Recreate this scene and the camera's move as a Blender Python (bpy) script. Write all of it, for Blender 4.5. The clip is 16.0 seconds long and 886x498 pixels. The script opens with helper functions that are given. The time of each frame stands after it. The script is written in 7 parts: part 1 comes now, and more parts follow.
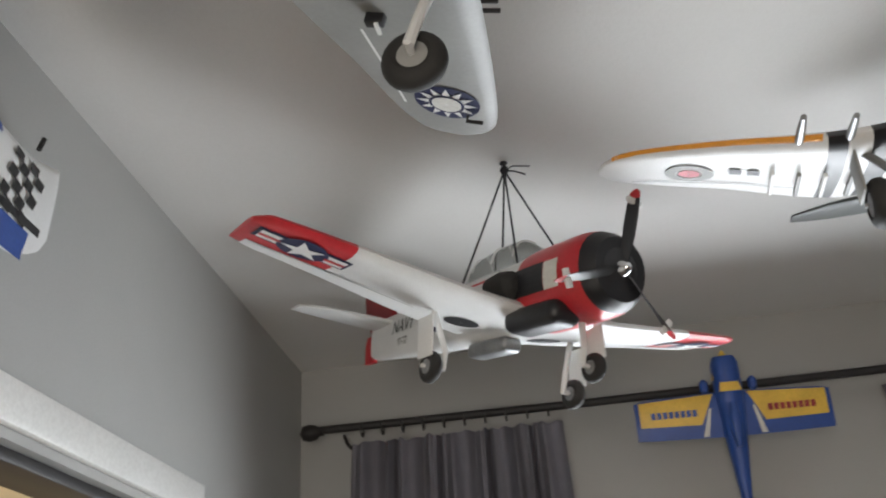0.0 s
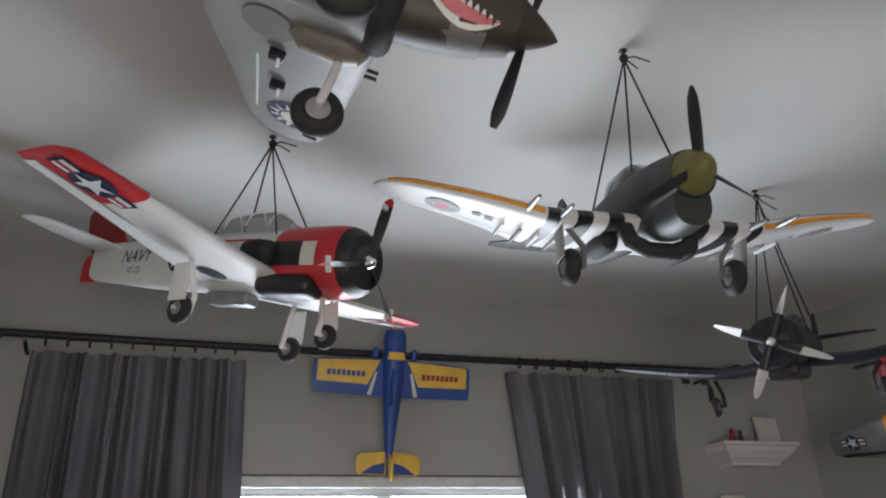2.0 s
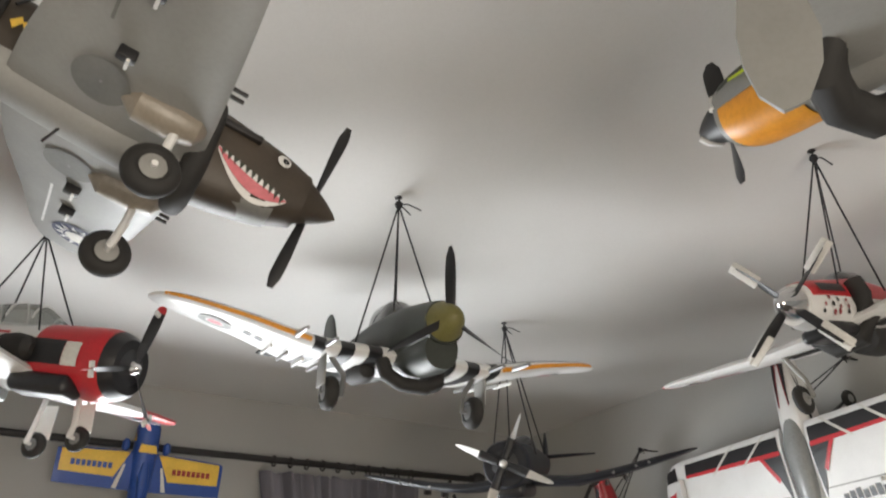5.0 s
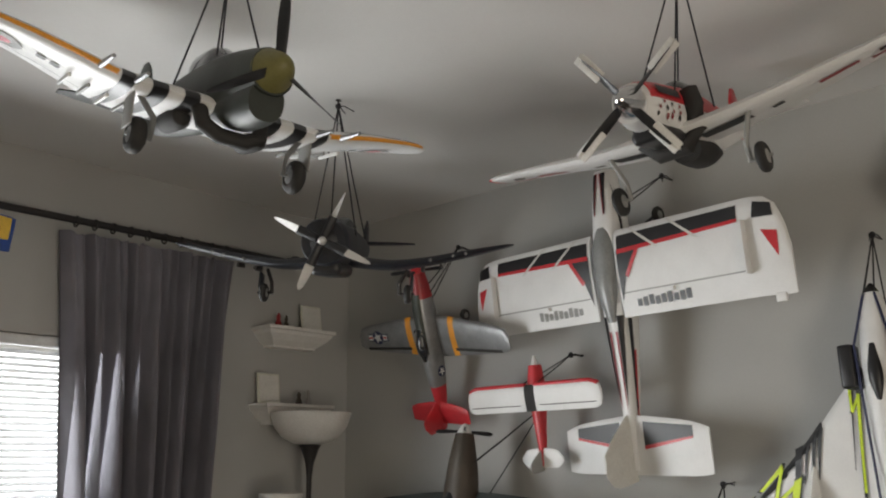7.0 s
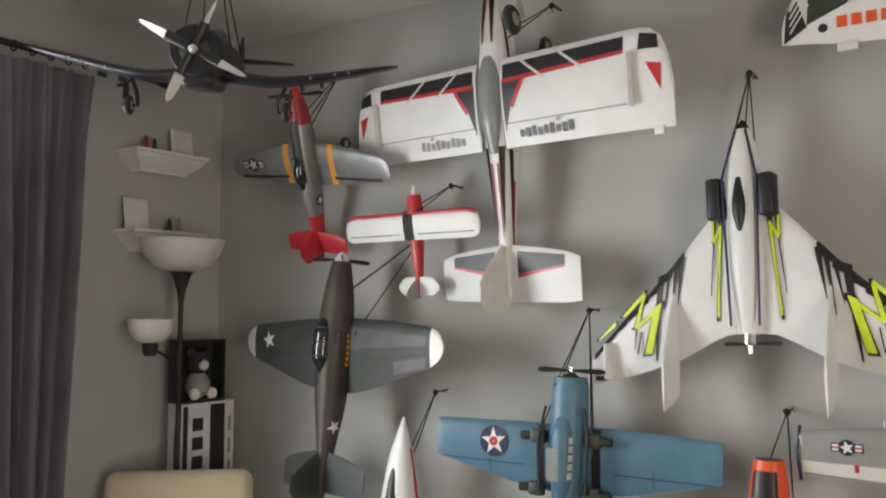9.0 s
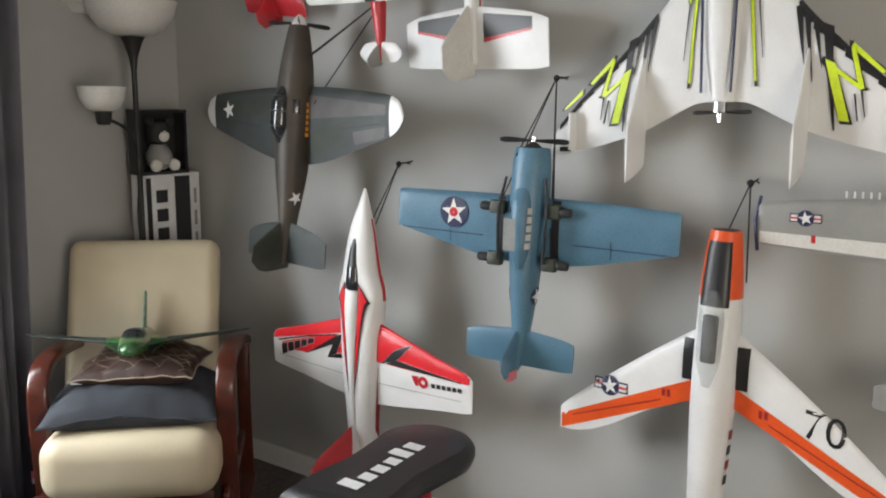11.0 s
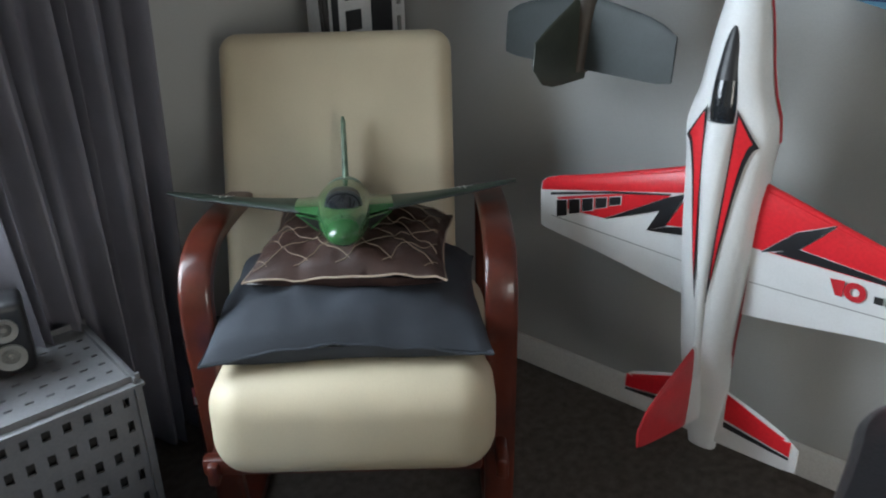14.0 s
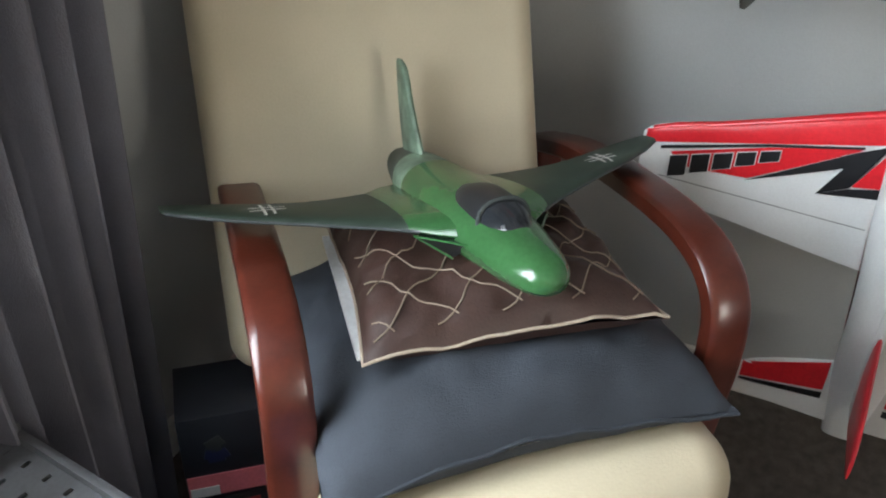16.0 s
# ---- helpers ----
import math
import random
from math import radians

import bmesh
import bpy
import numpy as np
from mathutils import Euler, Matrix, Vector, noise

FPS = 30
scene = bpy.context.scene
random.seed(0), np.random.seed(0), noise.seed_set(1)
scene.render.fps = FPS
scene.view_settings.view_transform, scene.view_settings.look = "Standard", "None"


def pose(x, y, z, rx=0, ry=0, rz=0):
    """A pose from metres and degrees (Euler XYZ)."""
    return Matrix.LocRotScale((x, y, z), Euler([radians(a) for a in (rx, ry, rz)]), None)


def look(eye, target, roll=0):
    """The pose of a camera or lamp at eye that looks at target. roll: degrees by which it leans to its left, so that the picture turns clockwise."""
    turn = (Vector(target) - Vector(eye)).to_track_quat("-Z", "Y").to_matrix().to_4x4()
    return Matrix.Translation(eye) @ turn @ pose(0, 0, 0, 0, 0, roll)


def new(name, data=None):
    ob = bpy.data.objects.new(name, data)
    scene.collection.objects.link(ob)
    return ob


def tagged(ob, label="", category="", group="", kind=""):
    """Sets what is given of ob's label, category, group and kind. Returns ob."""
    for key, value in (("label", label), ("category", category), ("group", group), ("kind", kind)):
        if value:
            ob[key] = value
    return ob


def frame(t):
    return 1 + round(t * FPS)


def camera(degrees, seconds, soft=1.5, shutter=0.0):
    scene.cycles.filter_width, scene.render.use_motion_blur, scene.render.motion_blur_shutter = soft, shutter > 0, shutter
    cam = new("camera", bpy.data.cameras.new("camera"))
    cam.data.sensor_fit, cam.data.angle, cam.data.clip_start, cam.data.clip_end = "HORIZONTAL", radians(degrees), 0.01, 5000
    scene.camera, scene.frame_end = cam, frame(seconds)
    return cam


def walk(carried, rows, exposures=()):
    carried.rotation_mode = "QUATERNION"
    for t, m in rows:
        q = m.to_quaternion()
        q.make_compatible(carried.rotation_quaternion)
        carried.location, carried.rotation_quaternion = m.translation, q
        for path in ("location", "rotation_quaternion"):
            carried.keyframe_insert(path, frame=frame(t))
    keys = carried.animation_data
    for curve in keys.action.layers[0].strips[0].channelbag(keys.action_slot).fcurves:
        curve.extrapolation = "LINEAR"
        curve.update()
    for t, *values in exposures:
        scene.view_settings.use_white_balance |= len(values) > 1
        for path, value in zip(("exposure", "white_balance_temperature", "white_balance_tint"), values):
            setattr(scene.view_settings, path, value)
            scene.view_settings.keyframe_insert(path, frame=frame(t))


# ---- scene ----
cam = camera(55.4, 16.0, soft=2.0, shutter=0.2)
PATH = [
    (0, (0.673, 0.213, 1.707), (0.483, 1.955, 2.672), -4.7),
    (0.5, (0.507, 0.178, 1.726), (0.751, 1.922, 2.675), -5.2),
    (1, (0.467, 0.133, 1.735), (0.955, 1.846, 2.644), -4.0),
    (1.5, (0.469, 0.074, 1.703), (1.051, 1.827, 2.47), -2.6),
    (2, (0.436, -0.055, 1.698), (1.055, 1.684, 2.466), -2.5),
    (2.5, (0.412, -0.16, 1.719), (1.042, 1.495, 2.65), -3.0),
    (3, (0.382, -0.235, 1.729), (0.936, 1.364, 2.795), -4.3),
    (3.5, (0.356, -0.293, 1.754), (0.736, 1.279, 2.93), -4.6),
    (4, (0.334, -0.28, 1.765), (0.86, 1.218, 2.981), -3.1),
    (4.5, (0.352, -0.245, 1.756), (1.243, 1.154, 2.873), -3.5),
    (5, (0.371, -0.221, 1.735), (1.429, 1.213, 2.644), -3.1),
    (5.2, (0.376, -0.209, 1.729), (1.464, 1.242, 2.574), -2.7),
    (7.3, (0.462, -0.118, 1.688), (1.953, 1.148, 2.107), -0.2),
    (7.5, (0.465, -0.105, 1.688), (1.984, 1.139, 2.07), -0.1),
    (8, (0.466, -0.094, 1.682), (2.045, 1.086, 2.02), 0.1),
    (8.5, (0.485, -0.088, 1.664), (2.116, 1.036, 1.938), 0.2),
    (9, (0.497, -0.091, 1.626), (2.156, 1.02, 1.75), 0.3),
    (9.5, (0.524, -0.106, 1.588), (2.197, 0.991, 1.575), 0.5),
    (9.7, (0.531, -0.116, 1.573), (2.207, 0.974, 1.514), 0.5),
    (11.8, (0.703, -0.129, 1.568), (2.268, 0.998, 1.04), 0.1),
    (12, (0.725, -0.039, 1.553), (2.252, 1.132, 1.008), 0.3),
    (12.5, (0.929, 0.158, 1.497), (2.279, 1.517, 0.921), 0.9),
    (13, (1.024, 0.447, 1.43), (2.313, 1.83, 0.777), 0.4),
    (13.5, (1.144, 0.714, 1.375), (2.451, 2.013, 0.598), -1.0),
    (14, (1.285, 1.021, 1.369), (2.644, 2.211, 0.51), -1.4),
    (14.5, (1.319, 1.336, 1.357), (2.788, 2.323, 0.425), -1.2),
    (15, (1.329, 1.57, 1.362), (2.855, 2.376, 0.351), -0.2),
    (15.5, (1.405, 1.767, 1.323), (2.942, 2.477, 0.258), 1.2),
    (16, (1.448, 1.862, 1.284), (2.995, 2.492, 0.184), 2.5),
]
EXPOSURES = [(0, 0.36, 6500, 10), (1, 0.5, 6400, 10), (2, 0.1, 6200, 10), (2.6, 0.54, 6600, 10), (3.5, 0.85, 7200, 10), (4.5, 0.7, 7000, 10), (5.2, 0.65, 6700, 10), (7.5, -0.04, 6900, 10), (8.5, 0.26, 6900, 10), (9.7, 0.6, 6800, 10), (11.8, 0.6, 6400, 10), (12.5, 0.35, 6150, 6), (13.5, 0.22, 5800, 4), (14.5, 0.42, 6000, 7), (16, 0.72, 6150, 7)]
WINDOW_POWER, DOOR_POWER = 54, 31
walk(cam, [(t, look(eye, target, roll)) for t, eye, target, roll in PATH], EXPOSURES)

# ---- light ----
world = bpy.data.worlds.new("daylight")
scene.world = world
world.use_nodes = True
wn = world.node_tree.nodes
sky = wn.new("ShaderNodeTexSky")
sky.sky_type, sky.sun_disc = "NISHITA", False
sky.sun_elevation, sky.sun_rotation = radians(50), radians(150)
wn["Background"].inputs["Strength"].default_value = 0.12
world.node_tree.links.new(sky.outputs[0], wn["Background"].inputs["Color"])


def area_lamp(name, m, sx, sy, power, colour, spread=math.pi):
    d = bpy.data.lights.new(name, "AREA")
    d.shape, d.size, d.size_y, d.energy, d.color = "RECTANGLE", sx, sy, power, colour
    ob = new(name, d)
    d.spread = spread
    ob.matrix_world = m
    return ob


# sky light in the window opening, and warm fill added at an unseen doorway behind the camera
area_lamp("window_light", look((1.22, 2.74, 1.40), (1.30, 0.0, 1.0)), 1.40, 1.30, WINDOW_POWER, (0.90, 0.95, 1.0), radians(162))
area_lamp("rear_fill_light", look((0.45, -1.80, 1.15), (1.3, 2.0, 2.0)), 0.85, 1.8, DOOR_POWER, (1.0, 0.90, 0.78))
area_lamp("closet_light", look((-0.50, 0.9, 2.68), (-0.75, 1.2, 1.6)), 0.25, 0.25, 9, (1.0, 0.85, 0.62))


# ---- materials ----
def material(name, colour, rough=0.6, metal=0.0, vary=0.12, scale=18.0, bump=0.05, fine=160.0, spec=0.5, dirt=0.0, coat=0.0, fleck=0.25):
    m = bpy.data.materials.new(name)
    m.use_nodes = True
    n, l = m.node_tree.nodes, m.node_tree.links
    b = n["Principled BSDF"]
    tc = n.new("ShaderNodeTexCoord")
    big, small = n.new("ShaderNodeTexNoise"), n.new("ShaderNodeTexNoise")
    big.inputs["Scale"].default_value, small.inputs["Scale"].default_value = scale, fine
    big.inputs["Detail"].default_value = small.inputs["Detail"].default_value = 4
    l.new(tc.outputs["Object"], big.inputs["Vector"])
    l.new(tc.outputs["Object"], small.inputs["Vector"])
    ramp = n.new("ShaderNodeValToRGB")
    lo, hi = 1 - vary, 1 + vary * 0.6
    ramp.color_ramp.elements[0].position, ramp.color_ramp.elements[1].position = 0.3, 0.7
    ramp.color_ramp.elements[0].color = (*[min(1, c * lo) for c in colour], 1)
    ramp.color_ramp.elements[1].color = (*[min(1, c * hi) for c in colour], 1)
    l.new(big.outputs["Fac"], ramp.inputs["Fac"])
    mix = n.new("ShaderNodeMixRGB")
    mix.blend_type = "MULTIPLY"
    mix.inputs["Fac"].default_value = fleck + dirt
    l.new(ramp.outputs["Color"], mix.inputs["Color1"])
    ramp2 = n.new("ShaderNodeValToRGB")
    ramp2.color_ramp.elements[0].position, ramp2.color_ramp.elements[1].position = 0.35, 0.6
    ramp2.color_ramp.elements[0].color = (0.62, 0.60, 0.58, 1)
    ramp2.color_ramp.elements[1].color = (1, 1, 1, 1)
    l.new(small.outputs["Fac"], ramp2.inputs["Fac"])
    l.new(ramp2.outputs["Color"], mix.inputs["Color2"])
    l.new(mix.outputs["Color"], b.inputs["Base Color"])
    b.inputs["Roughness"].default_value, b.inputs["Metallic"].default_value = rough, metal
    b.inputs["Specular IOR Level"].default_value = spec
    b.inputs["Coat Weight"].default_value = coat
    bp = n.new("ShaderNodeBump")
    bp.inputs["Strength"].default_value, bp.inputs["Distance"].default_value = bump, 0.004
    l.new(small.outputs["Fac"], bp.inputs["Height"])
    l.new(bp.outputs["Normal"], b.inputs["Normal"])
    return m


def glass(name, tint=(0.8, 0.85, 0.85), rough=0.05):
    m = bpy.data.materials.new(name)
    m.use_nodes = True
    b = m.node_tree.nodes["Principled BSDF"]
    b.inputs["Base Color"].default_value = (*tint, 1)
    b.inputs["Transmission Weight"].default_value, b.inputs["Roughness"].default_value = 0.85, rough
    b.inputs["IOR"].default_value = 1.1
    return m


PAINT = material("wall_paint", (0.42, 0.42, 0.405), 0.75, vary=0.05, scale=2.2, bump=0.2, fine=220, fleck=0.07)
CREAMWALL = material("cream_closet_paint", (0.62, 0.55, 0.43), 0.8, vary=0.05, scale=2.2, bump=0.2, fine=220, fleck=0.07)
CEIL = material("ceiling_paint", (0.64, 0.63, 0.61), 0.9, vary=0.05, scale=1.6, bump=0.12, fine=140, fleck=0.05)
TRIM = material("trim_paint", (0.74, 0.73, 0.70), 0.4, vary=0.05, scale=6)
CARPET = material("carpet", (0.115, 0.095, 0.08), 0.95, vary=0.35, scale=40, bump=1.0, fine=420, dirt=0.4)
WHITE = material("white_foam", (0.74, 0.74, 0.73), 0.42, vary=0.05, scale=12, bump=0.03, fine=300, fleck=0.12)
TANGREY = material("worn_tan_fairing", (0.27, 0.235, 0.19), 0.35, vary=0.25, scale=22)
WARMGREY = material("warm_grey_camouflage", (0.085, 0.078, 0.075), 0.42, vary=0.3, scale=9)
CREAMW = material("off_white_foam", (0.66, 0.65, 0.61), 0.5, vary=0.06)
RED = material("red_paint", (0.55, 0.03, 0.04), 0.32, vary=0.10)
BRIGHTRED = material("bright_red_film", (0.70, 0.02, 0.03), 0.28, vary=0.06)
DARKRED = material("dark_red_paint", (0.30, 0.02, 0.025), 0.4)
ORANGE = material("orange_red_paint", (0.78, 0.10, 0.02), 0.35, vary=0.06)
YORANGE = material("yellow_orange_paint", (0.80, 0.33, 0.03), 0.4)
BLACK = material("black_plastic", (0.015, 0.015, 0.017), 0.4, vary=0.2)
DARK = material("dark_rubber", (0.022, 0.021, 0.02), 0.75, vary=0.25)
NAVY = material("sea_blue_paint", (0.012, 0.014, 0.021), 0.5, vary=0.2)
DBLUE = material("insignia_blue", (0.012, 0.018, 0.07), 0.45)
GREYU = material("grey_underside", (0.28, 0.28, 0.268), 0.5, vary=0.16, scale=7, fleck=0.12)
GREYWELL = material("well_grey", (0.16, 0.16, 0.15), 0.6, vary=0.15)
BROWN = material("olive_brown_paint", (0.052, 0.040, 0.029), 0.5, vary=0.35, scale=9)
DGREEN = material("dark_green_paint", (0.035, 0.042, 0.03), 0.5, vary=0.4, scale=10)
CAMO = material("grey_green_camouflage", (0.024, 0.029, 0.024), 0.5, vary=0.75, scale=5.5)
SLATE = material("slate_green_paint", (0.042, 0.050, 0.049), 0.58, vary=0.35, scale=8)
SKYBLUE = material("faded_blue_paint", (0.085, 0.19, 0.275), 0.42, vary=0.16, scale=9)
SILVER = material("silver_paint", (0.27, 0.275, 0.28), 0.35, metal=0.5, vary=0.2)
OCHRE = material("ochre_paint", (0.17, 0.155, 0.05), 0.45, vary=0.15)
YELLOW = material("yellow_paint", (0.78, 0.50, 0.07), 0.4)
LIME = material("lime_film", (0.68, 0.85, 0.03), 0.4)
BLUE = material("royal_blue_paint", (0.02, 0.07, 0.30), 0.4)
MGREEN = material("mid_green_gloss", (0.038, 0.115, 0.038), 0.2, vary=0.12, coat=0.4)
OLIVE = material("olive_green_paint", (0.03, 0.046, 0.032), 0.45, vary=0.3, scale=10)
PALEGREEN = material("mottled_pale_green", (0.17, 0.24, 0.17), 0.45, vary=0.6, scale=30)
CHROME = material("chrome", (0.75, 0.75, 0.76), 0.12, metal=1.0, vary=0.03)
CORD = material("black_cord", (0.012, 0.012, 0.015), 0.7)
PINK = material("pink_paint", (0.62, 0.16, 0.19), 0.5)
CANOPY = glass("clear_canopy", (0.82, 0.86, 0.86))
SMOKE = material("smoked_canopy", (0.02, 0.022, 0.025), 0.12, vary=0.2, coat=0.5)
GREYCAN = material("grey_canopy", (0.27, 0.28, 0.28), 0.25, vary=0.1)
CREAM = material("cream_leather", (0.56, 0.485, 0.34), 0.5, vary=0.09, scale=5, bump=0.10, fine=260, fleck=0.08)
REDWOOD = material("lacquered_redwood", (0.085, 0.017, 0.009), 0.3, vary=0.4, scale=14, coat=0.3)
GREYCLOTH = material("slate_cotton", (0.036, 0.042, 0.053), 0.85, vary=0.25, scale=9, bump=0.4, fine=500)
CHOC = material("chocolate_satin", (0.05, 0.025, 0.019), 0.5, vary=0.3, scale=14, bump=0.2, fine=300)
PIPING = material("pale_cord", (0.42, 0.34, 0.26), 0.7)
STITCH = material("dull_stitching", (0.24, 0.19, 0.14), 0.8)
DRAPE = material("grey_blue_drape", (0.175, 0.17, 0.198), 0.85, vary=0.22, scale=5, bump=0.4, fine=400)
IRON = material("black_iron", (0.018, 0.016, 0.016), 0.5)
SHADE = material("frosted_white_shade", (0.72, 0.71, 0.68), 0.35, vary=0.03)
CRATE = material("grey_crate_plastic", (0.15, 0.15, 0.155), 0.55, vary=0.12)
VINYL = material("black_vinyl", (0.014, 0.014, 0.016), 0.38, vary=0.15, bump=0.25, fine=300)
BLUEMAT = material("blue_fabric", (0.010, 0.065, 0.135), 0.85, vary=0.15, bump=0.4)
CARD = material("pale_card", (0.62, 0.62, 0.52), 0.7)
TAN = material("tan_plastic", (0.48, 0.33, 0.17), 0.5)
FUR = material("fox_orange_plush", (0.36, 0.12, 0.055), 0.95, bump=0.8, fine=500)
PAPER = material("white_carton", (0.66, 0.66, 0.66), 0.45)
BLINDM = material("white_blind", (0.78, 0.79, 0.80), 0.5)

GLOW = bpy.data.materials.new("bright_outdoors")
GLOW.use_nodes = True
GLOW.node_tree.nodes["Principled BSDF"].inputs["Base Color"].default_value = (0.9, 0.95, 1, 1)
GLOW.node_tree.nodes["Principled BSDF"].inputs["Emission Color"].default_value = (0.93, 0.97, 1, 1)
GLOW.node_tree.nodes["Principled BSDF"].inputs["Emission Strength"].default_value = 3.6


# ---- mesh helpers ----
def part(name, bm, mat, parent=None, label="", smooth=True):
    me = bpy.data.meshes.new(name)
    bmesh.ops.recalc_face_normals(bm, faces=bm.faces[:])
    bm.to_mesh(me)
    bm.free()
    for f in me.polygons:
        f.use_smooth = smooth
    for m in (mat if isinstance(mat, (list, tuple)) else [mat]):
        me.materials.append(m)
    ob = new(name, me)
    if smooth:
        me.set_sharp_from_angle(angle=radians(38))
    if parent:
        ob.parent = parent
    if label:
        tagged(ob, label)
    return ob


def thing(name, label, category, m=None, group=""):
    ob = new(name)
    ob.empty_display_size = 0.05
    if m is not None:
        ob.matrix_world = m
    return tagged(ob, label, category, group)


def box(sx, sy, sz, c=(0, 0, 0), bevel=0.0, m=None, seg=2):
    bm = bmesh.new()
    bmesh.ops.create_cube(bm, size=1)
    for v in bm.verts:
        v.co = Vector((v.co.x * sx, v.co.y * sy, v.co.z * sz))
    if bevel:
        bmesh.ops.bevel(bm, geom=bm.edges[:], offset=bevel, segments=seg, affect="EDGES", profile=0.5)
    bmesh.ops.transform(bm, matrix=Matrix.Translation(c), verts=bm.verts[:])
    if m is not None:
        bmesh.ops.transform(bm, matrix=m, verts=bm.verts[:])
    return bm


def loft(rings, caps=True, closed=True):
    bm = bmesh.new()
    vs = [[bm.verts.new(p) for p in r] for r in rings]
    n = len(rings[0])
    for a, b in zip(vs, vs[1:]):
        for i in range(n if closed else n - 1):
            j = (i + 1) % n
            bm.faces.new((a[i], a[j], b[j], b[i]))
    if caps and closed:
        bm.faces.new(vs[0])
        bm.faces.new(vs[-1])
    return bm


def tube(path, r, n=8, r2=None):
    rings = []
    pts = [Vector(p) for p in path]
    up = Vector((0.13, 0.31, 0.94))
    for i, p in enumerate(pts):
        d = (pts[min(i + 1, len(pts) - 1)] - pts[max(i - 1, 0)]).normalized()
        a = d.cross(up)
        if a.length < 0.1:
            a = d.cross(Vector((1, 0, 0)))
        a.normalize()
        b = d.cross(a)
        rr = r if r2 is None else r + (r2 - r) * i / (len(pts) - 1)
        rings.append([p + (a * math.cos(k * math.tau / n) + b * math.sin(k * math.tau / n)) * rr for k in range(n)])
    return loft(rings)


def lathe(profile, n=28, m=None, caps=True):
    bm = loft([[Vector((r * math.cos(k * math.tau / n), r * math.sin(k * math.tau / n), z)) for k in range(n)] for r, z in profile], caps)
    if m is not None:
        bmesh.ops.transform(bm, matrix=m, verts=bm.verts[:])
    return bm


def merge(a, b):
    me = bpy.data.meshes.new("temp")
    b.to_mesh(me)
    b.free()
    a.from_mesh(me)
    bpy.data.meshes.remove(me)
    return a


def polys(faces, f):
    """Flat outlines carried onto a surface by f(u, v)."""
    bm = bmesh.new()
    for pts in faces:
        vs = [bm.verts.new(f(u, v)) for u, v in pts]
        bm.faces.new(vs)
    bmesh.ops.triangulate(bm, faces=bm.faces[:])
    return bm


def disc(cx, cy, r, n=28, r0=0.0):
    if r0 <= 0:
        return [[(cx + r * math.cos(k * math.tau / n), cy + r * math.sin(k * math.tau / n)) for k in range(n)]]
    c = lambda k, q: (cx + q * math.cos(k * math.tau / n), cy + q * math.sin(k * math.tau / n))
    return [[c(k, r0), c(k, r), c(k + 1, r), c(k + 1, r0)] for k in range(n)]


def star(cx, cy, r, turn=0.0, points=5, inner=0.4):
    rim = [(cx + (r if k % 2 == 0 else r * inner) * math.cos(turn + k * math.pi / points), cy + (r if k % 2 == 0 else r * inner) * math.sin(turn + k * math.pi / points)) for k in range(2 * points)]
    return [[(cx, cy), rim[k], rim[(k + 1) % (2 * points)]] for k in range(2 * points)]


def rect(x0, y0, x1, y1):
    return [[(x0, y0), (x1, y0), (x1, y1), (x0, y1)]]


def lettering(text, size):
    """Triangles of a word in the built-in font, from its lower left corner."""
    cu = bpy.data.curves.new("word", "FONT")
    cu.body, cu.size, cu.resolution_u = text, size, 3
    ob = new("word", cu)
    me = bpy.data.meshes.new_from_object(ob)
    tris = [[(me.vertices[i].co.x, me.vertices[i].co.y) for i in p.vertices] for p in me.polygons]
    bpy.data.objects.remove(ob)
    bpy.data.meshes.remove(me)
    return tris


def basis(o, f, u, s=1.0):
    """A pose whose x axis runs along f and whose z axis leans to u."""
    f = Vector(f).normalized()
    u = Vector(u)
    u = (u - f * u.dot(f)).normalized()
    l = u.cross(f)
    m = Matrix((f, l, u)).transposed().to_4x4()
    return Matrix.Translation(o) @ m @ Matrix.Scale(s, 4)


# ---- room ----
WX0, WX1, WY0, WY1, H = -0.115, 3.03, -1.9, 2.79, 2.74


def slab(name, x0, x1, y0, y1, z0, z1, mat, label, cat):
    return tagged(part(name, box(x1 - x0, y1 - y0, z1 - z0, ((x0 + x1) / 2, (y0 + y1) / 2, (z0 + z1) / 2)), mat, smooth=False), label, cat, kind="structure")


slab("floor", -1.4, 3.15, WY0 - 0.1, WY1 + 0.15, -0.1, 0, CARPET, "dark brown short-pile carpet floor", "floor")
slab("ceiling", -1.4, 3.15, WY0 - 0.1, WY1 + 0.15, H, H + 0.1, CEIL, "plain off-white painted ceiling", "ceiling")


def wall(name, pieces, label, mat=None):
    bm = bmesh.new()
    for x0, x1, y0, y1, z0, z1 in pieces:
        merge(bm, box(x1 - x0, y1 - y0, z1 - z0, ((x0 + x1) / 2, (y0 + y1) / 2, (z0 + z1) / 2)))
    return tagged(part(name, bm, mat or PAINT, smooth=False), label, "wall", kind="structure")


WIN = (0.42, 2.02, 0.74, 2.10)
wall("wall_north", [(WX0 - 0.1, WIN[0], WY1, WY1 + 0.14, 0, H), (WIN[1], 3.1, WY1, WY1 + 0.14, 0, H),
                    (WIN[0], WIN[1], WY1, WY1 + 0.14, 0, WIN[2]), (WIN[0], WIN[1], WY1, WY1 + 0.14, WIN[3], H)], "grey painted wall around a wide window")
wall("wall_east", [(WX1, WX1 + 0.12, WY0, WY1, 0, H)], "grey painted wall hung with model aircraft")
wall("wall_south", [(WX0 - 0.1, 0.0, WY0 - 0.1, WY0, 0, H), (0.9, 3.1, WY0 - 0.1, WY0, 0, H), (0.0, 0.9, WY0 - 0.1, WY0, 2.05, H)], "unseen grey painted wall with an added doorway")
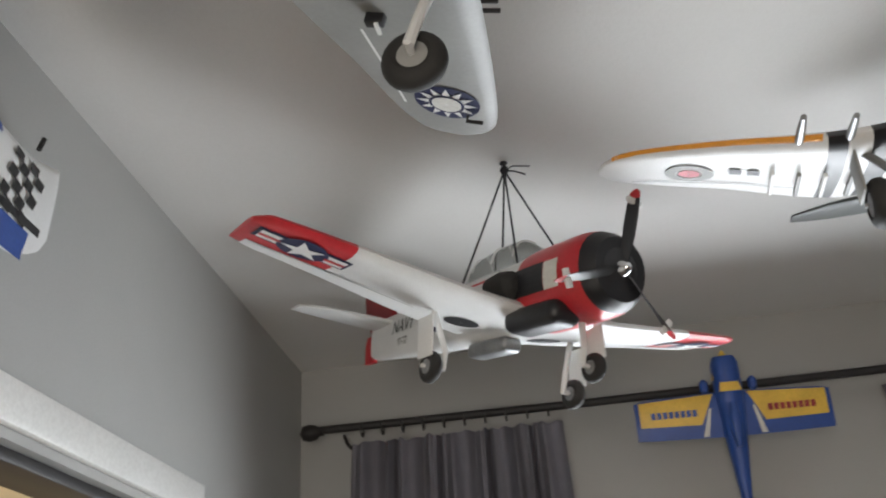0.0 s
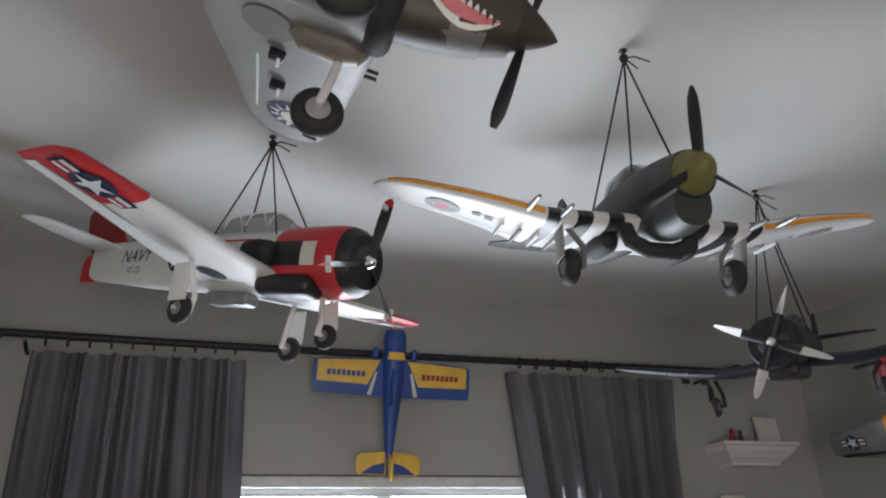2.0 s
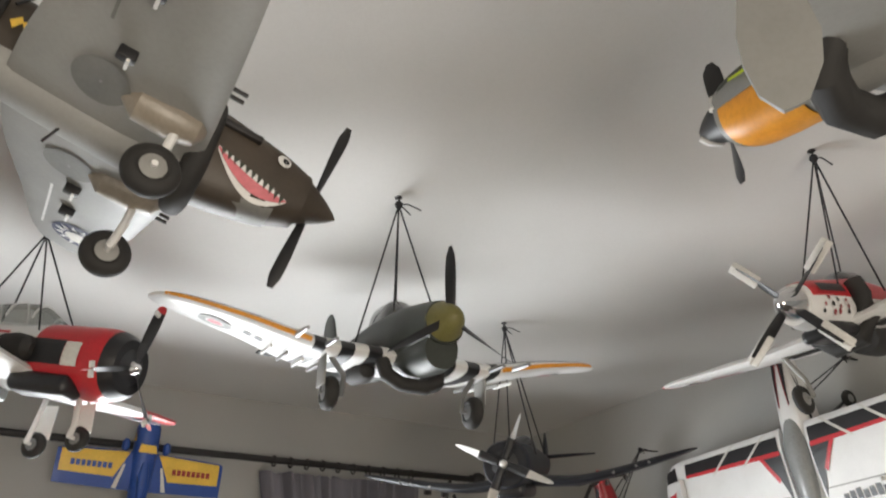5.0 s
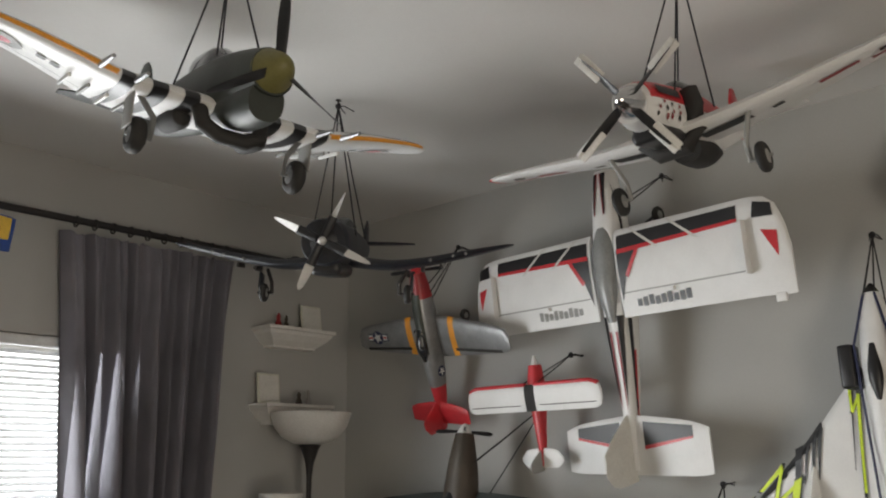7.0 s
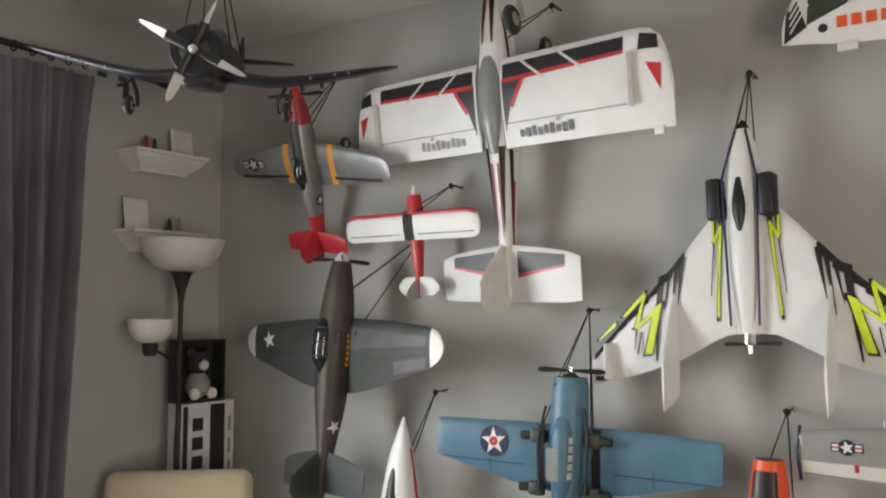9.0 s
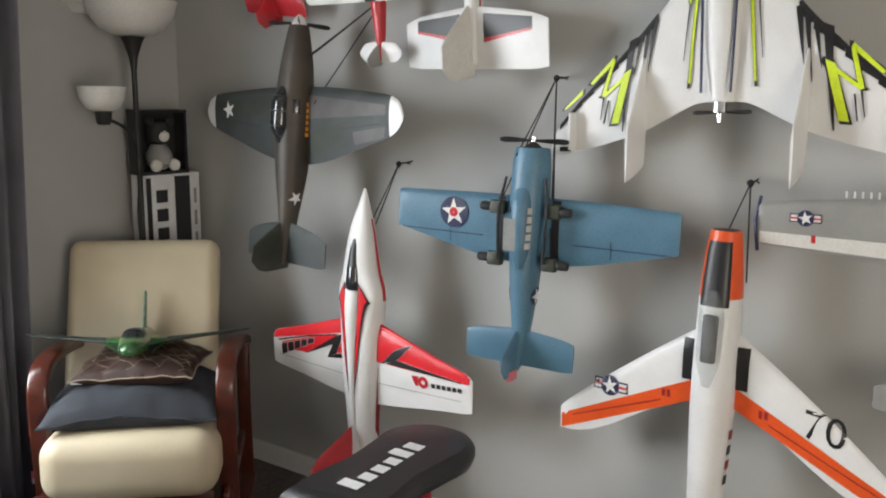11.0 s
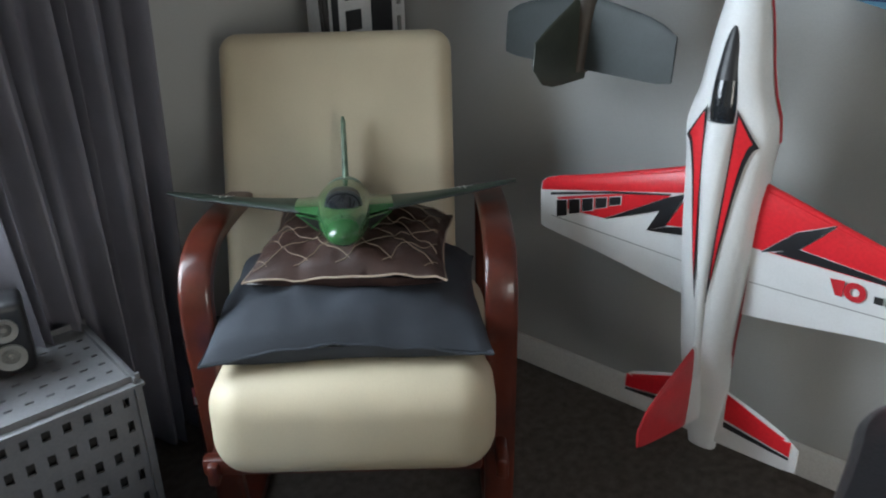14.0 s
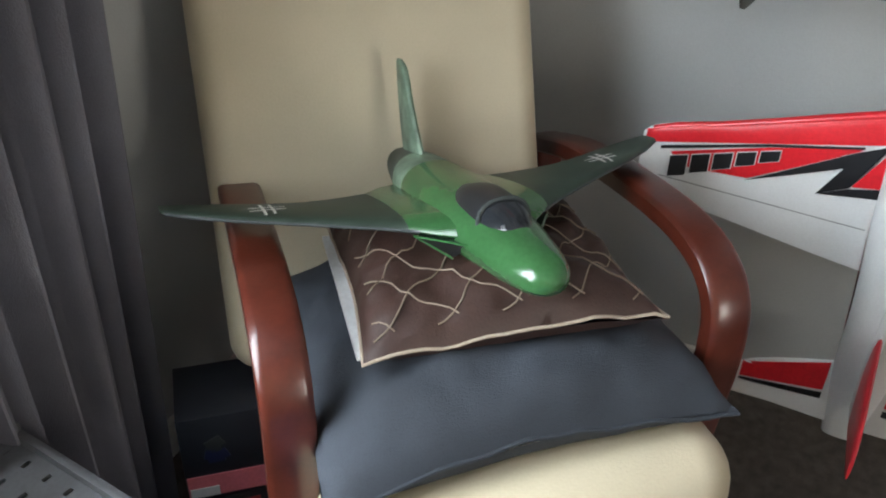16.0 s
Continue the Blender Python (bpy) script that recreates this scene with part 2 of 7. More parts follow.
CL = (-0.6, 1.95, 2.107)
wall("wall_west", [(WX0 - 0.12, WX0, WY0, CL[0], 0, H), (WX0 - 0.12, WX0, CL[1], WY1, 0, H), (WX0 - 0.12, WX0, CL[0], CL[1], CL[2], H)], "grey painted wall with a wide closet opening")
wall("closet_wall", [(-1.0, -0.9, CL[0] - 0.2, CL[1] + 0.2, 0, H), (-0.9, WX0 - 0.12, CL[0] - 0.2, CL[0] - 0.1, 0, H), (-0.9, WX0 - 0.12, CL[1] + 0.1, CL[1] + 0.2, 0, H)], "cream painted wall inside a closet", CREAMWALL)


def trim_piece(name, dims, c, label, mat=TRIM, bevel=0.006):
    return tagged(part(name, box(*dims, c, bevel), mat), label, "trim", kind="structure")


trim_piece("trim", (0.018, CL[1] - CL[0] + 0.14, 0.07), (WX0 + 0.009, (CL[0] + CL[1]) / 2, CL[2] + 0.05), "white painted casing over the closet opening")
trim_piece("trim", (0.018, 0.07, CL[2] + 0.012), (WX0 + 0.009, CL[1] + 0.035, (CL[2] + 0.012) / 2), "white painted casing beside the closet opening")
trim_piece("closet_track", (0.09, CL[1] - CL[0], 0.022), (WX0 - 0.06, (CL[0] + CL[1]) / 2, CL[2] - 0.013), "dark metal sliding door track", IRON, 0.004)
door = thing("closet_door", "cream panelled sliding closet door, pushed aside", "door")
part("leaf", box(0.03, 1.25, CL[2] - 0.04, (WX0 - 0.085, CL[0] + 0.63, (CL[2] - 0.04) / 2 + 0.006), 0.004), CREAMW, door)
for yy in (CL[0] + 0.33, CL[0] + 0.93):
    part("panel", box(0.008, 0.42, 1.6, (WX0 - 0.067, yy, 1.1), 0.003), CREAMW, door)
for nm, dims, c in (("baseboard", (0.016, WY1 - WY0, 0.085), (WX1 - 0.008, (WY0 + WY1) / 2, 0.0425)),
                    ("baseboard", (WX1 - WX0 - 0.034, 0.016, 0.085), ((WX0 + WX1) / 2, WY1 - 0.008, 0.0425)),
                    ("baseboard", (0.016, WY1 - CL[1] - 0.09, 0.085), (WX0 + 0.008, (WY1 + CL[1] + 0.07) / 2, 0.0425))):
    trim_piece(nm, dims, c, "white painted skirting board", bevel=0.005)

# window with frame, sill, panes and a slatted blind
win = tagged(new("window_1"), "wide white window with a lowered slatted blind", "window", kind="structure")
wx, wz, ww, wh = (WIN[0] + WIN[1]) / 2, (WIN[2] + WIN[3]) / 2, WIN[1] - WIN[0], WIN[3] - WIN[2]
bm = box(ww, 0.05, 0.05, (wx, WY1 + 0.10, WIN[3] - 0.027))
merge(bm, box(ww, 0.05, 0.05, (wx, WY1 + 0.10, WIN[2] + 0.027)))
for xx in (WIN[0] + 0.027, wx, WIN[1] - 0.027):
    merge(bm, box(0.05, 0.045, wh - 0.11, (xx, WY1 + 0.10, wz)))
part("window_frame", bm, TRIM, win, smooth=False)
part("window_sill", box(ww + 0.08, 0.16, 0.022, (wx, WY1 + 0.045, WIN[2] + 0.0), 0.005), TRIM, win)
part("blind_headrail", box(ww - 0.03, 0.045, 0.035, (wx, WY1 + 0.035, WIN[3] - 0.021), 0.004), BLINDM, win)
slatm = box(ww - 0.04, 0.024, 0.0016, (0, 0, 0), 0, pose(0, 0, 0, 38, 0, 0))
first = part("slat", slatm, BLINDM, win, smooth=False)
first.location = (wx, WY1 + 0.035, WIN[3] - 0.06)
k = 1
while WIN[3] - 0.06 - k * 0.0215 > WIN[2] + 0.04:
    ob = new("slat", first.data)
    ob.parent, ob.location = win, (wx, WY1 + 0.035, WIN[3] - 0.06 - k * 0.0215)
    k += 1
tagged(part("backdrop", box(5.0, 0.02, 4.0, (1.2, 3.6, 1.5)), GLOW, smooth=False), "overexposed bright daylight outside the window", "backdrop", kind="structure")

# curtain rod, rings and two drapes
RODY, RODZ = 2.70, 2.495
rod = thing("curtain_rod", "black iron curtain rod with ball finials", "curtain rod")
part("pole", tube([(-0.03, RODY, RODZ + 0.01), (0.8, RODY, RODZ), (1.6, RODY, RODZ - 0.002), (2.62, RODY, RODZ)], 0.0125, 12), IRON, rod)
for xx, s in ((-0.05, 1), (2.64, -1)):
    part("finial", lathe([(0.004, -0.04), (0.022, -0.03), (0.027, -0.01), (0.022, 0.012), (0.012, 0.022), (0.014, 0.034)], 16, pose(xx, RODY, RODZ + 0.005, 0, 90 * s, 0)), IRON, rod)
for xx in (0.05, 1.22, 2.5):
    part("bracket", tube([(xx, WY1, RODZ - 0.03), (xx, WY1 - 0.05, RODZ - 0.03), (xx, RODY, RODZ - 0.016)], 0.006, 8), IRON, rod)


def drape(x0t, x1t, x0b, x1b, seed, label):
    th = thing("curtain", label, "curtain", group="window curtains")
    rnd = random.Random(seed)
    ph = [rnd.uniform(0, 6.3) for _ in range(4)]
    folds = 9
    rows, cols = 26, 150
    zt, zb = RODZ - 0.055, 0.03
    bm = bmesh.new()
    grid = []
    for side in (1, -1):
        g = []
        for i in range(rows + 1):
            v = i / rows
            row = []
            for j in range(cols + 1):
                u = j / cols
                e = v ** 0.8
                x = (x0t + (x0b - x0t) * e) * (1 - u) + (x1t + (x1b - x1t) * e) * u
                amp = 0.022 + 0.024 * min(1, v * 4)
                w = u * folds * math.tau
                y = RODY + amp * math.sin(w + ph[0] + 0.7 * math.sin(2.1 * u * 6 + ph[1])) + 0.010 * math.sin(2.3 * w + ph[2] + v * 1.5)
                x += 0.012 * math.sin(w * 0.5 + ph[3] + v * 2.0)
                z = zt + (zb - zt) * v
                if i < 2:
                    z += 0.016 * abs(math.sin(w * 0.5 + ph[0])) * (1 - i * 0.5)
                row.append(bm.verts.new((x, y + side * 0.0012, z)))
            g.append(row)
        grid.append(g)
    for g in grid:
        for a, b in zip(g, g[1:]):
            for j in range(cols):
                bm.faces.new((a[j], a[j + 1], b[j + 1], b[j]))
    part("cloth", bm, DRAPE, th)
    for k in range(folds + 1):
        u = (k + 0.5) / (folds + 1)
        part("ring", lathe([(0.016, -0.0025), (0.021, -0.0025), (0.021, 0.0025), (0.016, 0.0025), (0.016, -0.0025)], 14, pose(x0t + (x1t - x0t) * u, RODY, RODZ - 0.006, 0, 90, 0), caps=False), IRON, th)
    return th


drape(0.075, 0.71, 0.0, 0.72, 3, "dark grey pleated curtain hanging from the rod")
drape(1.66, 2.335, 1.87, 2.21, 8, "dark grey-blue pleated curtain drawn to one side")


# ---- model aircraft: x ahead, y to the left wing, z up ----
POSES = {
    "p40": ((0.574, 0.702, 2.401), (0.959, -0.059, -0.277), (0.275, -0.048, 0.960), 0.972),
    "t28": ((0.639, 1.761, 2.423), (0.633, -0.740, -0.228), (0.170, -0.154, 0.973), 1.032),
    "typhoon": ((1.337, 1.314, 2.409), (-0.172, -0.973, -0.154), (0.020, -0.159, 0.987), 0.993),
    "f4u": ((2.143, 1.809, 2.319), (-0.782, -0.601, -0.166), (-0.111, -0.127, 0.986), 0.943),
    "red51": ((2.200, 0.681, 2.447), (-0.977, -0.083, -0.194), (-0.202, 0.090, 0.975), 1.020),
    "me163": ((2.310, 2.173, 0.732), (-0.667, -0.708, 0.233), (0.175, 0.155, 0.972), 0.950),
    "rebel": ((2.784, 1.604, 0.664), (0.015, 0.015, 1.000), (-0.998, 0.066, 0.014), 1.034),
    "emil": ((1.251, 0.025, 2.393), (0.124, 0.989, 0.083), (-0.029, -0.080, 0.996), 0.995),
    "night": ((2.858, 1.274, 2.271), (-0.099, 0.011, 0.995), (-0.986, 0.136, -0.100), 1.022),
    "mustang": ((2.825, 2.083, 2.136), (-0.375, -0.098, 0.922), (-0.927, 0.029, -0.374), 0.970),
    "cub": ((2.886, 1.622, 1.875), (-0.102, 0.010, 0.995), (-0.993, 0.059, -0.103), 1.017),
    "cobra": ((2.799, 1.912, 1.456), (0.095, -0.002, 0.995), (-0.982, 0.162, 0.094), 1.006),
    "avenger": ((2.828, 1.014, 1.170), (0.062, -0.004, 0.998), (-0.995, -0.075, 0.061), 1.021),
    "delta": ((2.90, 0.503, 1.755), (0.05, 0.04, 0.99), (-0.99, 0.10, 0.05), 1.07),
    "jet": ((2.838, 0.445, 0.806), (0.044, 0.007, 0.999), (-0.994, 0.096, 0.043), 1.060),
    "sabre": ((2.87, -0.10, 1.24), (0.02, 0.03, 1.0), (-1.0, 0.02, 0.02), 1.0),
    "venture": ((2.90, -0.12, 2.42), (0.02, 0.0, 1.0), (-1.0, 0.02, 0.02), 1.0),
    "venture_low": ((2.91, -0.42, 1.90), (0.02, 0.0, 1.0), (-1.0, 0.02, 0.02), 1.0),
    "sport": ((1.186, 2.615, 2.355), (0.028, -0.171, 0.985), (-0.042, -0.985, -0.169), 1.017),
    "checker": ((-0.05, 0.76, 2.44), (-0.02, 0.03, 1.0), (1.0, 0.05, 0.02), 1.15),
}
M = {k: basis(*v) for k, v in POSES.items()}


def herm(tab, x):
    """Smooth values between the rows of a table whose first column falls or rises."""
    t = tab if tab[0][0] < tab[-1][0] else tab[::-1]
    if x <= t[0][0]:
        return t[0][1:]
    if x >= t[-1][0]:
        return t[-1][1:]
    i = next(k for k in range(len(t) - 1) if t[k + 1][0] >= x)
    a, b = t[i], t[i + 1]
    h = b[0] - a[0]
    s = (x - a[0]) / h
    out = []
    for c in range(1, len(a)):
        d = (b[c] - a[c]) / h
        d0 = (a[c] - t[i - 1][c]) / (a[0] - t[i - 1][0]) if i > 0 else d
        d1 = (t[i + 2][c] - b[c]) / (t[i + 2][0] - b[0]) if i + 2 < len(t) else d
        m0 = 0 if d * d0 <= 0 else 2 * d * d0 / (d + d0)
        m1 = 0 if d * d1 <= 0 else 2 * d * d1 / (d + d1)
        out.append((2 * s ** 3 - 3 * s * s + 1) * a[c] + (s ** 3 - 2 * s * s + s) * h * m0 + (3 * s * s - 2 * s ** 3) * b[c] + (s ** 3 - s * s) * h * m1)
    return out


def hull_ring(st, x, n=24, e=2.4, grow=0.0):
    zc, w, ht, hb = herm(st, x)
    r = []
    for k in range(n):
        a = k * math.tau / n
        c, s = math.cos(a), math.sin(a)
        y = math.copysign(abs(c) ** (2 / e), c) * (w + grow)
        z = zc + math.copysign(abs(s) ** (2 / e), s) * ((ht if s > 0 else hb) + grow)
        r.append(Vector((x, y, z)))
    return r


def hull(th, st, segs, e=2.4, step=0.016, name="fuselage", grow=0.0):
    """A body of stations (x, centre z, half width, height above, height below), in painted lengths (x from, x to, material, name)."""
    for x0, x1, mat, *nm in segs:
        n = max(2, int(abs(x1 - x0) / step))
        part(nm[0] if nm else name, loft([hull_ring(st, x0 + (x1 - x0) * k / n, 24, e, grow) for k in range(n + 1)]), mat, th)


def side(st, s, e=2.4, off=0.002):
    """Carries (x, z) onto the flank of a body; s = 1 is the left one."""
    def f(x, z):
        zc, w, ht, hb = herm(st, x)
        q = (z - zc) / (ht if z > zc else hb)
        q = max(-0.97, min(0.97, q))
        return Vector((x, s * (w * (1 - abs(q) ** e) ** (1 / e) + off), z))
    return f


def foil(xle, xte, z, t, y, n=9):
    pts = []
    for k in range(n + 1):
        s = (1 - math.cos(math.pi * (1 - k / n))) / 2
        pts.append((s, 1))
    for k in range(1, n):
        s = (1 - math.cos(math.pi * k / n)) / 2
        pts.append((s, -1))
    out = []
    for s, d in pts:
        q = 10 * (0.2969 * math.sqrt(s) - 0.126 * s - 0.3516 * s * s + 0.2843 * s ** 3 - 0.1015 * s ** 4)
        out.append(Vector((xle + (xte - xle) * s, y, z + d * q * t * (0.6 if d > 0 else 0.4) + (0.0008 if d > 0 else -0.0008))))
    return out


def panel(th, st, s, segs, name="wing", step=0.03, upright=False):
    """Half a wing of stations (y, leading x, trailing x, z, thickness) on side s, in painted lengths (y from, y to, material, name)."""
    for y0, y1, mat, *nm in segs:
        n = max(2, int((y1 - y0) / step))
        ys = [y0 + (y1 - y0) * k / n for k in range(n + 1)]
        if y1 >= st[-1][0] - 1e-6:
            ys = ys[:-1] + [y1 - (y1 - ys[-2]) * q for q in (0.75, 0.5, 0.32, 0.18, 0.08, 0.02, 0)]
        rings = []
        for y in ys:
            xle, xte, z, t = herm(st, y)
            ring = foil(xle, xte, z, t, y * s)
            if upright:
                ring = [Vector((p.x, p.z - z, p.y * s)) for p in ring]
            rings.append(ring)
        part(nm[0] if nm else name, loft(rings), mat, th)


def skin(st, s, top=True, off=0.0022):
    """Carries (x, y) onto a wing's upper or lower face; y counts outwards."""
    def f(x, y):
        xle, xte, z, t = herm(st, abs(y))
        q = max(0.0, min(1.0, (x - xle) / (xte - xle)))
        h = 10 * (0.2969 * math.sqrt(q) - 0.126 * q - 0.3516 * q * q + 0.2843 * q ** 3 - 0.1015 * q ** 4) * t
        return Vector((x, abs(y) * s, z + (0.6 * h + off if top else -0.4 * h - off)))
    return f


def mark(th, faces, f, mat, name="marking", label=""):
    return part(name, polys(faces, f), mat, th, label, smooth=False)


def cut(faces, n=3):
    """Splits quads into n by n, to follow a curved face."""
    out = []
    for q in faces:
        a, b, c, d = [Vector(p) for p in q]
        g = lambda u, v: tuple((a * (1 - u) + b * u) * (1 - v) + (d * (1 - u) + c * u) * v)
        for i in range(n):
            for j in range(n):
                out.append([g(i / n, j / n), g((i + 1) / n, j / n), g((i + 1) / n, (j + 1) / n), g(i / n, (j + 1) / n)])
    return out


def propeller(th, x, r, blades, mat, tip=None, turn=0.0, width=0.05, z=0.0, start=0.06):
    for k in range(blades):
        ang = turn + k * math.tau / blades
        rot = Matrix.Translation((x, 0, z)) @ Matrix.Rotation(ang, 4, "X")
        cuts = [(start, 0.88, mat, "blade"), (0.88, 1.0, tip or mat, "blade_tip")] if tip else [(start, 1.0, mat, "blade")]
        for a, b, m, nm in cuts:
            rings = []
            for i in range(8):
                q = a + (b - a) * i / 7
                w = width * (0.40 + 0.75 * q * (1 - q) ** 0.45 if q < 0.97 else 0.25) * 0.72
                tw = radians(62 - 45 * q)
                ring = []
                for j in range(10):
                    c, s = math.cos(j * math.tau / 10) * w / 2, math.sin(j * math.tau / 10) * 0.0032
                    ring.append(Vector((c * math.sin(radians(90) - tw) * 1.0 + s * math.cos(tw), c * math.sin(tw) * -1 * 0 + c * math.cos(radians(90) - tw), q * r)))
                rings.append(ring)
            bm = loft(rings)
            bmesh.ops.transform(bm, matrix=rot, verts=bm.verts[:])
            part(nm, bm, m, th)


def spinner(th, x, r, length, mat, z=0.0, power=0.55, name="spinner"):
    part(name, lathe([(r, 0)] + [(r * max(0.02, (1 - (k / 9)) ** power), length * k / 9) for k in range(1, 10)], 24, pose(x, 0, z, 0, 90, 0)), mat, th)


def wheel(th, p, r, w=0.03, hubm=None, s=1, tyre=None):
    ring = []
    for k in range(13):
        a = math.pi * k / 12 - math.pi / 2
        ring.append((r - w * 0.5 + w * 0.5 * math.cos(a), w * 0.5 * math.sin(a)))
    wh = part("wheel", lathe([(r * 0.5, -w * 0.42)] + ring + [(r * 0.5, w * 0.42)], 28, pose(*p, 90, 0, 0)), tyre or DARK, th)
    part("hub", lathe([(0.004, -w * 0.52), (r * 0.2, -w * 0.50), (r * 0.46, -w * 0.44), (r * 0.5, -w * 0.3), (r * 0.5, w * 0.3), (r * 0.46, w * 0.44), (r * 0.2, w * 0.50), (0.004, w * 0.52)], 20, pose(*p, 90, 0, 0)), hubm or GREYU, wh)
    return wh


def gear(th, top, p, r, s, hubm=None, door=None, strut=None, w=0.03):
    part("gear_leg", tube([top, (p[0] + 0.004, p[1] - s * 0.026, p[2] + r * 1.1), (p[0], p[1] - s * 0.026, p[2])], 0.006, 8), strut or SILVER, th)
    part("axle", tube([(p[0], p[1] - s * 0.03, p[2]), (p[0], p[1] + s * 0.02, p[2])], 0.004, 8), strut or SILVER, th)
    wheel(th, p, r, w, hubm, s)
    if door:
        d = Vector(p) - Vector(top)
        bm = box(0.05, 0.004, abs(d.z) * 0.72, (0, 0, 0), 0.0015)
        a = math.degrees(math.atan2(d.x, -d.z))
        c = Vector(top) + d * 0.5
        part("gear_door", bm, door, th).matrix_local = pose(c.x, c.y + s * 0.014, c.z, 0, -a, 0)


def cords(apex, th_m, pts, label="knotted black cord sling on a ceiling hook", hook=True):
    th = thing("hanging_cord", label, "cord", group="cords that hold the model aircraft")
    a = Vector(apex)
    if hook:
        part("hook", merge(lathe([(0.009, 0.0), (0.009, -0.002), (0.003, -0.004), (0.0025, -0.010)], 12, Matrix.Translation((a.x, a.y, H))), tube([(a.x, a.y, H - 0.008), (a.x + 0.007, a.y, H - 0.012), (a.x + 0.006, a.y, H - 0.018), (a.x, a.y, H - 0.021), (a.x - 0.005, a.y, H - 0.017)], 0.002, 6)), IRON, th)
        a.z = H - 0.020
    part("knot", lathe([(0.002, 0.010), (0.008, 0.006), (0.010, 0), (0.007, -0.007), (0.002, -0.012)], 10, Matrix.Translation(a)), CORD, th)
    for k in range(2):
        part("loose_end", tube([a, a + Vector((0.02, 0.012 - 0.02 * k, 0.004)), a + Vector((0.045 + 0.01 * k, 0.02 - 0.03 * k, -0.004))], 0.0018, 6), CORD, th)
    for p in pts:
        q = th_m @ Vector(p)
        part("strand", tube([a, a.lerp(q, 0.5) + Vector((0, 0, -0.002)), q], 0.0022, 6), CORD, th)
    return th


def us_star(th, f, cx, cy, r, turn, bars=True, red_centre=False, flip=1.0):
    """The white star on a blue disc, with side bars; the bars run along y."""
    if bars:
        mark(th, cut(rect(cx - r * 0.62, cy - 2.1 * r, cx + r * 0.62, cy + 2.1 * r), 6), f(0.0022), DBLUE)
        for s in (1, -1):
            mark(th, cut(rect(cx - r * 0.45, cy + s * 1.0 * r, cx + r * 0.45, cy + s * 1.95 * r), 3), f(0.0034), WHITE)
            mark(th, cut(rect(cx - r * 0.12, cy + s * 1.0 * r, cx + r * 0.12, cy + s * 1.95 * r), 3), f(0.0042), RED)
    mark(th, disc(cx, cy, r * 1.12, 28, 0.02 * r), f(0.0040), DBLUE)
    mark(th, star(cx, cy, r * 1.02, turn), f(0.0054), WHITE)
    if red_centre:
        mark(th, disc(cx, cy, r * 0.34, 16, 0.002), f(0.0064), RED)


def craft(key, label, group="model aircraft", name="model_aeroplane"):
    return thing(name, label, "model aeroplane", M[key], group)


both = (1, -1)


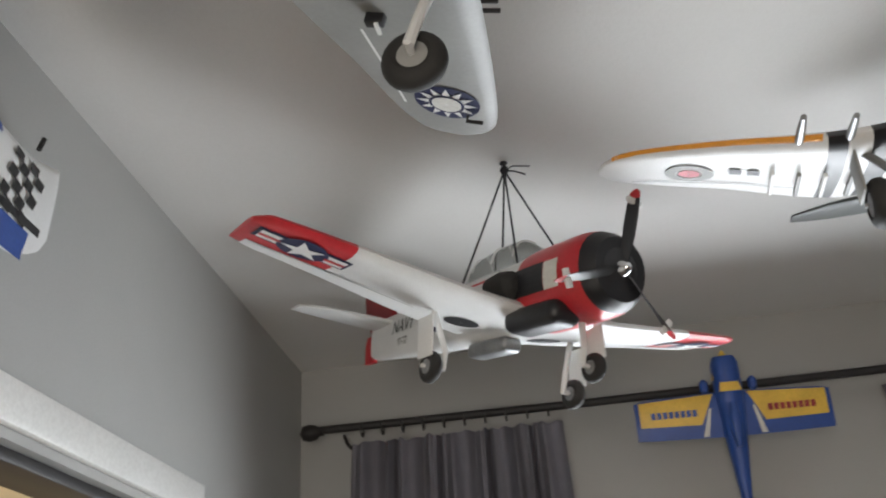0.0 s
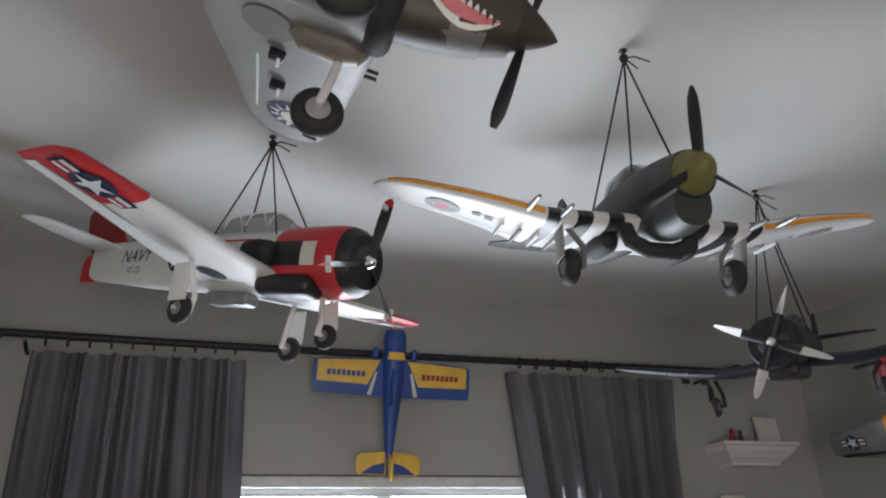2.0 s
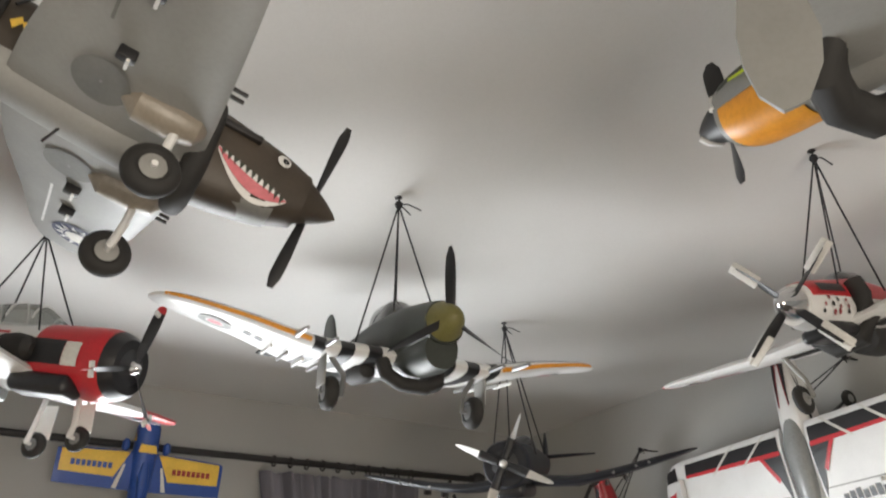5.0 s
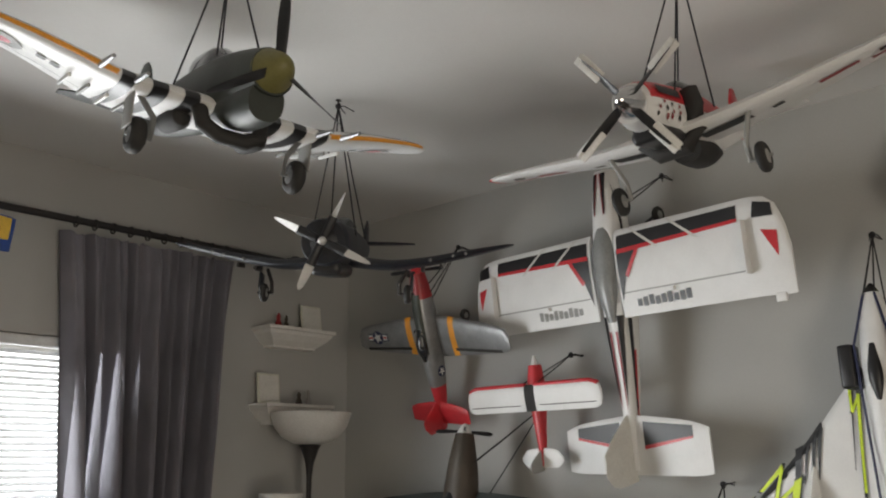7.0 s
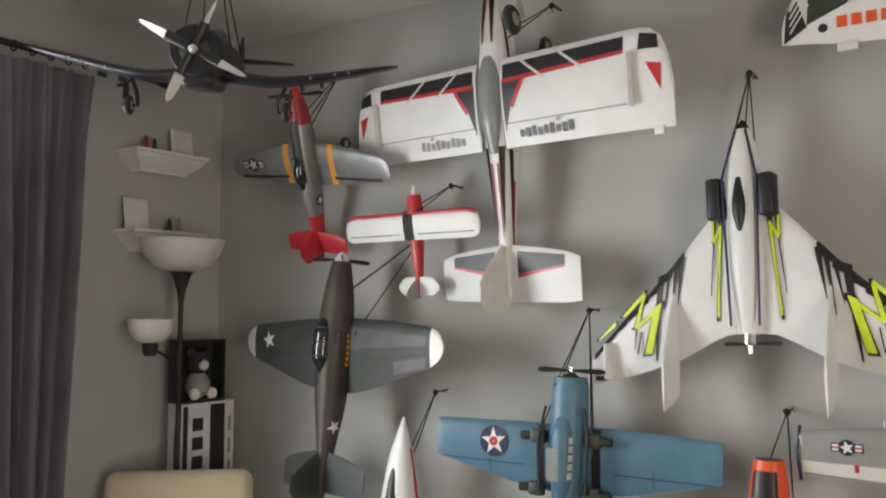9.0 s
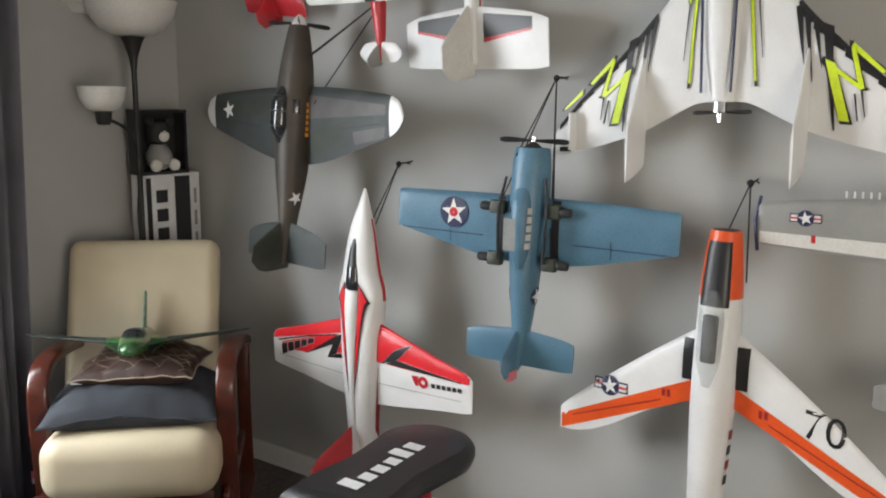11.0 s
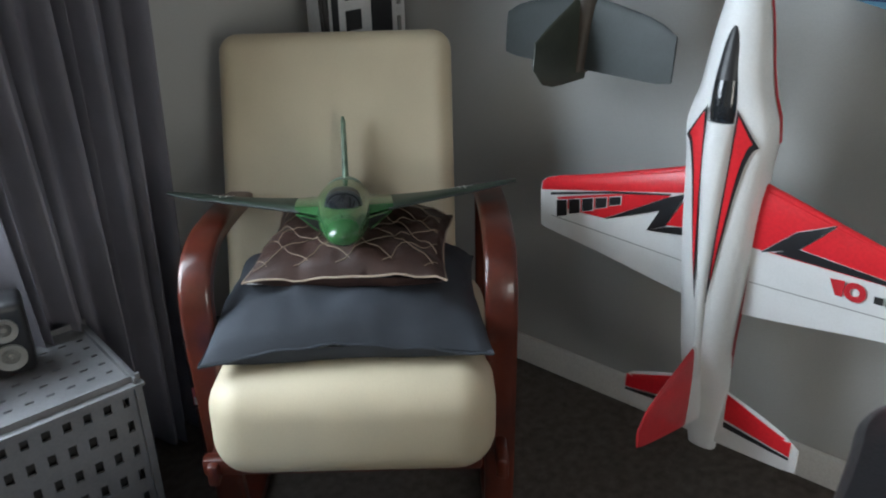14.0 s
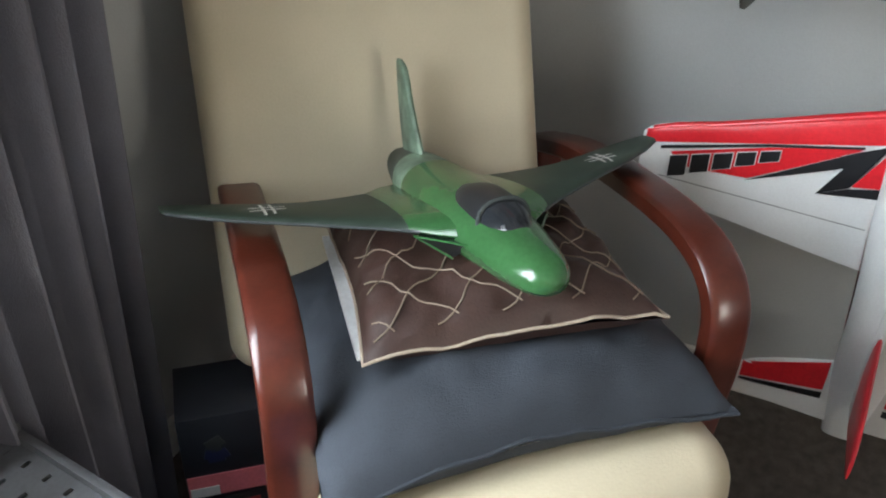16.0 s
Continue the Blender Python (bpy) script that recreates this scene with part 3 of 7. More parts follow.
# olive shark-mouthed fighter
def shark_fighter():
    th = craft("p40", "olive brown model fighter with a shark mouth, hung from the ceiling")
    st = [(-0.48, 0.02, 0.006, 0.02, 0.012), (-0.40, 0.012, 0.017, 0.035, 0.034), (-0.28, 0.006, 0.030, 0.048, 0.052), (-0.14, 0.0, 0.042, 0.064, 0.070), (0.0, 0.0, 0.047, 0.062, 0.082), (0.10, -0.002, 0.047, 0.054, 0.086), (0.19, -0.010, 0.043, 0.050, 0.066), (0.25, -0.012, 0.035, 0.036, 0.040)]
    hull(th, st, [(-0.48, -0.345, BROWN), (-0.345, -0.33, RED, "tail_band"), (-0.33, 0.25, BROWN)])
    belly = [(x, zc - hb * 0.36, w * 0.93, 0.004, hb * 0.66) for x, zc, w, ht, hb in st]
    hull(th, belly, [(-0.44, -0.347, GREYU, "belly"), (-0.328, 0.105, GREYU, "belly")])
    wg = [(0.0, 0.105, -0.145, -0.055, 0.034), (0.10, 0.100, -0.135, -0.048, 0.032), (0.30, 0.082, -0.092, -0.022, 0.024), (0.41, 0.068, -0.070, -0.009, 0.018), (0.448, 0.059, -0.057, -0.004, 0.013), (0.470, 0.042, -0.038, -0.001, 0.008), (0.482, 0.016, -0.012, 0.001, 0.004)]
    for s in both:
        panel(th, wg, s, [(0.0, 0.482, GREYU)])
        up = skin(wg, s, True)
        mark(th, cut([[(0.08, 0.05), (0.045, 0.40), (-0.055, 0.40), (-0.12, 0.05)]], 8), up, BROWN, "upper_paint")
        fn = lambda o, s=s: skin(wg, s, False, o)
        mark(th, disc(0.008, 0.372, 0.044, 32, 0.003), fn(0.0022), DBLUE)
        mark(th, star(0.008, 0.372, 0.041, 0.2, 12, 0.56), fn(0.0034), WHITE)
        mark(th, disc(0.008, 0.372, 0.024, 24, 0.020), fn(0.0044), DBLUE)
        mark(th, disc(0.008, 0.372, 0.020, 24, 0.002), fn(0.005), CREAMW)
        mark(th, disc(-0.038, 0.106, 0.036, 24, 0.002), fn(0.003), GREYWELL, "wheel_well")
        for cx, cy in ((-0.003, 0.170), (0.0, 0.268)):
            servo = part("servo", box(0.022, 0.012, 0.016, (0, 0, 0), 0.002), BLACK, th)
            servo.location = fn(0.006)(cx - 0.02, cy)
            part("servo_arm", box(0.004, 0.018, 0.003, (0.004, 0.004, -0.010)), WHITE, servo)
        # left hinge gap is white to paint in the light shining through it
        part("hinge_line", polys(cut(rect(-0.054, 0.20, -0.050, 0.38), 6), fn(0.0024)), WHITE if s > 0 else GREYWELL, th, smooth=False)
        part("pitot", tube([(0.03, s * 0.405, -0.015), (0.03, s * 0.405, -0.028), (0.052, s * 0.405, -0.03)], 0.003, 6), IRON, th)
        part("gear_fairing", lathe([(0.006, -0.05), (0.024, -0.03), (0.027, 0.02), (0.02, 0.045), (0.006, 0.055)], 16, pose(0.038, s * 0.100, -0.056, 0, 90, 0)), TANGREY, th)
        for dy in (0.165, 0.18):
            part("gun_barrel", tube([(0.07, s * dy, -0.034), (0.112, s * dy, -0.034)], 0.0028, 8), IRON, th)
        gear(th, (0.06, s * 0.110, -0.06), (0.055, s * 0.122, -0.148), 0.034, s, GREYU, None, WHITE, 0.028)
        tail = [(0.0, -0.36, -0.492, 0.035, 0.012), (0.09, -0.388, -0.512, 0.036, 0.010), (0.13, -0.415, -0.502, 0.037, 0.008), (0.155, -0.450, -0.476, 0.037, 0.003)]
        panel(th, tail, s, [(0.0, 0.155, GREYU)], "tailplane")
        side_f = lambda o, s=s: side(st, s, off=o)
        mouth = [(0.116 + 0.110 * q, -0.022 - 0.022 * q) for q in [k / 10 for k in range(11)]]
        lower = [(0.116 + 0.110 * q, -0.022 - 0.022 * q - 0.034 * math.sin(math.pi * min(1, q * 0.96 + 0.03)) ** 0.8) for q in [k / 10 for k in range(11)]]
        quads = [[mouth[k], mouth[k + 1], lower[k + 1], lower[k]] for k in range(10)]
        mark(th, quads, side_f(0.002), WHITE, "teeth_band")
        inner = [[(a[0], a[1] * 0.72 + d[1] * 0.28), (b[0], b[1] * 0.72 + c[1] * 0.28), (c[0], b[1] * 0.25 + c[1] * 0.75), (d[0], a[1] * 0.25 + d[1] * 0.75)] for a, b, c, d in quads]
        mark(th, inner, side_f(0.0032), PINK, "mouth")
        teeth = []
        for k in range(11):
            x = 0.120 + 0.0094 * k
            zz = -0.022 - 0.022 * (x - 0.116) / 0.110
            teeth.append([(x, zz - 0.001), (x + 0.0076, zz - 0.002), (x + 0.004, zz - 0.012)])
        mark(th, teeth, side_f(0.0042), DGREEN, "teeth")
        mark(th, disc(0.203, 0.008, 0.010, 18, 0.001), side_f(0.002), WHITE, "eye")
        mark(th, disc(0.205, 0.008, 0.005, 14, 0.001), side_f(0.0032), BLACK, "eye")
        mark(th, cut(rect(-0.325, -0.028, -0.20, 0.046), 6), side_f(0.0018), DGREEN, "number_panel")
        word = lettering("77", 0.070)
        x0 = -0.312 if s < 0 else -0.222
        mark(th, [[(x0 + (u if s < 0 else -u) * 1.0, v - 0.012) for u, v in t] for t in word], side_f(0.0036), WHITE, "number")
        part("exhaust_stub", box(0.07, 0.012, 0.010, (0.13, s * 0.046, 0.016), 0.003), IRON, th)
        for k in range(4):
            mark(th, cut([[(-0.165 + 0.013 * k, 0.002 + 0.004 * (k % 2)), (-0.155 + 0.013 * k, 0.014), (-0.150 + 0.013 * k, 0.006), (-0.158 + 0.013 * k, -0.008 + 0.004 * (k % 3))]], 2), side_f(0.0036), YELLOW, "emblem")
    fin = [(0.0, -0.345, -0.505, 0, 0.012), (0.065, -0.370, -0.52, 0, 0.011), (0.115, -0.402, -0.515, 0, 0.009), (0.14, -0.44, -0.49, 0, 0.004)]
    bm_fin = [(y, a, b, 0, t) for y, a, b, z, t in fin]
    panel(th, bm_fin, 1, [(0.0, 0.14, DGREEN)], "fin", upright=True)
    low = [(-0.04, -0.465, -0.485, 0, 0.005), (-0.025, -0.45, -0.508, 0, 0.009), (0.0, -0.44, -0.518, 0, 0.012), (0.03, -0.44, -0.51, 0, 0.012)]
    panel(th, low, 1, [(-0.04, 0.03, DGREEN, "rudder")], "rudder", upright=True)
    cords((0.62, 0.72, H), M["p40"], [(0.06, 0.045, 0.04), (0.06, -0.045, 0.04), (-0.17, 0.04, 0.03), (-0.17, -0.04, 0.03)])
    can = [(-0.16, 0.045, 0.010, 0.012, 0.01), (-0.10, 0.05, 0.026, 0.030, 0.02), (-0.02, 0.05, 0.030, 0.040, 0.02), (0.05, 0.045, 0.022, 0.018, 0.02)]
    hull(th, can, [(-0.16, 0.05, CANOPY, "canopy")])
    part("chin_scoop", loft([hull_ring([(0.10, -0.064, 0.028, 0.02, 0.012), (0.17, -0.058, 0.031, 0.02, 0.022), (0.215, -0.050, 0.027, 0.02, 0.020)], 0.10 + 0.115 * k / 6, 16) for k in range(7)]), GREYWELL, th, "grey chin scoop")
    for x, w, z, fat in ((-0.192, 0.044, -0.066, 0.021), (0.098, 0.052, -0.092, 0.017)):
        part("foam_pad", tube([(x - 0.006, w * 0.86, 0.03), (x - 0.003, w, 0.0), (x, w * 0.9, z * 0.7), (x, w * 0.5, z * 0.96), (x, 0, z * 1.04), (x, -w * 0.5, z * 0.96), (x, -w * 0.9, z * 0.7), (x - 0.003, -w, 0.0), (x - 0.006, -w * 0.86, 0.03)], fat, 12), DARK, th, "black foam sling pad")
    spinner(th, 0.25, 0.034, 0.056, BROWN, -0.012, 0.75)
    propeller(th, 0.266, 0.125, 2, BLACK, turn=radians(30), width=0.038, z=-0.012)
    part("antenna", tube([(-0.06, 0, -0.075), (-0.07, 0, -0.105)], 0.002, 6), IRON, th)
    wheel(th, (-0.395, 0, -0.055), 0.016, 0.014)
    part("tail_leg", tube([(-0.385, 0, -0.03), (-0.395, 0, -0.055)], 0.004, 6), SILVER, th)


shark_fighter()


# red and white radial trainer
def radial_trainer():
    th = craft("t28", "white and red radial-engined model trainer, hung from the ceiling")
    st = [(-0.585, 0.015, 0.010, 0.040, 0.058), (-0.46, 0.008, 0.028, 0.048, 0.062), (-0.28, 0.002, 0.044, 0.060, 0.068), (-0.10, 0.0, 0.055, 0.066, 0.070), (0.06, 0.0, 0.066, 0.068, 0.076), (0.12, 0.0, 0.074, 0.074, 0.079), (0.24, 0.0, 0.076, 0.076, 0.076), (0.275, 0.0, 0.070, 0.070, 0.070), (0.295, 0, 0.056, 0.056, 0.056)]
    hull(th, st, [(-0.585, 0.10, WHITE), (0.10, 0.270, RED, "cowling"), (0.270, 0.295, BLACK, "cowl_lip")], e=2.15)
    wg = [(0.0, 0.125, -0.150, -0.052, 0.036), (0.14, 0.112, -0.138, -0.040, 0.033), (0.40, 0.092, -0.098, -0.006, 0.024), (0.53, 0.082, -0.078, 0.010, 0.018), (0.555, 0.055, -0.068, 0.013, 0.007)]
    for s in both:
        panel(th, wg, s, [(0.0, 0.385, WHITE), (0.385, 0.555, RED, "wing_tip")])
        fn = lambda o, s=s: skin(wg, s, False, o)
        mark(th, cut([[(-0.040, 0.30), (-0.035, 0.535), (-0.076, 0.535), (-0.106, 0.30)]], 8), fn(0.002), WHITE, "aileron")
        part("hinge_line", polys(cut(rect(-0.041, 0.20, -0.038, 0.53), 8), fn(0.003)), GREYU, th, smooth=False)
        us_star(th, fn, 0.024, 0.455, 0.040, 0.3)
        part("gear_well", polys(disc(-0.03, 0.10, 0.034, 20, 0.002), fn(0.002)), BLACK, th, smooth=False)
        gear(th, (-0.025, s * 0.165, -0.045), (-0.015, s * 0.168, -0.155), 0.030, s, SILVER, WHITE, WHITE, 0.024)
        tail = [(0.0, -0.450, -0.575, 0.030, 0.014), (0.20, -0.472, -0.562, 0.034, 0.010), (0.243, -0.500, -0.550, 0.035, 0.004)]
        panel(th, tail, s, [(0.0, 0.243, WHITE)], "tailplane")
        fl = lambda o, s=s: side(st, s, 2.15, o)
        x0, q = (-0.435, 1) if s < 0 else (-0.305, -1)
        mark(th, [[(x0 + q * (u + 0.25 * v), v - 0.008) for u, v in t] for t in lettering("NAVY", 0.045)], fl(0.003), BLACK, "lettering")
        mark(th, [[(x0 + q * (u + 0.03), v - 0.036) for u, v in t] for t in lettering("VT-27", 0.022)], fl(0.003), BLACK, "lettering")
        mark(th, disc(-0.215, -0.008, 0.028, 22, 0.002), fl(0.0022), DBLUE)
        mark(th, star(-0.215, -0.008, 0.026, radians(90)), fl(0.0036), WHITE)
        mark(th, cut(rect(0.04, -0.030, 0.185, 0.022), 5), fl(0.003), BLACK, "exhaust_panel")
        part("exhaust_pipe", lathe([(0.012, -0.04), (0.026, -0.03), (0.030, 0.005), (0.026, 0.03), (0.012, 0.042)], 14, pose(0.07, s * 0.078, -0.004, 0, 90, 0)), DARK, th)
        mark(th, cut(rect(0.186, -0.030, 0.224, 0.020), 4), fl(0.003), CREAMW, "cowl_louvre")
        mark(th, cut(rect(-0.12, 0.030, 0.02, 0.036), 5), fl(0.003), RED, "stripe")
    fin = [(0.0, -0.44, -0.585, 0, 0.016), (0.06, -0.48, -0.635, 0, 0.013), (0.135, -0.545, -0.665, 0, 0.009), (0.150, -0.585, -0.655, 0, 0.004)]
    panel(th, fin, 1, [(0.0, 0.15, DARKRED)], "fin", upright=True)
    rud = [(-0.05, -0.565, -0.625, 0, 0.012), (0.0, -0.565, -0.632, 0, 0.012), (0.02, -0.565, -0.625, 0, 0.010)]
    panel(th, rud, 1, [(-0.05, 0.02, RED, "rudder")], "rudder", upright=True)
    can = [(-0.16, 0.05, 0.012, 0.014, 0.01), (-0.10, 0.055, 0.036, 0.052, 0.02), (0.02, 0.055, 0.040, 0.062, 0.02), (0.10, 0.06, 0.028, 0.020, 0.02)]
    hull(th, can, [(-0.16, 0.10, CANOPY, "canopy")])
    for x in (-0.10, -0.03, 0.04):
        r = hull_ring(can, x, 24, 2.4, 0.001)
        part("canopy_frame", tube(r[1:12], 0.0025, 6), WHITE, th)
    part("lower_scoop", box(0.15, 0.07, 0.045, (0.145, -0.045, -0.068), 0.02, seg=4), BLACK, th)
    part("belly_tray", box(0.13, 0.045, 0.03, (-0.06, 0, -0.085), 0.010, seg=3), SILVER, th)
    spinner(th, 0.29, 0.020, 0.03, CHROME)
    part("engine_face", lathe([(0.052, 0), (0.040, 0.004), (0.02, 0.012), (0.002, 0.014)], 24, pose(0.290, 0, 0, 0, 90, 0)), BLACK, th)
    propeller(th, 0.302, 0.152, 3, BLACK, RED, turn=radians(-10), width=0.046)
    for k in range(3):
        a = radians(-10) + k * math.tau / 3
        bm = box(0.006, 0.032, 0.011, (0, 0, 0.127), 0.001)
        bmesh.ops.transform(bm, matrix=Matrix.Translation((0.302, 0, 0)) @ Matrix.Rotation(a, 4, "X"), verts=bm.verts[:])
        part("blade_stripe", bm, WHITE, th)
    gear(th, (0.20, 0.0, -0.07), (0.22, 0.012, -0.155), 0.026, 1, SILVER, WHITE, WHITE, 0.022)
    part("steering_rod", tube([(0.20, 0.03, -0.06), (0.205, 0.034, -0.15)], 0.003, 6), WHITE, th)
    cords((0.653, 1.734, H), M["t28"], [(0.10, 0.07, 0.04), (0.10, -0.07, 0.04), (-0.12, 0.055, 0.02), (-0.12, -0.055, 0.02)])


radial_trainer()


# green fighter with a deep chin radiator and black and white bands
def chin_fighter():
    th = craft("typhoon", "grey-green model fighter with banded wings, hung from the ceiling")
    st = [(-0.52, 0.035, 0.006, 0.02, 0.014), (-0.38, 0.02, 0.024, 0.04, 0.034), (-0.18, 0.006, 0.046, 0.062, 0.056), (-0.02, 0.0, 0.053, 0.075, 0.062), (0.12, 0.0, 0.054, 0.068, 0.062), (0.24, 0.0, 0.048, 0.053, 0.054), (0.30, 0.0, 0.042, 0.042, 0.044)]
    hull(th, st, [(-0.52, 0.30, CAMO)])
    chin = [(0.10, -0.055, 0.04, 0.03, 0.012), (0.18, -0.054, 0.041, 0.04, 0.040), (0.26, -0.056, 0.038, 0.04, 0.042), (0.286, -0.056, 0.035, 0.036, 0.038)]
    hull(th, chin, [(0.10, 0.292, CAMO, "chin_intake")])
    part("intake_mouth", lathe([(0.020, 0), (0.017, 0.002), (0.009, 0.003), (0.002, 0.004)], 22, pose(0.287, 0, -0.064, 0, 90, 0)), DARK, th)
    wg = [(0.0, 0.155, -0.105, -0.050, 0.044), (0.16, 0.148, -0.098, -0.048, 0.040), (0.36, 0.105, -0.072, -0.004, 0.028), (0.48, 0.075, -0.050, 0.020, 0.018), (0.525, 0.045, -0.025, 0.027, 0.009), (0.538, 0.015, -0.005, 0.029, 0.004)]
    bands = [(0.0, 0.07, WHITE), (0.07, 0.10, BLACK), (0.10, 0.13, WHITE), (0.13, 0.16, BLACK), (0.16, 0.19, WHITE), (0.19, 0.215, BLACK), (0.215, 0.538, WHITE)]
    for s in both:
        panel(th, wg, s, bands)
        up = skin(wg, s, True)
        mark(th, cut([[(0.10, 0.22), (0.06, 0.50), (-0.035, 0.50), (-0.085, 0.22)]], 8), up, CAMO, "upper_paint")
        le = [(y, herm(wg, y)[0]) for y in [0.22 + 0.29 * k / 10 for k in range(11)]]
        rim = []
        for y, x in le:
            z = herm(wg, y)[2]
            rim.append((x - 0.004, y * s, z + 0.002))
        part("leading_edge", tube(rim, 0.0058, 8, 0.0042), YORANGE, th, "yellow leading edge")
        fn = lambda o, s=s: skin(wg, s, False, o)
        mark(th, disc(0.02, 0.40, 0.036, 26, 0.02), fn(0.003), GREYU, "roundel")
        mark(th, disc(0.02, 0.40, 0.016, 20, 0.002), fn(0.003), PINK, "roundel")
        for cx in (0.30, 0.325):
            mark(th, cut(rect(0.025, cx, 0.045, cx + 0.017), 2), fn(0.003), BLACK, "lettering")
        part("hinge_line", polys(cut(rect(-0.026, 0.24, -0.022, 0.49), 8), fn(0.003)), GREYU, th, smooth=False)
        for y in (0.188, 0.25):
            z = herm(wg, y)[2]
            part("cannon", tube([(0.10, s * y, z), (0.175, s * y, z), (0.205, s * y, z)], 0.007, 10, 0.004), SILVER, th)
        for y in (0.18, 0.215, 0.25, 0.285):
            z = herm(wg, y)[2]
            part("rocket_rail", box(0.085, 0.006, 0.008, (0.02, s * y, z - 0.024), 0.002), WHITE if int(y * 1000) % 2 else GREYU, th)
        gear(th, (0.10, s * 0.175, -0.05), (0.11, s * 0.165, -0.138), 0.036, s, SILVER, GREYU, SILVER, 0.030)
        part("belly_scoop", lathe([(0.008, -0.05), (0.022, -0.04), (0.025, 0.026), (0.018, 0.044), (0.006, 0.05)], 16, pose(0.05, s * 0.082, -0.074, 0, 90, 0)), DARK, th)
        tail = [(0.0, -0.37, -0.49, 0.045, 0.014), (0.13, -0.395, -0.49, 0.047, 0.010), (0.205, -0.435, -0.475, 0.048, 0.004)]
        panel(th, tail, s, [(0.0, 0.205, CAMO)], "tailplane")
    fin = [(0.0, -0.38, -0.53, 0, 0.016), (0.10, -0.42, -0.55, 0, 0.013), (0.17, -0.455, -0.545, 0, 0.009), (0.195, -0.485, -0.525, 0, 0.004)]
    panel(th, fin, 1, [(0.0, 0.195, CAMO)], "fin", upright=True)
    can = [(-0.13, 0.06, 0.012, 0.015, 0.01), (-0.05, 0.062, 0.034, 0.048, 0.02), (0.03, 0.062, 0.036, 0.046, 0.02), (0.10, 0.06, 0.02, 0.014, 0.02)]
    hull(th, can, [(-0.13, 0.10, SMOKE, "canopy")])
    spinner(th, 0.296, 0.043, 0.060, OCHRE, 0.0, 0.5)
    propeller(th, 0.325, 0.150, 3, BLACK, turn=radians(4), width=0.05)
    part("foam_pad", tube([(0.13, 0.066, -0.05), (0.15, 0.058, -0.09), (0.16, 0.028, -0.108), (0.16, -0.028, -0.108), (0.15, -0.058, -0.09), (0.13, -0.066, -0.05)], 0.016, 12), DARK, th, "black foam sling pad")
    wheel(th, (-0.42, 0, -0.025), 0.016, 0.014)
    cords((1.299, 1.20, H), M["typhoon"], [(0.14, 0.05, 0.05), (0.14, -0.05, 0.05), (-0.10, 0.05, 0.03), (-0.10, -0.05, 0.03)])


chin_fighter()


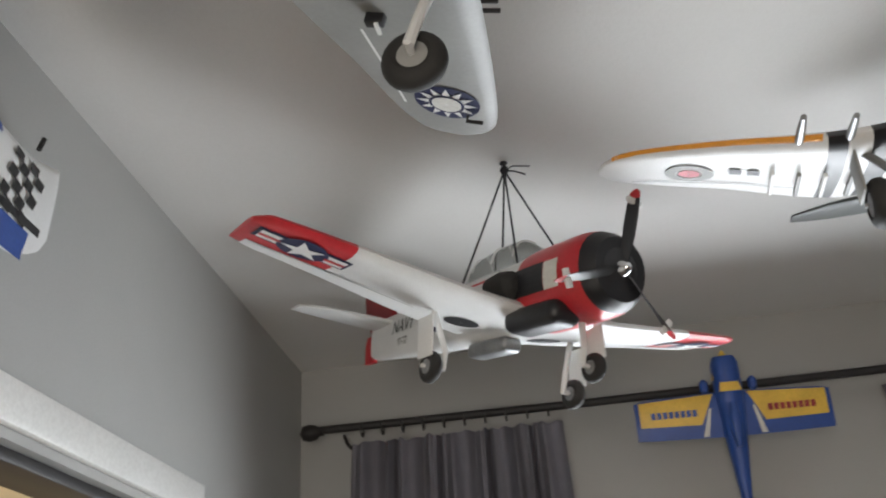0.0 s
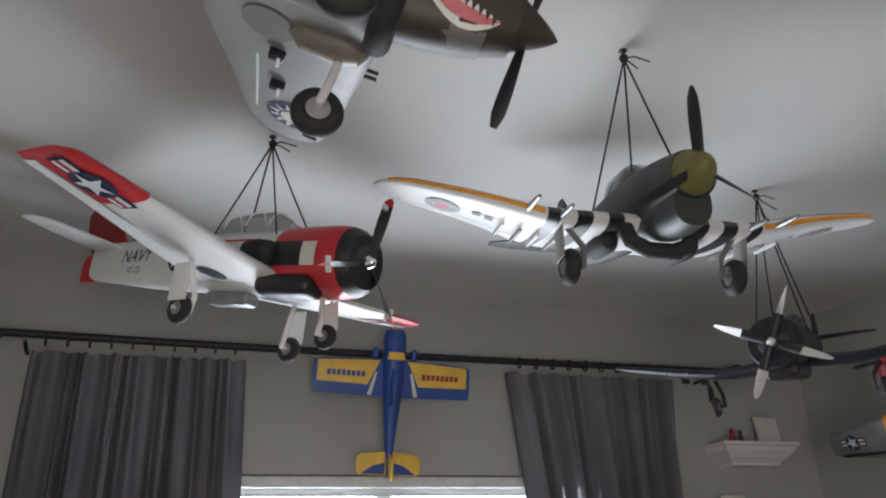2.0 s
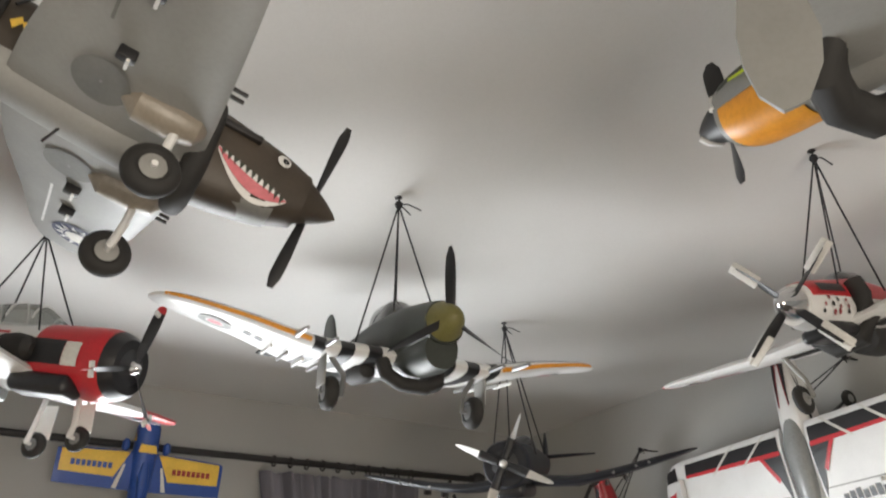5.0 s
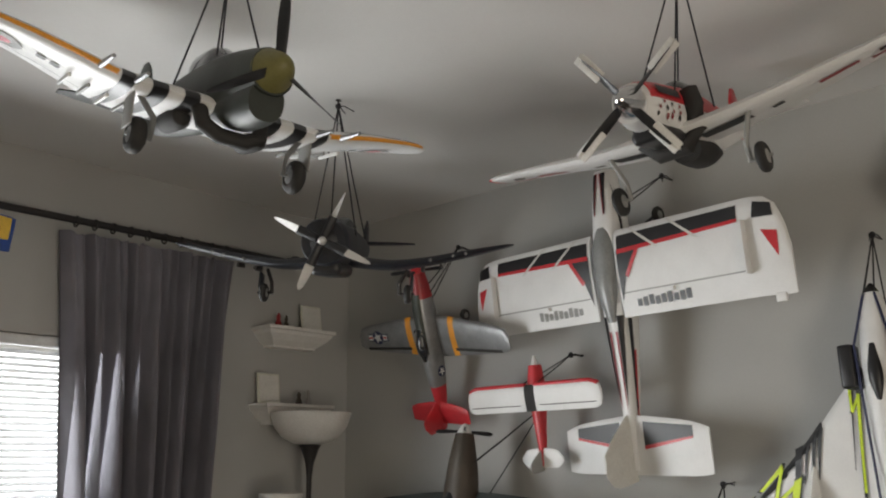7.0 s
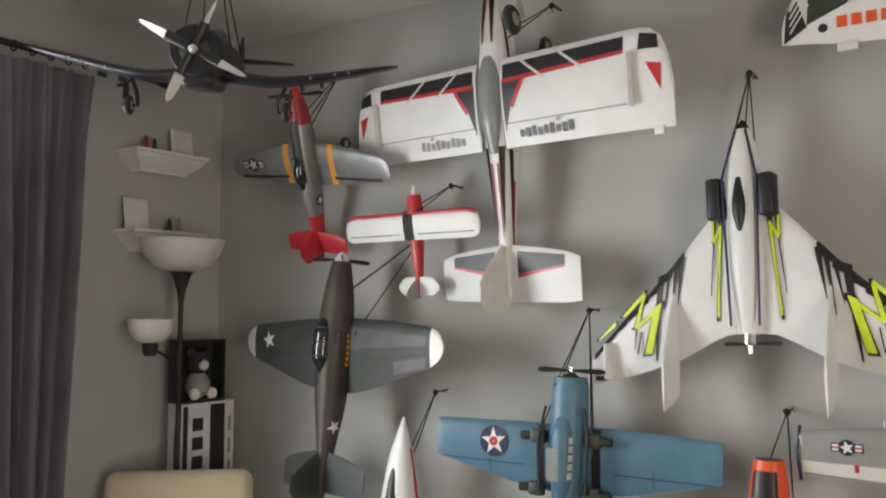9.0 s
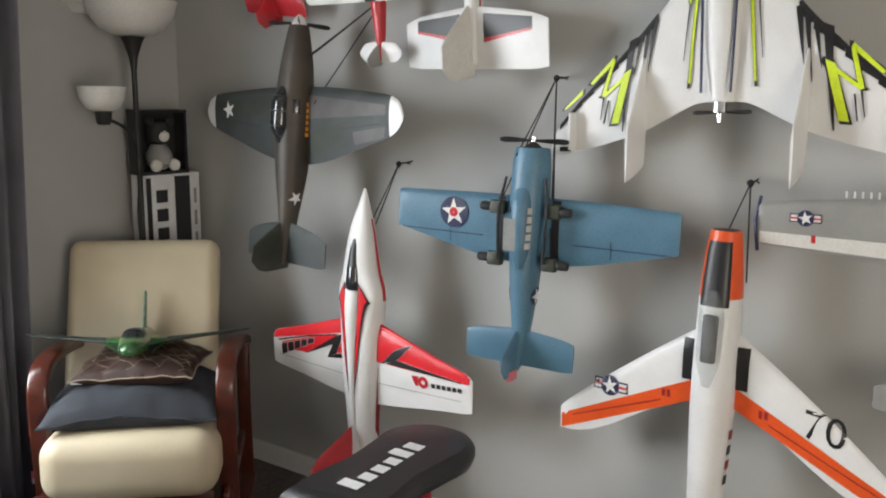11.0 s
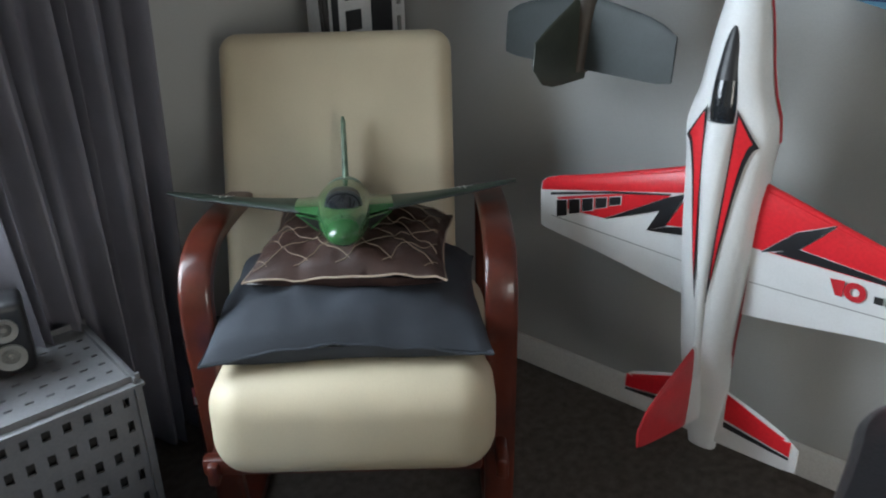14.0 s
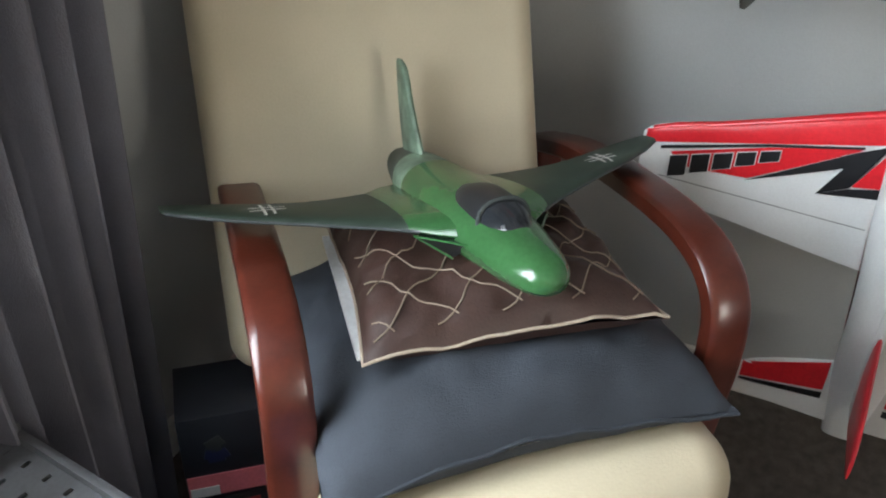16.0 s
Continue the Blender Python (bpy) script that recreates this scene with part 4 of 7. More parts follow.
# dark blue gull-winged fighter
def gull_fighter():
    th = craft("f4u", "dark navy gull-winged model fighter, hung from the ceiling")
    st = [(-0.48, 0.03, 0.006, 0.02, 0.016), (-0.36, 0.02, 0.024, 0.04, 0.034), (-0.18, 0.008, 0.048, 0.06, 0.056), (0.0, 0.0, 0.062, 0.075, 0.068), (0.16, 0.0, 0.072, 0.074, 0.074), (0.28, 0.0, 0.074, 0.074, 0.074), (0.305, 0, 0.066, 0.066, 0.066)]
    hull(th, st, [(-0.48, 0.305, NAVY)], e=2.1)
    wg = [(0.0, 0.16, -0.10, -0.045, 0.04), (0.08, 0.155, -0.095, -0.054, 0.036), (0.17, 0.142, -0.088, -0.060, 0.032), (0.26, 0.128, -0.08, -0.050, 0.028), (0.42, 0.098, -0.055, -0.018, 0.022), (0.52, 0.075, -0.03, 0.004, 0.014), (0.56, 0.04, 0.0, 0.014, 0.004)]
    for s in both:
        panel(th, wg, s, [(0.0, 0.56, NAVY)])
        gear(th, (0.10, s * 0.225, -0.075), (0.12, s * 0.23, -0.150), 0.030, s, GREYU, NAVY, IRON, 0.022)
        for y in (0.30, 0.37, 0.41):
            part("gun_port", lathe([(0.005, 0), (0.004, 0.006), (0.001, 0.007)], 10, pose(herm(wg, y)[0] - 0.001, s * y, herm(wg, y)[2] + 0.001, 0, 90, 0)), SILVER, th)
        for y in (0.14, 0.20):
            part("rocket_stub", box(0.07, 0.008, 0.016, (0.05, s * (y + 0.13), herm(wg, y + 0.13)[2] - 0.022), 0.003), IRON, th)
        tail = [(0.0, -0.33, -0.44, 0.045, 0.014), (0.12, -0.35, -0.44, 0.046, 0.010), (0.19, -0.39, -0.425, 0.047, 0.004)]
        panel(th, tail, s, [(0.0, 0.19, NAVY)], "tailplane")
    fin = [(0.0, -0.36, -0.48, 0, 0.016), (0.10, -0.40, -0.49, 0, 0.012), (0.14, -0.44, -0.47, 0, 0.004)]
    panel(th, fin, 1, [(0.0, 0.14, NAVY)], "fin", upright=True)
    can = [(-0.12, 0.06, 0.012, 0.015, 0.01), (-0.06, 0.06, 0.032, 0.045, 0.02), (0.0, 0.06, 0.034, 0.045, 0.02), (0.05, 0.06, 0.02, 0.014, 0.02)]
    hull(th, can, [(-0.12, 0.05, SMOKE, "canopy")])
    part("engine_face", lathe([(0.064, 0), (0.05, -0.004), (0.02, 0.014), (0.002, 0.016)], 24, pose(0.304, 0, 0, 0, 90, 0)), BLACK, th)
    part("lower_cowl", box(0.20, 0.10, 0.05, (0.18, 0, -0.075), 0.022, seg=4), BLACK, th)
    spinner(th, 0.322, 0.013, 0.022, WHITE, 0.0, 0.3, "hub_cap")
    propeller(th, 0.325, 0.158, 4, SHADE, turn=radians(65), width=0.075, start=0.5)
    for k in range(4):
        a = radians(65) + k * math.tau / 4
        bm = tube([(0, 0, 0.016), (0, 0, 0.078)], 0.012, 10, 0.015)
        bmesh.ops.transform(bm, matrix=Matrix.Translation((0.325, 0, 0)) @ Matrix.Rotation(a, 4, "X"), verts=bm.verts[:])
        part("blade_root", bm, BLACK, th)
    cords((2.009, 1.693, H), M["f4u"], [(0.16, 0.07, 0.03), (0.16, -0.07, 0.03), (-0.06, 0.06, 0.04), (-0.06, -0.06, 0.04)])


gull_fighter()


# racer with a spotted nose
def spotted_racer():
    th = craft("red51", "white and red spotted model racer hung from the ceiling")
    st = [(-0.48, 0.03, 0.006, 0.02, 0.016), (-0.36, 0.015, 0.022, 0.038, 0.034), (-0.18, 0.0, 0.04, 0.056, 0.06), (0.0, 0.0, 0.048, 0.066, 0.078), (0.14, 0.0, 0.048, 0.056, 0.062), (0.26, 0.0, 0.044, 0.046, 0.052), (0.30, 0.0, 0.038, 0.038, 0.042)]
    hull(th, st, [(-0.48, 0.30, WHITE)])
    back = [(x, zc + ht * 0.06, w * 1.03, ht * 0.97, 0.004) for x, zc, w, ht, hb in st]
    hull(th, back, [(-0.47, 0.285, RED, "red_back")])
    wg = [(0.0, 0.15, -0.10, -0.052, 0.034), (0.15, 0.125, -0.095, -0.040, 0.030), (0.36, 0.080, -0.078, -0.008, 0.022), (0.50, 0.050, -0.062, 0.014, 0.014), (0.53, 0.025, -0.05, 0.018, 0.005)]
    rnd = random.Random(5)
    for s in both:
        panel(th, wg, s, [(0.0, 0.515, WHITE), (0.515, 0.53, RED, "wing_tip")])
        fn = lambda o, s=s: skin(wg, s, False, o)
        for a, b in ((0.30, 0.38), (0.42, 0.45), (0.20, 0.225)):
            mark(th, cut(rect(0.02, a, 0.04, b), 4), fn(0.003), DARKRED if b - a > 0.05 else DARK, "lettering")
        mark(th, cut(rect(-0.012, 0.40, 0.004, 0.47), 4), fn(0.003), DARKRED, "lettering")
        part("gear_well", polys(cut(rect(0.03, 0.05, 0.085, 0.16), 4), fn(0.003)), DARK, th, smooth=False)
        gear(th, (0.085, s * 0.165, -0.04), (0.075, s * 0.165, -0.150), 0.034, s, GREYU, None, GREYU, 0.022)
        tail = [(0.0, -0.33, -0.43, 0.03, 0.012), (0.13, -0.35, -0.425, 0.032, 0.009), (0.19, -0.38, -0.415, 0.033, 0.004)]
        panel(th, tail, s, [(0.0, 0.19, WHITE)], "tailplane")
        fl = lambda o, s=s: side(st, s, off=o)
        for k in range(11):
            mark(th, disc(0.16 + 0.034 * (k % 4) + rnd.uniform(-0.007, 0.007), -0.034 + 0.014 * (k // 4) + rnd.uniform(-0.003, 0.003), rnd.uniform(0.004, 0.006), 12, 0.0006), fl(0.003), DARKRED if k % 3 else DARK, "spot")
        mark(th, cut(rect(0.15, 0.010, 0.26, 0.030), 5), fl(0.006), BLACK, "exhaust_panel")
    fin = [(0.0, -0.36, -0.48, 0, 0.014), (0.10, -0.40, -0.485, 0, 0.011), (0.145, -0.44, -0.475, 0, 0.004)]
    panel(th, fin, 1, [(0.0, 0.145, RED)], "fin", upright=True)
    can = [(-0.12, 0.05, 0.012, 0.012, 0.01), (-0.05, 0.052, 0.03, 0.04, 0.02), (0.02, 0.052, 0.03, 0.038, 0.02), (0.09, 0.05, 0.02, 0.012, 0.02)]
    hull(th, can, [(-0.12, 0.09, SMOKE, "canopy")])
    part("belly_scoop", loft([hull_ring([(-0.16, -0.07, 0.02, 0.02, 0.012), (-0.05, -0.075, 0.038, 0.03, 0.036), (0.04, -0.075, 0.034, 0.03, 0.030)], -0.16 + 0.2 * k / 8, 16) for k in range(9)]), DARK, th)
    part("chin_tray", box(0.16, 0.075, 0.03, (0.17, 0, -0.062), 0.012, seg=3), BLACK, th)
    spinner(th, 0.298, 0.036, 0.060, CHROME, 0.0, 0.6)
    part("foam_pad", tube([(0.10, 0.056, 0.035), (0.105, 0.062, 0.0), (0.11, 0.058, -0.05), (0.115, 0.03, -0.082), (0.115, -0.03, -0.082), (0.11, -0.058, -0.05), (0.105, -0.062, 0.0), (0.10, -0.056, 0.035)], 0.022, 12), DARK, th, "black foam sling pad")
    propeller(th, 0.315, 0.150, 4, BLACK, SHADE, turn=radians(32), width=0.05)
    for k in range(4):
        a = radians(32) + k * math.tau / 4
        bm = box(0.0065, 0.027, 0.072, (0, 0, 0.112), 0.003)
        bmesh.ops.transform(bm, matrix=Matrix.Translation((0.315, 0, 0)) @ Matrix.Rotation(a, 4, "X"), verts=bm.verts[:])
        part("blade_cover", bm, SHADE, th)
    cords((1.98, 0.566, H), M["red51"], [(0.15, 0.045, 0.03), (0.15, -0.045, 0.03), (-0.1, 0.045, 0.03), (-0.1, -0.045, 0.03)])


spotted_racer()


# grey fighter with an orange chin
def orange_chin_fighter():
    th = craft("emil", "grey model fighter with an orange chin, hung from the ceiling")
    st = [(-0.46, 0.02, 0.006, 0.02, 0.016), (-0.34, 0.012, 0.022, 0.036, 0.034), (-0.16, 0.0, 0.04, 0.054, 0.054), (0.02, 0.0, 0.048, 0.064, 0.064), (0.16, 0.0, 0.050, 0.056, 0.066), (0.26, 0.0, 0.046, 0.050, 0.060), (0.30, 0.0, 0.04, 0.042, 0.046)]
    hull(th, st, [(-0.46, 0.30, GREYU)])
    low = [(x, zc - hb * 0.15, w * 1.02, 0.01, hb * 0.87) for x, zc, w, ht, hb in st]
    hull(th, low, [(0.17, 0.29, YORANGE, "orange_chin")])
    wg = [(0.0, 0.13, -0.13, -0.045, 0.036), (0.14, 0.115, -0.128, -0.035, 0.032), (0.21, 0.09, -0.125, -0.027, 0.029), (0.36, 0.042, -0.118, -0.008, 0.022), (0.48, 0.018, -0.108, 0.006, 0.015), (0.575, -0.010, -0.09, 0.014, 0.006)]
    for s in both:
        panel(th, wg, s, [(0.0, 0.575, GREYU)])
        fn = lambda o, s=s: skin(wg, s, False, o)
        for q, m_, o in ((0.06, WHITE, 0.002), (0.05, BLACK, 0.0034)):
            wdt = 0.024 if m_ is WHITE else 0.015
            mark(th, cut(rect(-0.03 - q, 0.372 - wdt, -0.03 + q, 0.372 + wdt), 5), fn(o), m_, "cross")
            mark(th, cut(rect(-0.03 - wdt, 0.372 - q, -0.03 + wdt, 0.372 + q), 5), fn(o + 0.0004), m_, "cross")
        part("gear_well", box(0.045, 0.06, 0.016, tuple(fn(0.005)(0.045, 0.245)), 0.006), BLACK, th)
        part("cannon", tube([(0.04, s * 0.295, -0.018), (0.10, s * 0.295, -0.018)], 0.006, 8), IRON, th)
        leaf = bmesh.new()
        shape = [(-0.022, -0.03), (0.024, -0.03), (0.031, -0.08), (0.030, -0.115), (0.022, -0.15), (0.006, -0.17), (-0.014, -0.162), (-0.030, -0.125), (-0.034, -0.09), (-0.028, -0.055)]
        faces = [[leaf.verts.new((0.045 + 0.86 * w + 0.7 * d, s * (0.225 + 0.86 * w - 0.7 * d), -0.012 + 1.06 * z)) for w, z in shape] for d in (-0.003, 0.003)]
        leaf.faces.new(faces[0])
        leaf.faces.new(faces[1][::-1])
        for k in range(len(shape)):
            leaf.faces.new((faces[0][k - 1], faces[0][k], faces[1][k], faces[1][k - 1]))
        bmesh.ops.recalc_face_normals(leaf, faces=leaf.faces[:])
        part("gear_door", leaf, GREYU, th, smooth=False)
        tail = [(0.0, -0.32, -0.42, 0.04, 0.012), (0.16, -0.35, -0.415, 0.042, 0.006)]
        panel(th, tail, s, [(0.0, 0.16, GREYU)], "tailplane")
        mark(th, cut([[(0.17, 0.012), (0.26, 0.02), (0.26, 0.026), (0.17, 0.02)]], 4), side(st, s, off=0.004), LIME, "yellow_stripe")
    fin = [(0.0, -0.34, -0.46, 0, 0.014), (0.13, -0.40, -0.455, 0, 0.006)]
    panel(th, fin, 1, [(0.0, 0.13, GREYU)], "fin", upright=True)
    can = [(-0.12, 0.05, 0.012, 0.012, 0.01), (-0.04, 0.052, 0.03, 0.04, 0.02), (0.06, 0.05, 0.02, 0.012, 0.02)]
    hull(th, can, [(-0.12, 0.06, SMOKE, "canopy")])
    part("foam_pad", tube([(0.07, 0.085, 0.0), (0.085, 0.088, -0.04), (0.105, 0.07, -0.075), (0.12, 0.03, -0.092), (0.12, -0.03, -0.092), (0.105, -0.07, -0.075), (0.085, -0.088, -0.04), (0.07, -0.085, 0.0)], 0.026, 12), DARK, th, "black foam sling pad")
    top = [(x, zc + ht * 0.30, w * 0.93, ht * 0.74, 0.004) for x, zc, w, ht, hb in st]
    hull(th, top, [(-0.44, 0.29, DGREEN, "upper_paint")])
    spinner(th, 0.298, 0.038, 0.066, BLACK, 0.0, 0.6)
    part("spinner_swirl", tube([(0.30 + 0.0066 * k, 0.0405 * (1 - k / 10) ** 0.6 * math.cos(k * 0.7), 0.0405 * (1 - k / 10) ** 0.6 * math.sin(k * 0.7)) for k in range(9)], 0.005, 6), WHITE, th)
    propeller(th, 0.315, 0.095, 2, BLACK, turn=radians(172), width=0.055)
    cords((1.22, 0.03, H), M["emil"], [(0.1, 0.045, 0.03), (0.1, -0.045, 0.03), (-0.1, 0.045, 0.03), (-0.1, -0.045, 0.03)])


orange_chin_fighter()


# ---- aircraft on the walls ----
def wall_cord(apex, key, pts, label="black cord loops from a small wall hook"):
    th = cords(apex, M[key], pts, label, hook=False)
    part("wall_hook", tube([(WX1, apex[1], apex[2] + 0.004), (WX1 - 0.02, apex[1], apex[2] + 0.002), (apex[0], apex[1], apex[2])], 0.003, 6), IRON, th)


def simple_tail(th, xs, half, chord, tip, mat, z=0.0, t=0.010, finh=0.12, finmat=None, finx=None):
    st = [(0.0, xs, xs - chord, z, t), (half * 0.8, xs - (chord - tip) * 0.6, xs - chord, z, t * 0.8), (half, xs - (chord - tip), xs - chord * 0.96, z, t * 0.4)]
    for s in both:
        panel(th, st, s, [(0.0, half, mat)], "tailplane")
    fx = finx if finx is not None else xs
    fin = [(0.0, fx + 0.02, fx - chord - 0.02, 0, t), (finh * 0.7, fx - chord * 0.35, fx - chord - 0.03, 0, t * 0.8), (finh, fx - chord * 0.6, fx - chord * 0.95, 0, t * 0.4)]
    panel(th, fin, 1, [(0.0, finh, finmat or mat)], "fin", upright=True)
    return st


def night_flyer():
    th = craft("night", "white model aeroplane with black and red trim on the wall")
    st = [(-0.62, 0.0, 0.010, 0.012, 0.02), (-0.40, -0.005, 0.026, 0.030, 0.03), (-0.15, -0.01, 0.046, 0.05, 0.05), (0.05, -0.01, 0.054, 0.062, 0.056), (0.22, -0.01, 0.046, 0.05, 0.05), (0.34, -0.01, 0.030, 0.032, 0.034)]
    hull(th, st, [(-0.62, 0.34, WHITE)], e=3)
    can = [(-0.16, 0.035, 0.014, 0.012, 0.01), (-0.05, 0.04, 0.036, 0.032, 0.02), (0.06, 0.04, 0.040, 0.034, 0.02), (0.15, 0.03, 0.026, 0.016, 0.02)]
    hull(th, can, [(-0.16, 0.15, GREYCAN, "canopy")])
    wg = [(0.0, 0.13, -0.15, 0.035, 0.030), (0.50, 0.13, -0.15, 0.035, 0.028), (0.57, 0.118, -0.152, 0.035, 0.024), (0.605, 0.05, -0.154, 0.035, 0.014), (0.618, -0.02, -0.152, 0.035, 0.006)]
    for s in both:
        panel(th, wg, s, [(0.05, 0.618, WHITE)])
        fn = lambda o, s=s: skin(wg, s, True, o)
        mark(th, cut([[(0.108, 0.06), (0.112, 0.48), (0.072, 0.48), (0.062, 0.06)]], 6), fn(0.0024), BLACK, "trim_band")
        mark(th, cut([[(0.064, 0.06), (0.074, 0.48), (0.064, 0.48), (0.050, 0.06)]], 6), fn(0.003), RED, "trim_band")
        mark(th, cut([[(0.06, 0.056), (0.056, 0.13), (-0.02, 0.085), (-0.10, 0.058)]], 4), fn(0.003), BLACK, "trim_band")
        mark(th, cut([[(0.056, 0.13), (0.056, 0.145), (-0.03, 0.092), (-0.02, 0.082)]], 4), fn(0.0036), RED, "trim_band")
        mark(th, cut([[(0.112, 0.53), (0.10, 0.58), (0.062, 0.585), (0.066, 0.525)]], 3), fn(0.003), BLACK, "trim_band")
        mark(th, [[(0.03, 0.545), (0.02, 0.590), (-0.05, 0.585)]], fn(0.003), RED, "trim_band")
        for a, b in ((0.10, 0.22), (0.24, 0.36)):
            mark(th, cut([[(0.128, a), (0.122, a + 0.02), (0.045, b), (0.05, b - 0.02)]], 5), fn(0.004), CREAMW, "light_strip")
        mark(th, cut(rect(-0.077, 0.06, -0.073, 0.50), 8), fn(0.0024), GREYU, "hinge_line")
        part("wing_fence", box(0.15, 0.004, 0.03, (-0.01, s * 0.50, 0.06), 0.001), WHITE, th)
        part("wing_notch", box(0.024, 0.03, 0.012, (-0.158, s * 0.57, 0.034), 0.002), WHITE, th)
        part("control_horn", box(0.012, 0.004, 0.018, (-0.085, s * 0.25, 0.05), 0.001), WHITE, th)
        for k in range(9):
            mark(th, cut(rect(-0.122 - 0.002 * (k % 2), 0.11 + 0.022 * k, -0.100 + 0.004 * (k % 3), 0.127 + 0.022 * k), 2), fn(0.003), BLACK if s < 0 else GREYU, "lettering")
    tl = simple_tail(th, -0.45, 0.272, 0.185, 0.14, WHITE, 0.0, 0.012, 0.15, CREAMW)
    for s in both:
        fn = lambda o, s=s: skin(tl, s, True, o)
        mark(th, cut([[(-0.472, 0.045), (-0.488, 0.22), (-0.518, 0.22), (-0.545, 0.045)]], 4), fn(0.002), BLACK, "trim_band")
        mark(th, cut([[(-0.545, 0.045), (-0.518, 0.22), (-0.525, 0.22), (-0.557, 0.045)]], 4), fn(0.003), RED, "trim_band")
        for k, (a, b, w) in enumerate(((-0.50, -0.15, 0.018), (-0.58, -0.25, 0.01))):
            mark(th, cut([[(a, -0.006), (b, 0.018 - k * 0.02), (b, 0.018 - k * 0.02 - w), (a, -0.010)]], 6), side(st, s, 3, 0.002), RED if k else BLACK, "trim_stripe")
            mark(th, cut([[(0.10 + 0.06 * k, 0.01), (0.30, 0.004 + 0.012 * k), (0.10 + 0.06 * k, -0.004)] + [(0.10 + 0.06 * k, 0.0)]], 2), side(st, s, 3, 0.002), BLACK, "trim_stripe")
        ridge = lambda o, s=s: (lambda x, y: Vector((x, s * y, herm(st, x)[0] + herm(st, x)[2] * (1 - min(0.97, abs(y) / herm(st, x)[1]) ** 3) ** (1 / 3) + o)))
        mark(th, cut([[(-0.14, 0.020), (-0.14, 0.040), (-0.36, 0.020), (-0.43, 0.014)]], 7), ridge(0.003), BLACK, "trim_stripe")
        mark(th, cut([[(-0.19, 0.008), (-0.19, 0.016), (-0.40, 0.012), (-0.44, 0.009)]], 7), ridge(0.003), DARKRED, "trim_stripe")
        mark(th, cut([[(0.19, 0.020), (0.19, 0.022), (0.33, 0.024), (0.33, 0.008)]], 5), ridge(0.003), BLACK, "trim_stripe")
        mark(th, cut([[(0.185, 0.017), (0.19, 0.020), (0.33, 0.008), (0.33, 0.004)]], 5), ridge(0.003), DARKRED, "trim_stripe")
        wheel(th, (0.18, s * 0.11, -0.12), 0.028, 0.02)
        part("gear_leg", tube([(0.12, s * 0.04, -0.05), (0.18, s * 0.10, -0.12)], 0.005, 6), BLACK, th)
    wall_cord((2.955, 1.13, 2.60), "night", [(0.2, 0.05, 0.0), (0.2, -0.05, 0.0)])


night_flyer()


def silver_mustang():
    th = craft("mustang", "silver model fighter with a red tail, hung on the wall")
    st = [(-0.38, 0.01, 0.005, 0.02, 0.014), (-0.24, 0.0, 0.022, 0.034, 0.03), (-0.08, 0.0, 0.036, 0.048, 0.05), (0.06, 0.0, 0.038, 0.05, 0.056), (0.20, 0.0, 0.034, 0.038, 0.042), (0.26, 0.0, 0.028, 0.028, 0.03)]
    hull(th, st, [(-0.38, -0.20, RED, "red_tail"), (-0.20, 0.16, SILVER), (0.16, 0.26, DARKRED, "nose")])
    hull(th, [(x, zc + ht * 0.55, w * 0.72, ht * 0.50, 0.004) for x, zc, w, ht, hb in st], [(-0.06, 0.18, DGREEN, "anti_glare_panel")])
    wg = [(0.0, 0.09, -0.09, -0.03, 0.026), (0.20, 0.065, -0.075, -0.015, 0.02), (0.38, 0.035, -0.055, 0.0, 0.012), (0.40, 0.01, -0.045, 0.002, 0.005)]
    for s in both:
        panel(th, wg, s, [(0.0, 0.10, SILVER), (0.10, 0.13, YORANGE, "yellow_band"), (0.13, 0.40, SILVER)])
        fn = lambda o, s=s: skin(wg, s, True, o)
        if s > 0:
            us_star(th, fn, -0.005, 0.29, 0.026, 0.3)
        mark(th, disc(-0.14, 0.0, 0.022, 20, 0.002), side(st, s), DBLUE)
        mark(th, star(-0.14, 0.0, 0.020, 0.5), side(st, s, off=0.0034), WHITE)
        mark(th, cut(rect(-0.06, 0.12, -0.048, 0.36), 6), fn(0.003), DARK, "hinge_line")
        wheel(th, (0.06, s * 0.12, -0.10), 0.026, 0.018)
        part("gear_leg", tube([(0.05, s * 0.12, -0.02), (0.06, s * 0.12, -0.10)], 0.004, 6), SILVER, th)
    simple_tail(th, -0.26, 0.15, 0.09, 0.06, RED, 0.02, 0.01, 0.12, RED)
    can = [(-0.09, 0.04, 0.01, 0.01, 0.01), (-0.03, 0.042, 0.024, 0.03, 0.02), (0.05, 0.04, 0.014, 0.01, 0.02)]
    hull(th, can, [(-0.09, 0.05, SMOKE, "canopy")])
    spinner(th, 0.258, 0.028, 0.05, RED)
    propeller(th, 0.27, 0.11, 4, BLACK, turn=0.4, width=0.034)
    wall_cord((2.93, 2.02, 2.50), "mustang", [(0.15, 0.03, 0.02), (0.15, -0.03, 0.02), (0.02, 0.06, 0.02)])


silver_mustang()


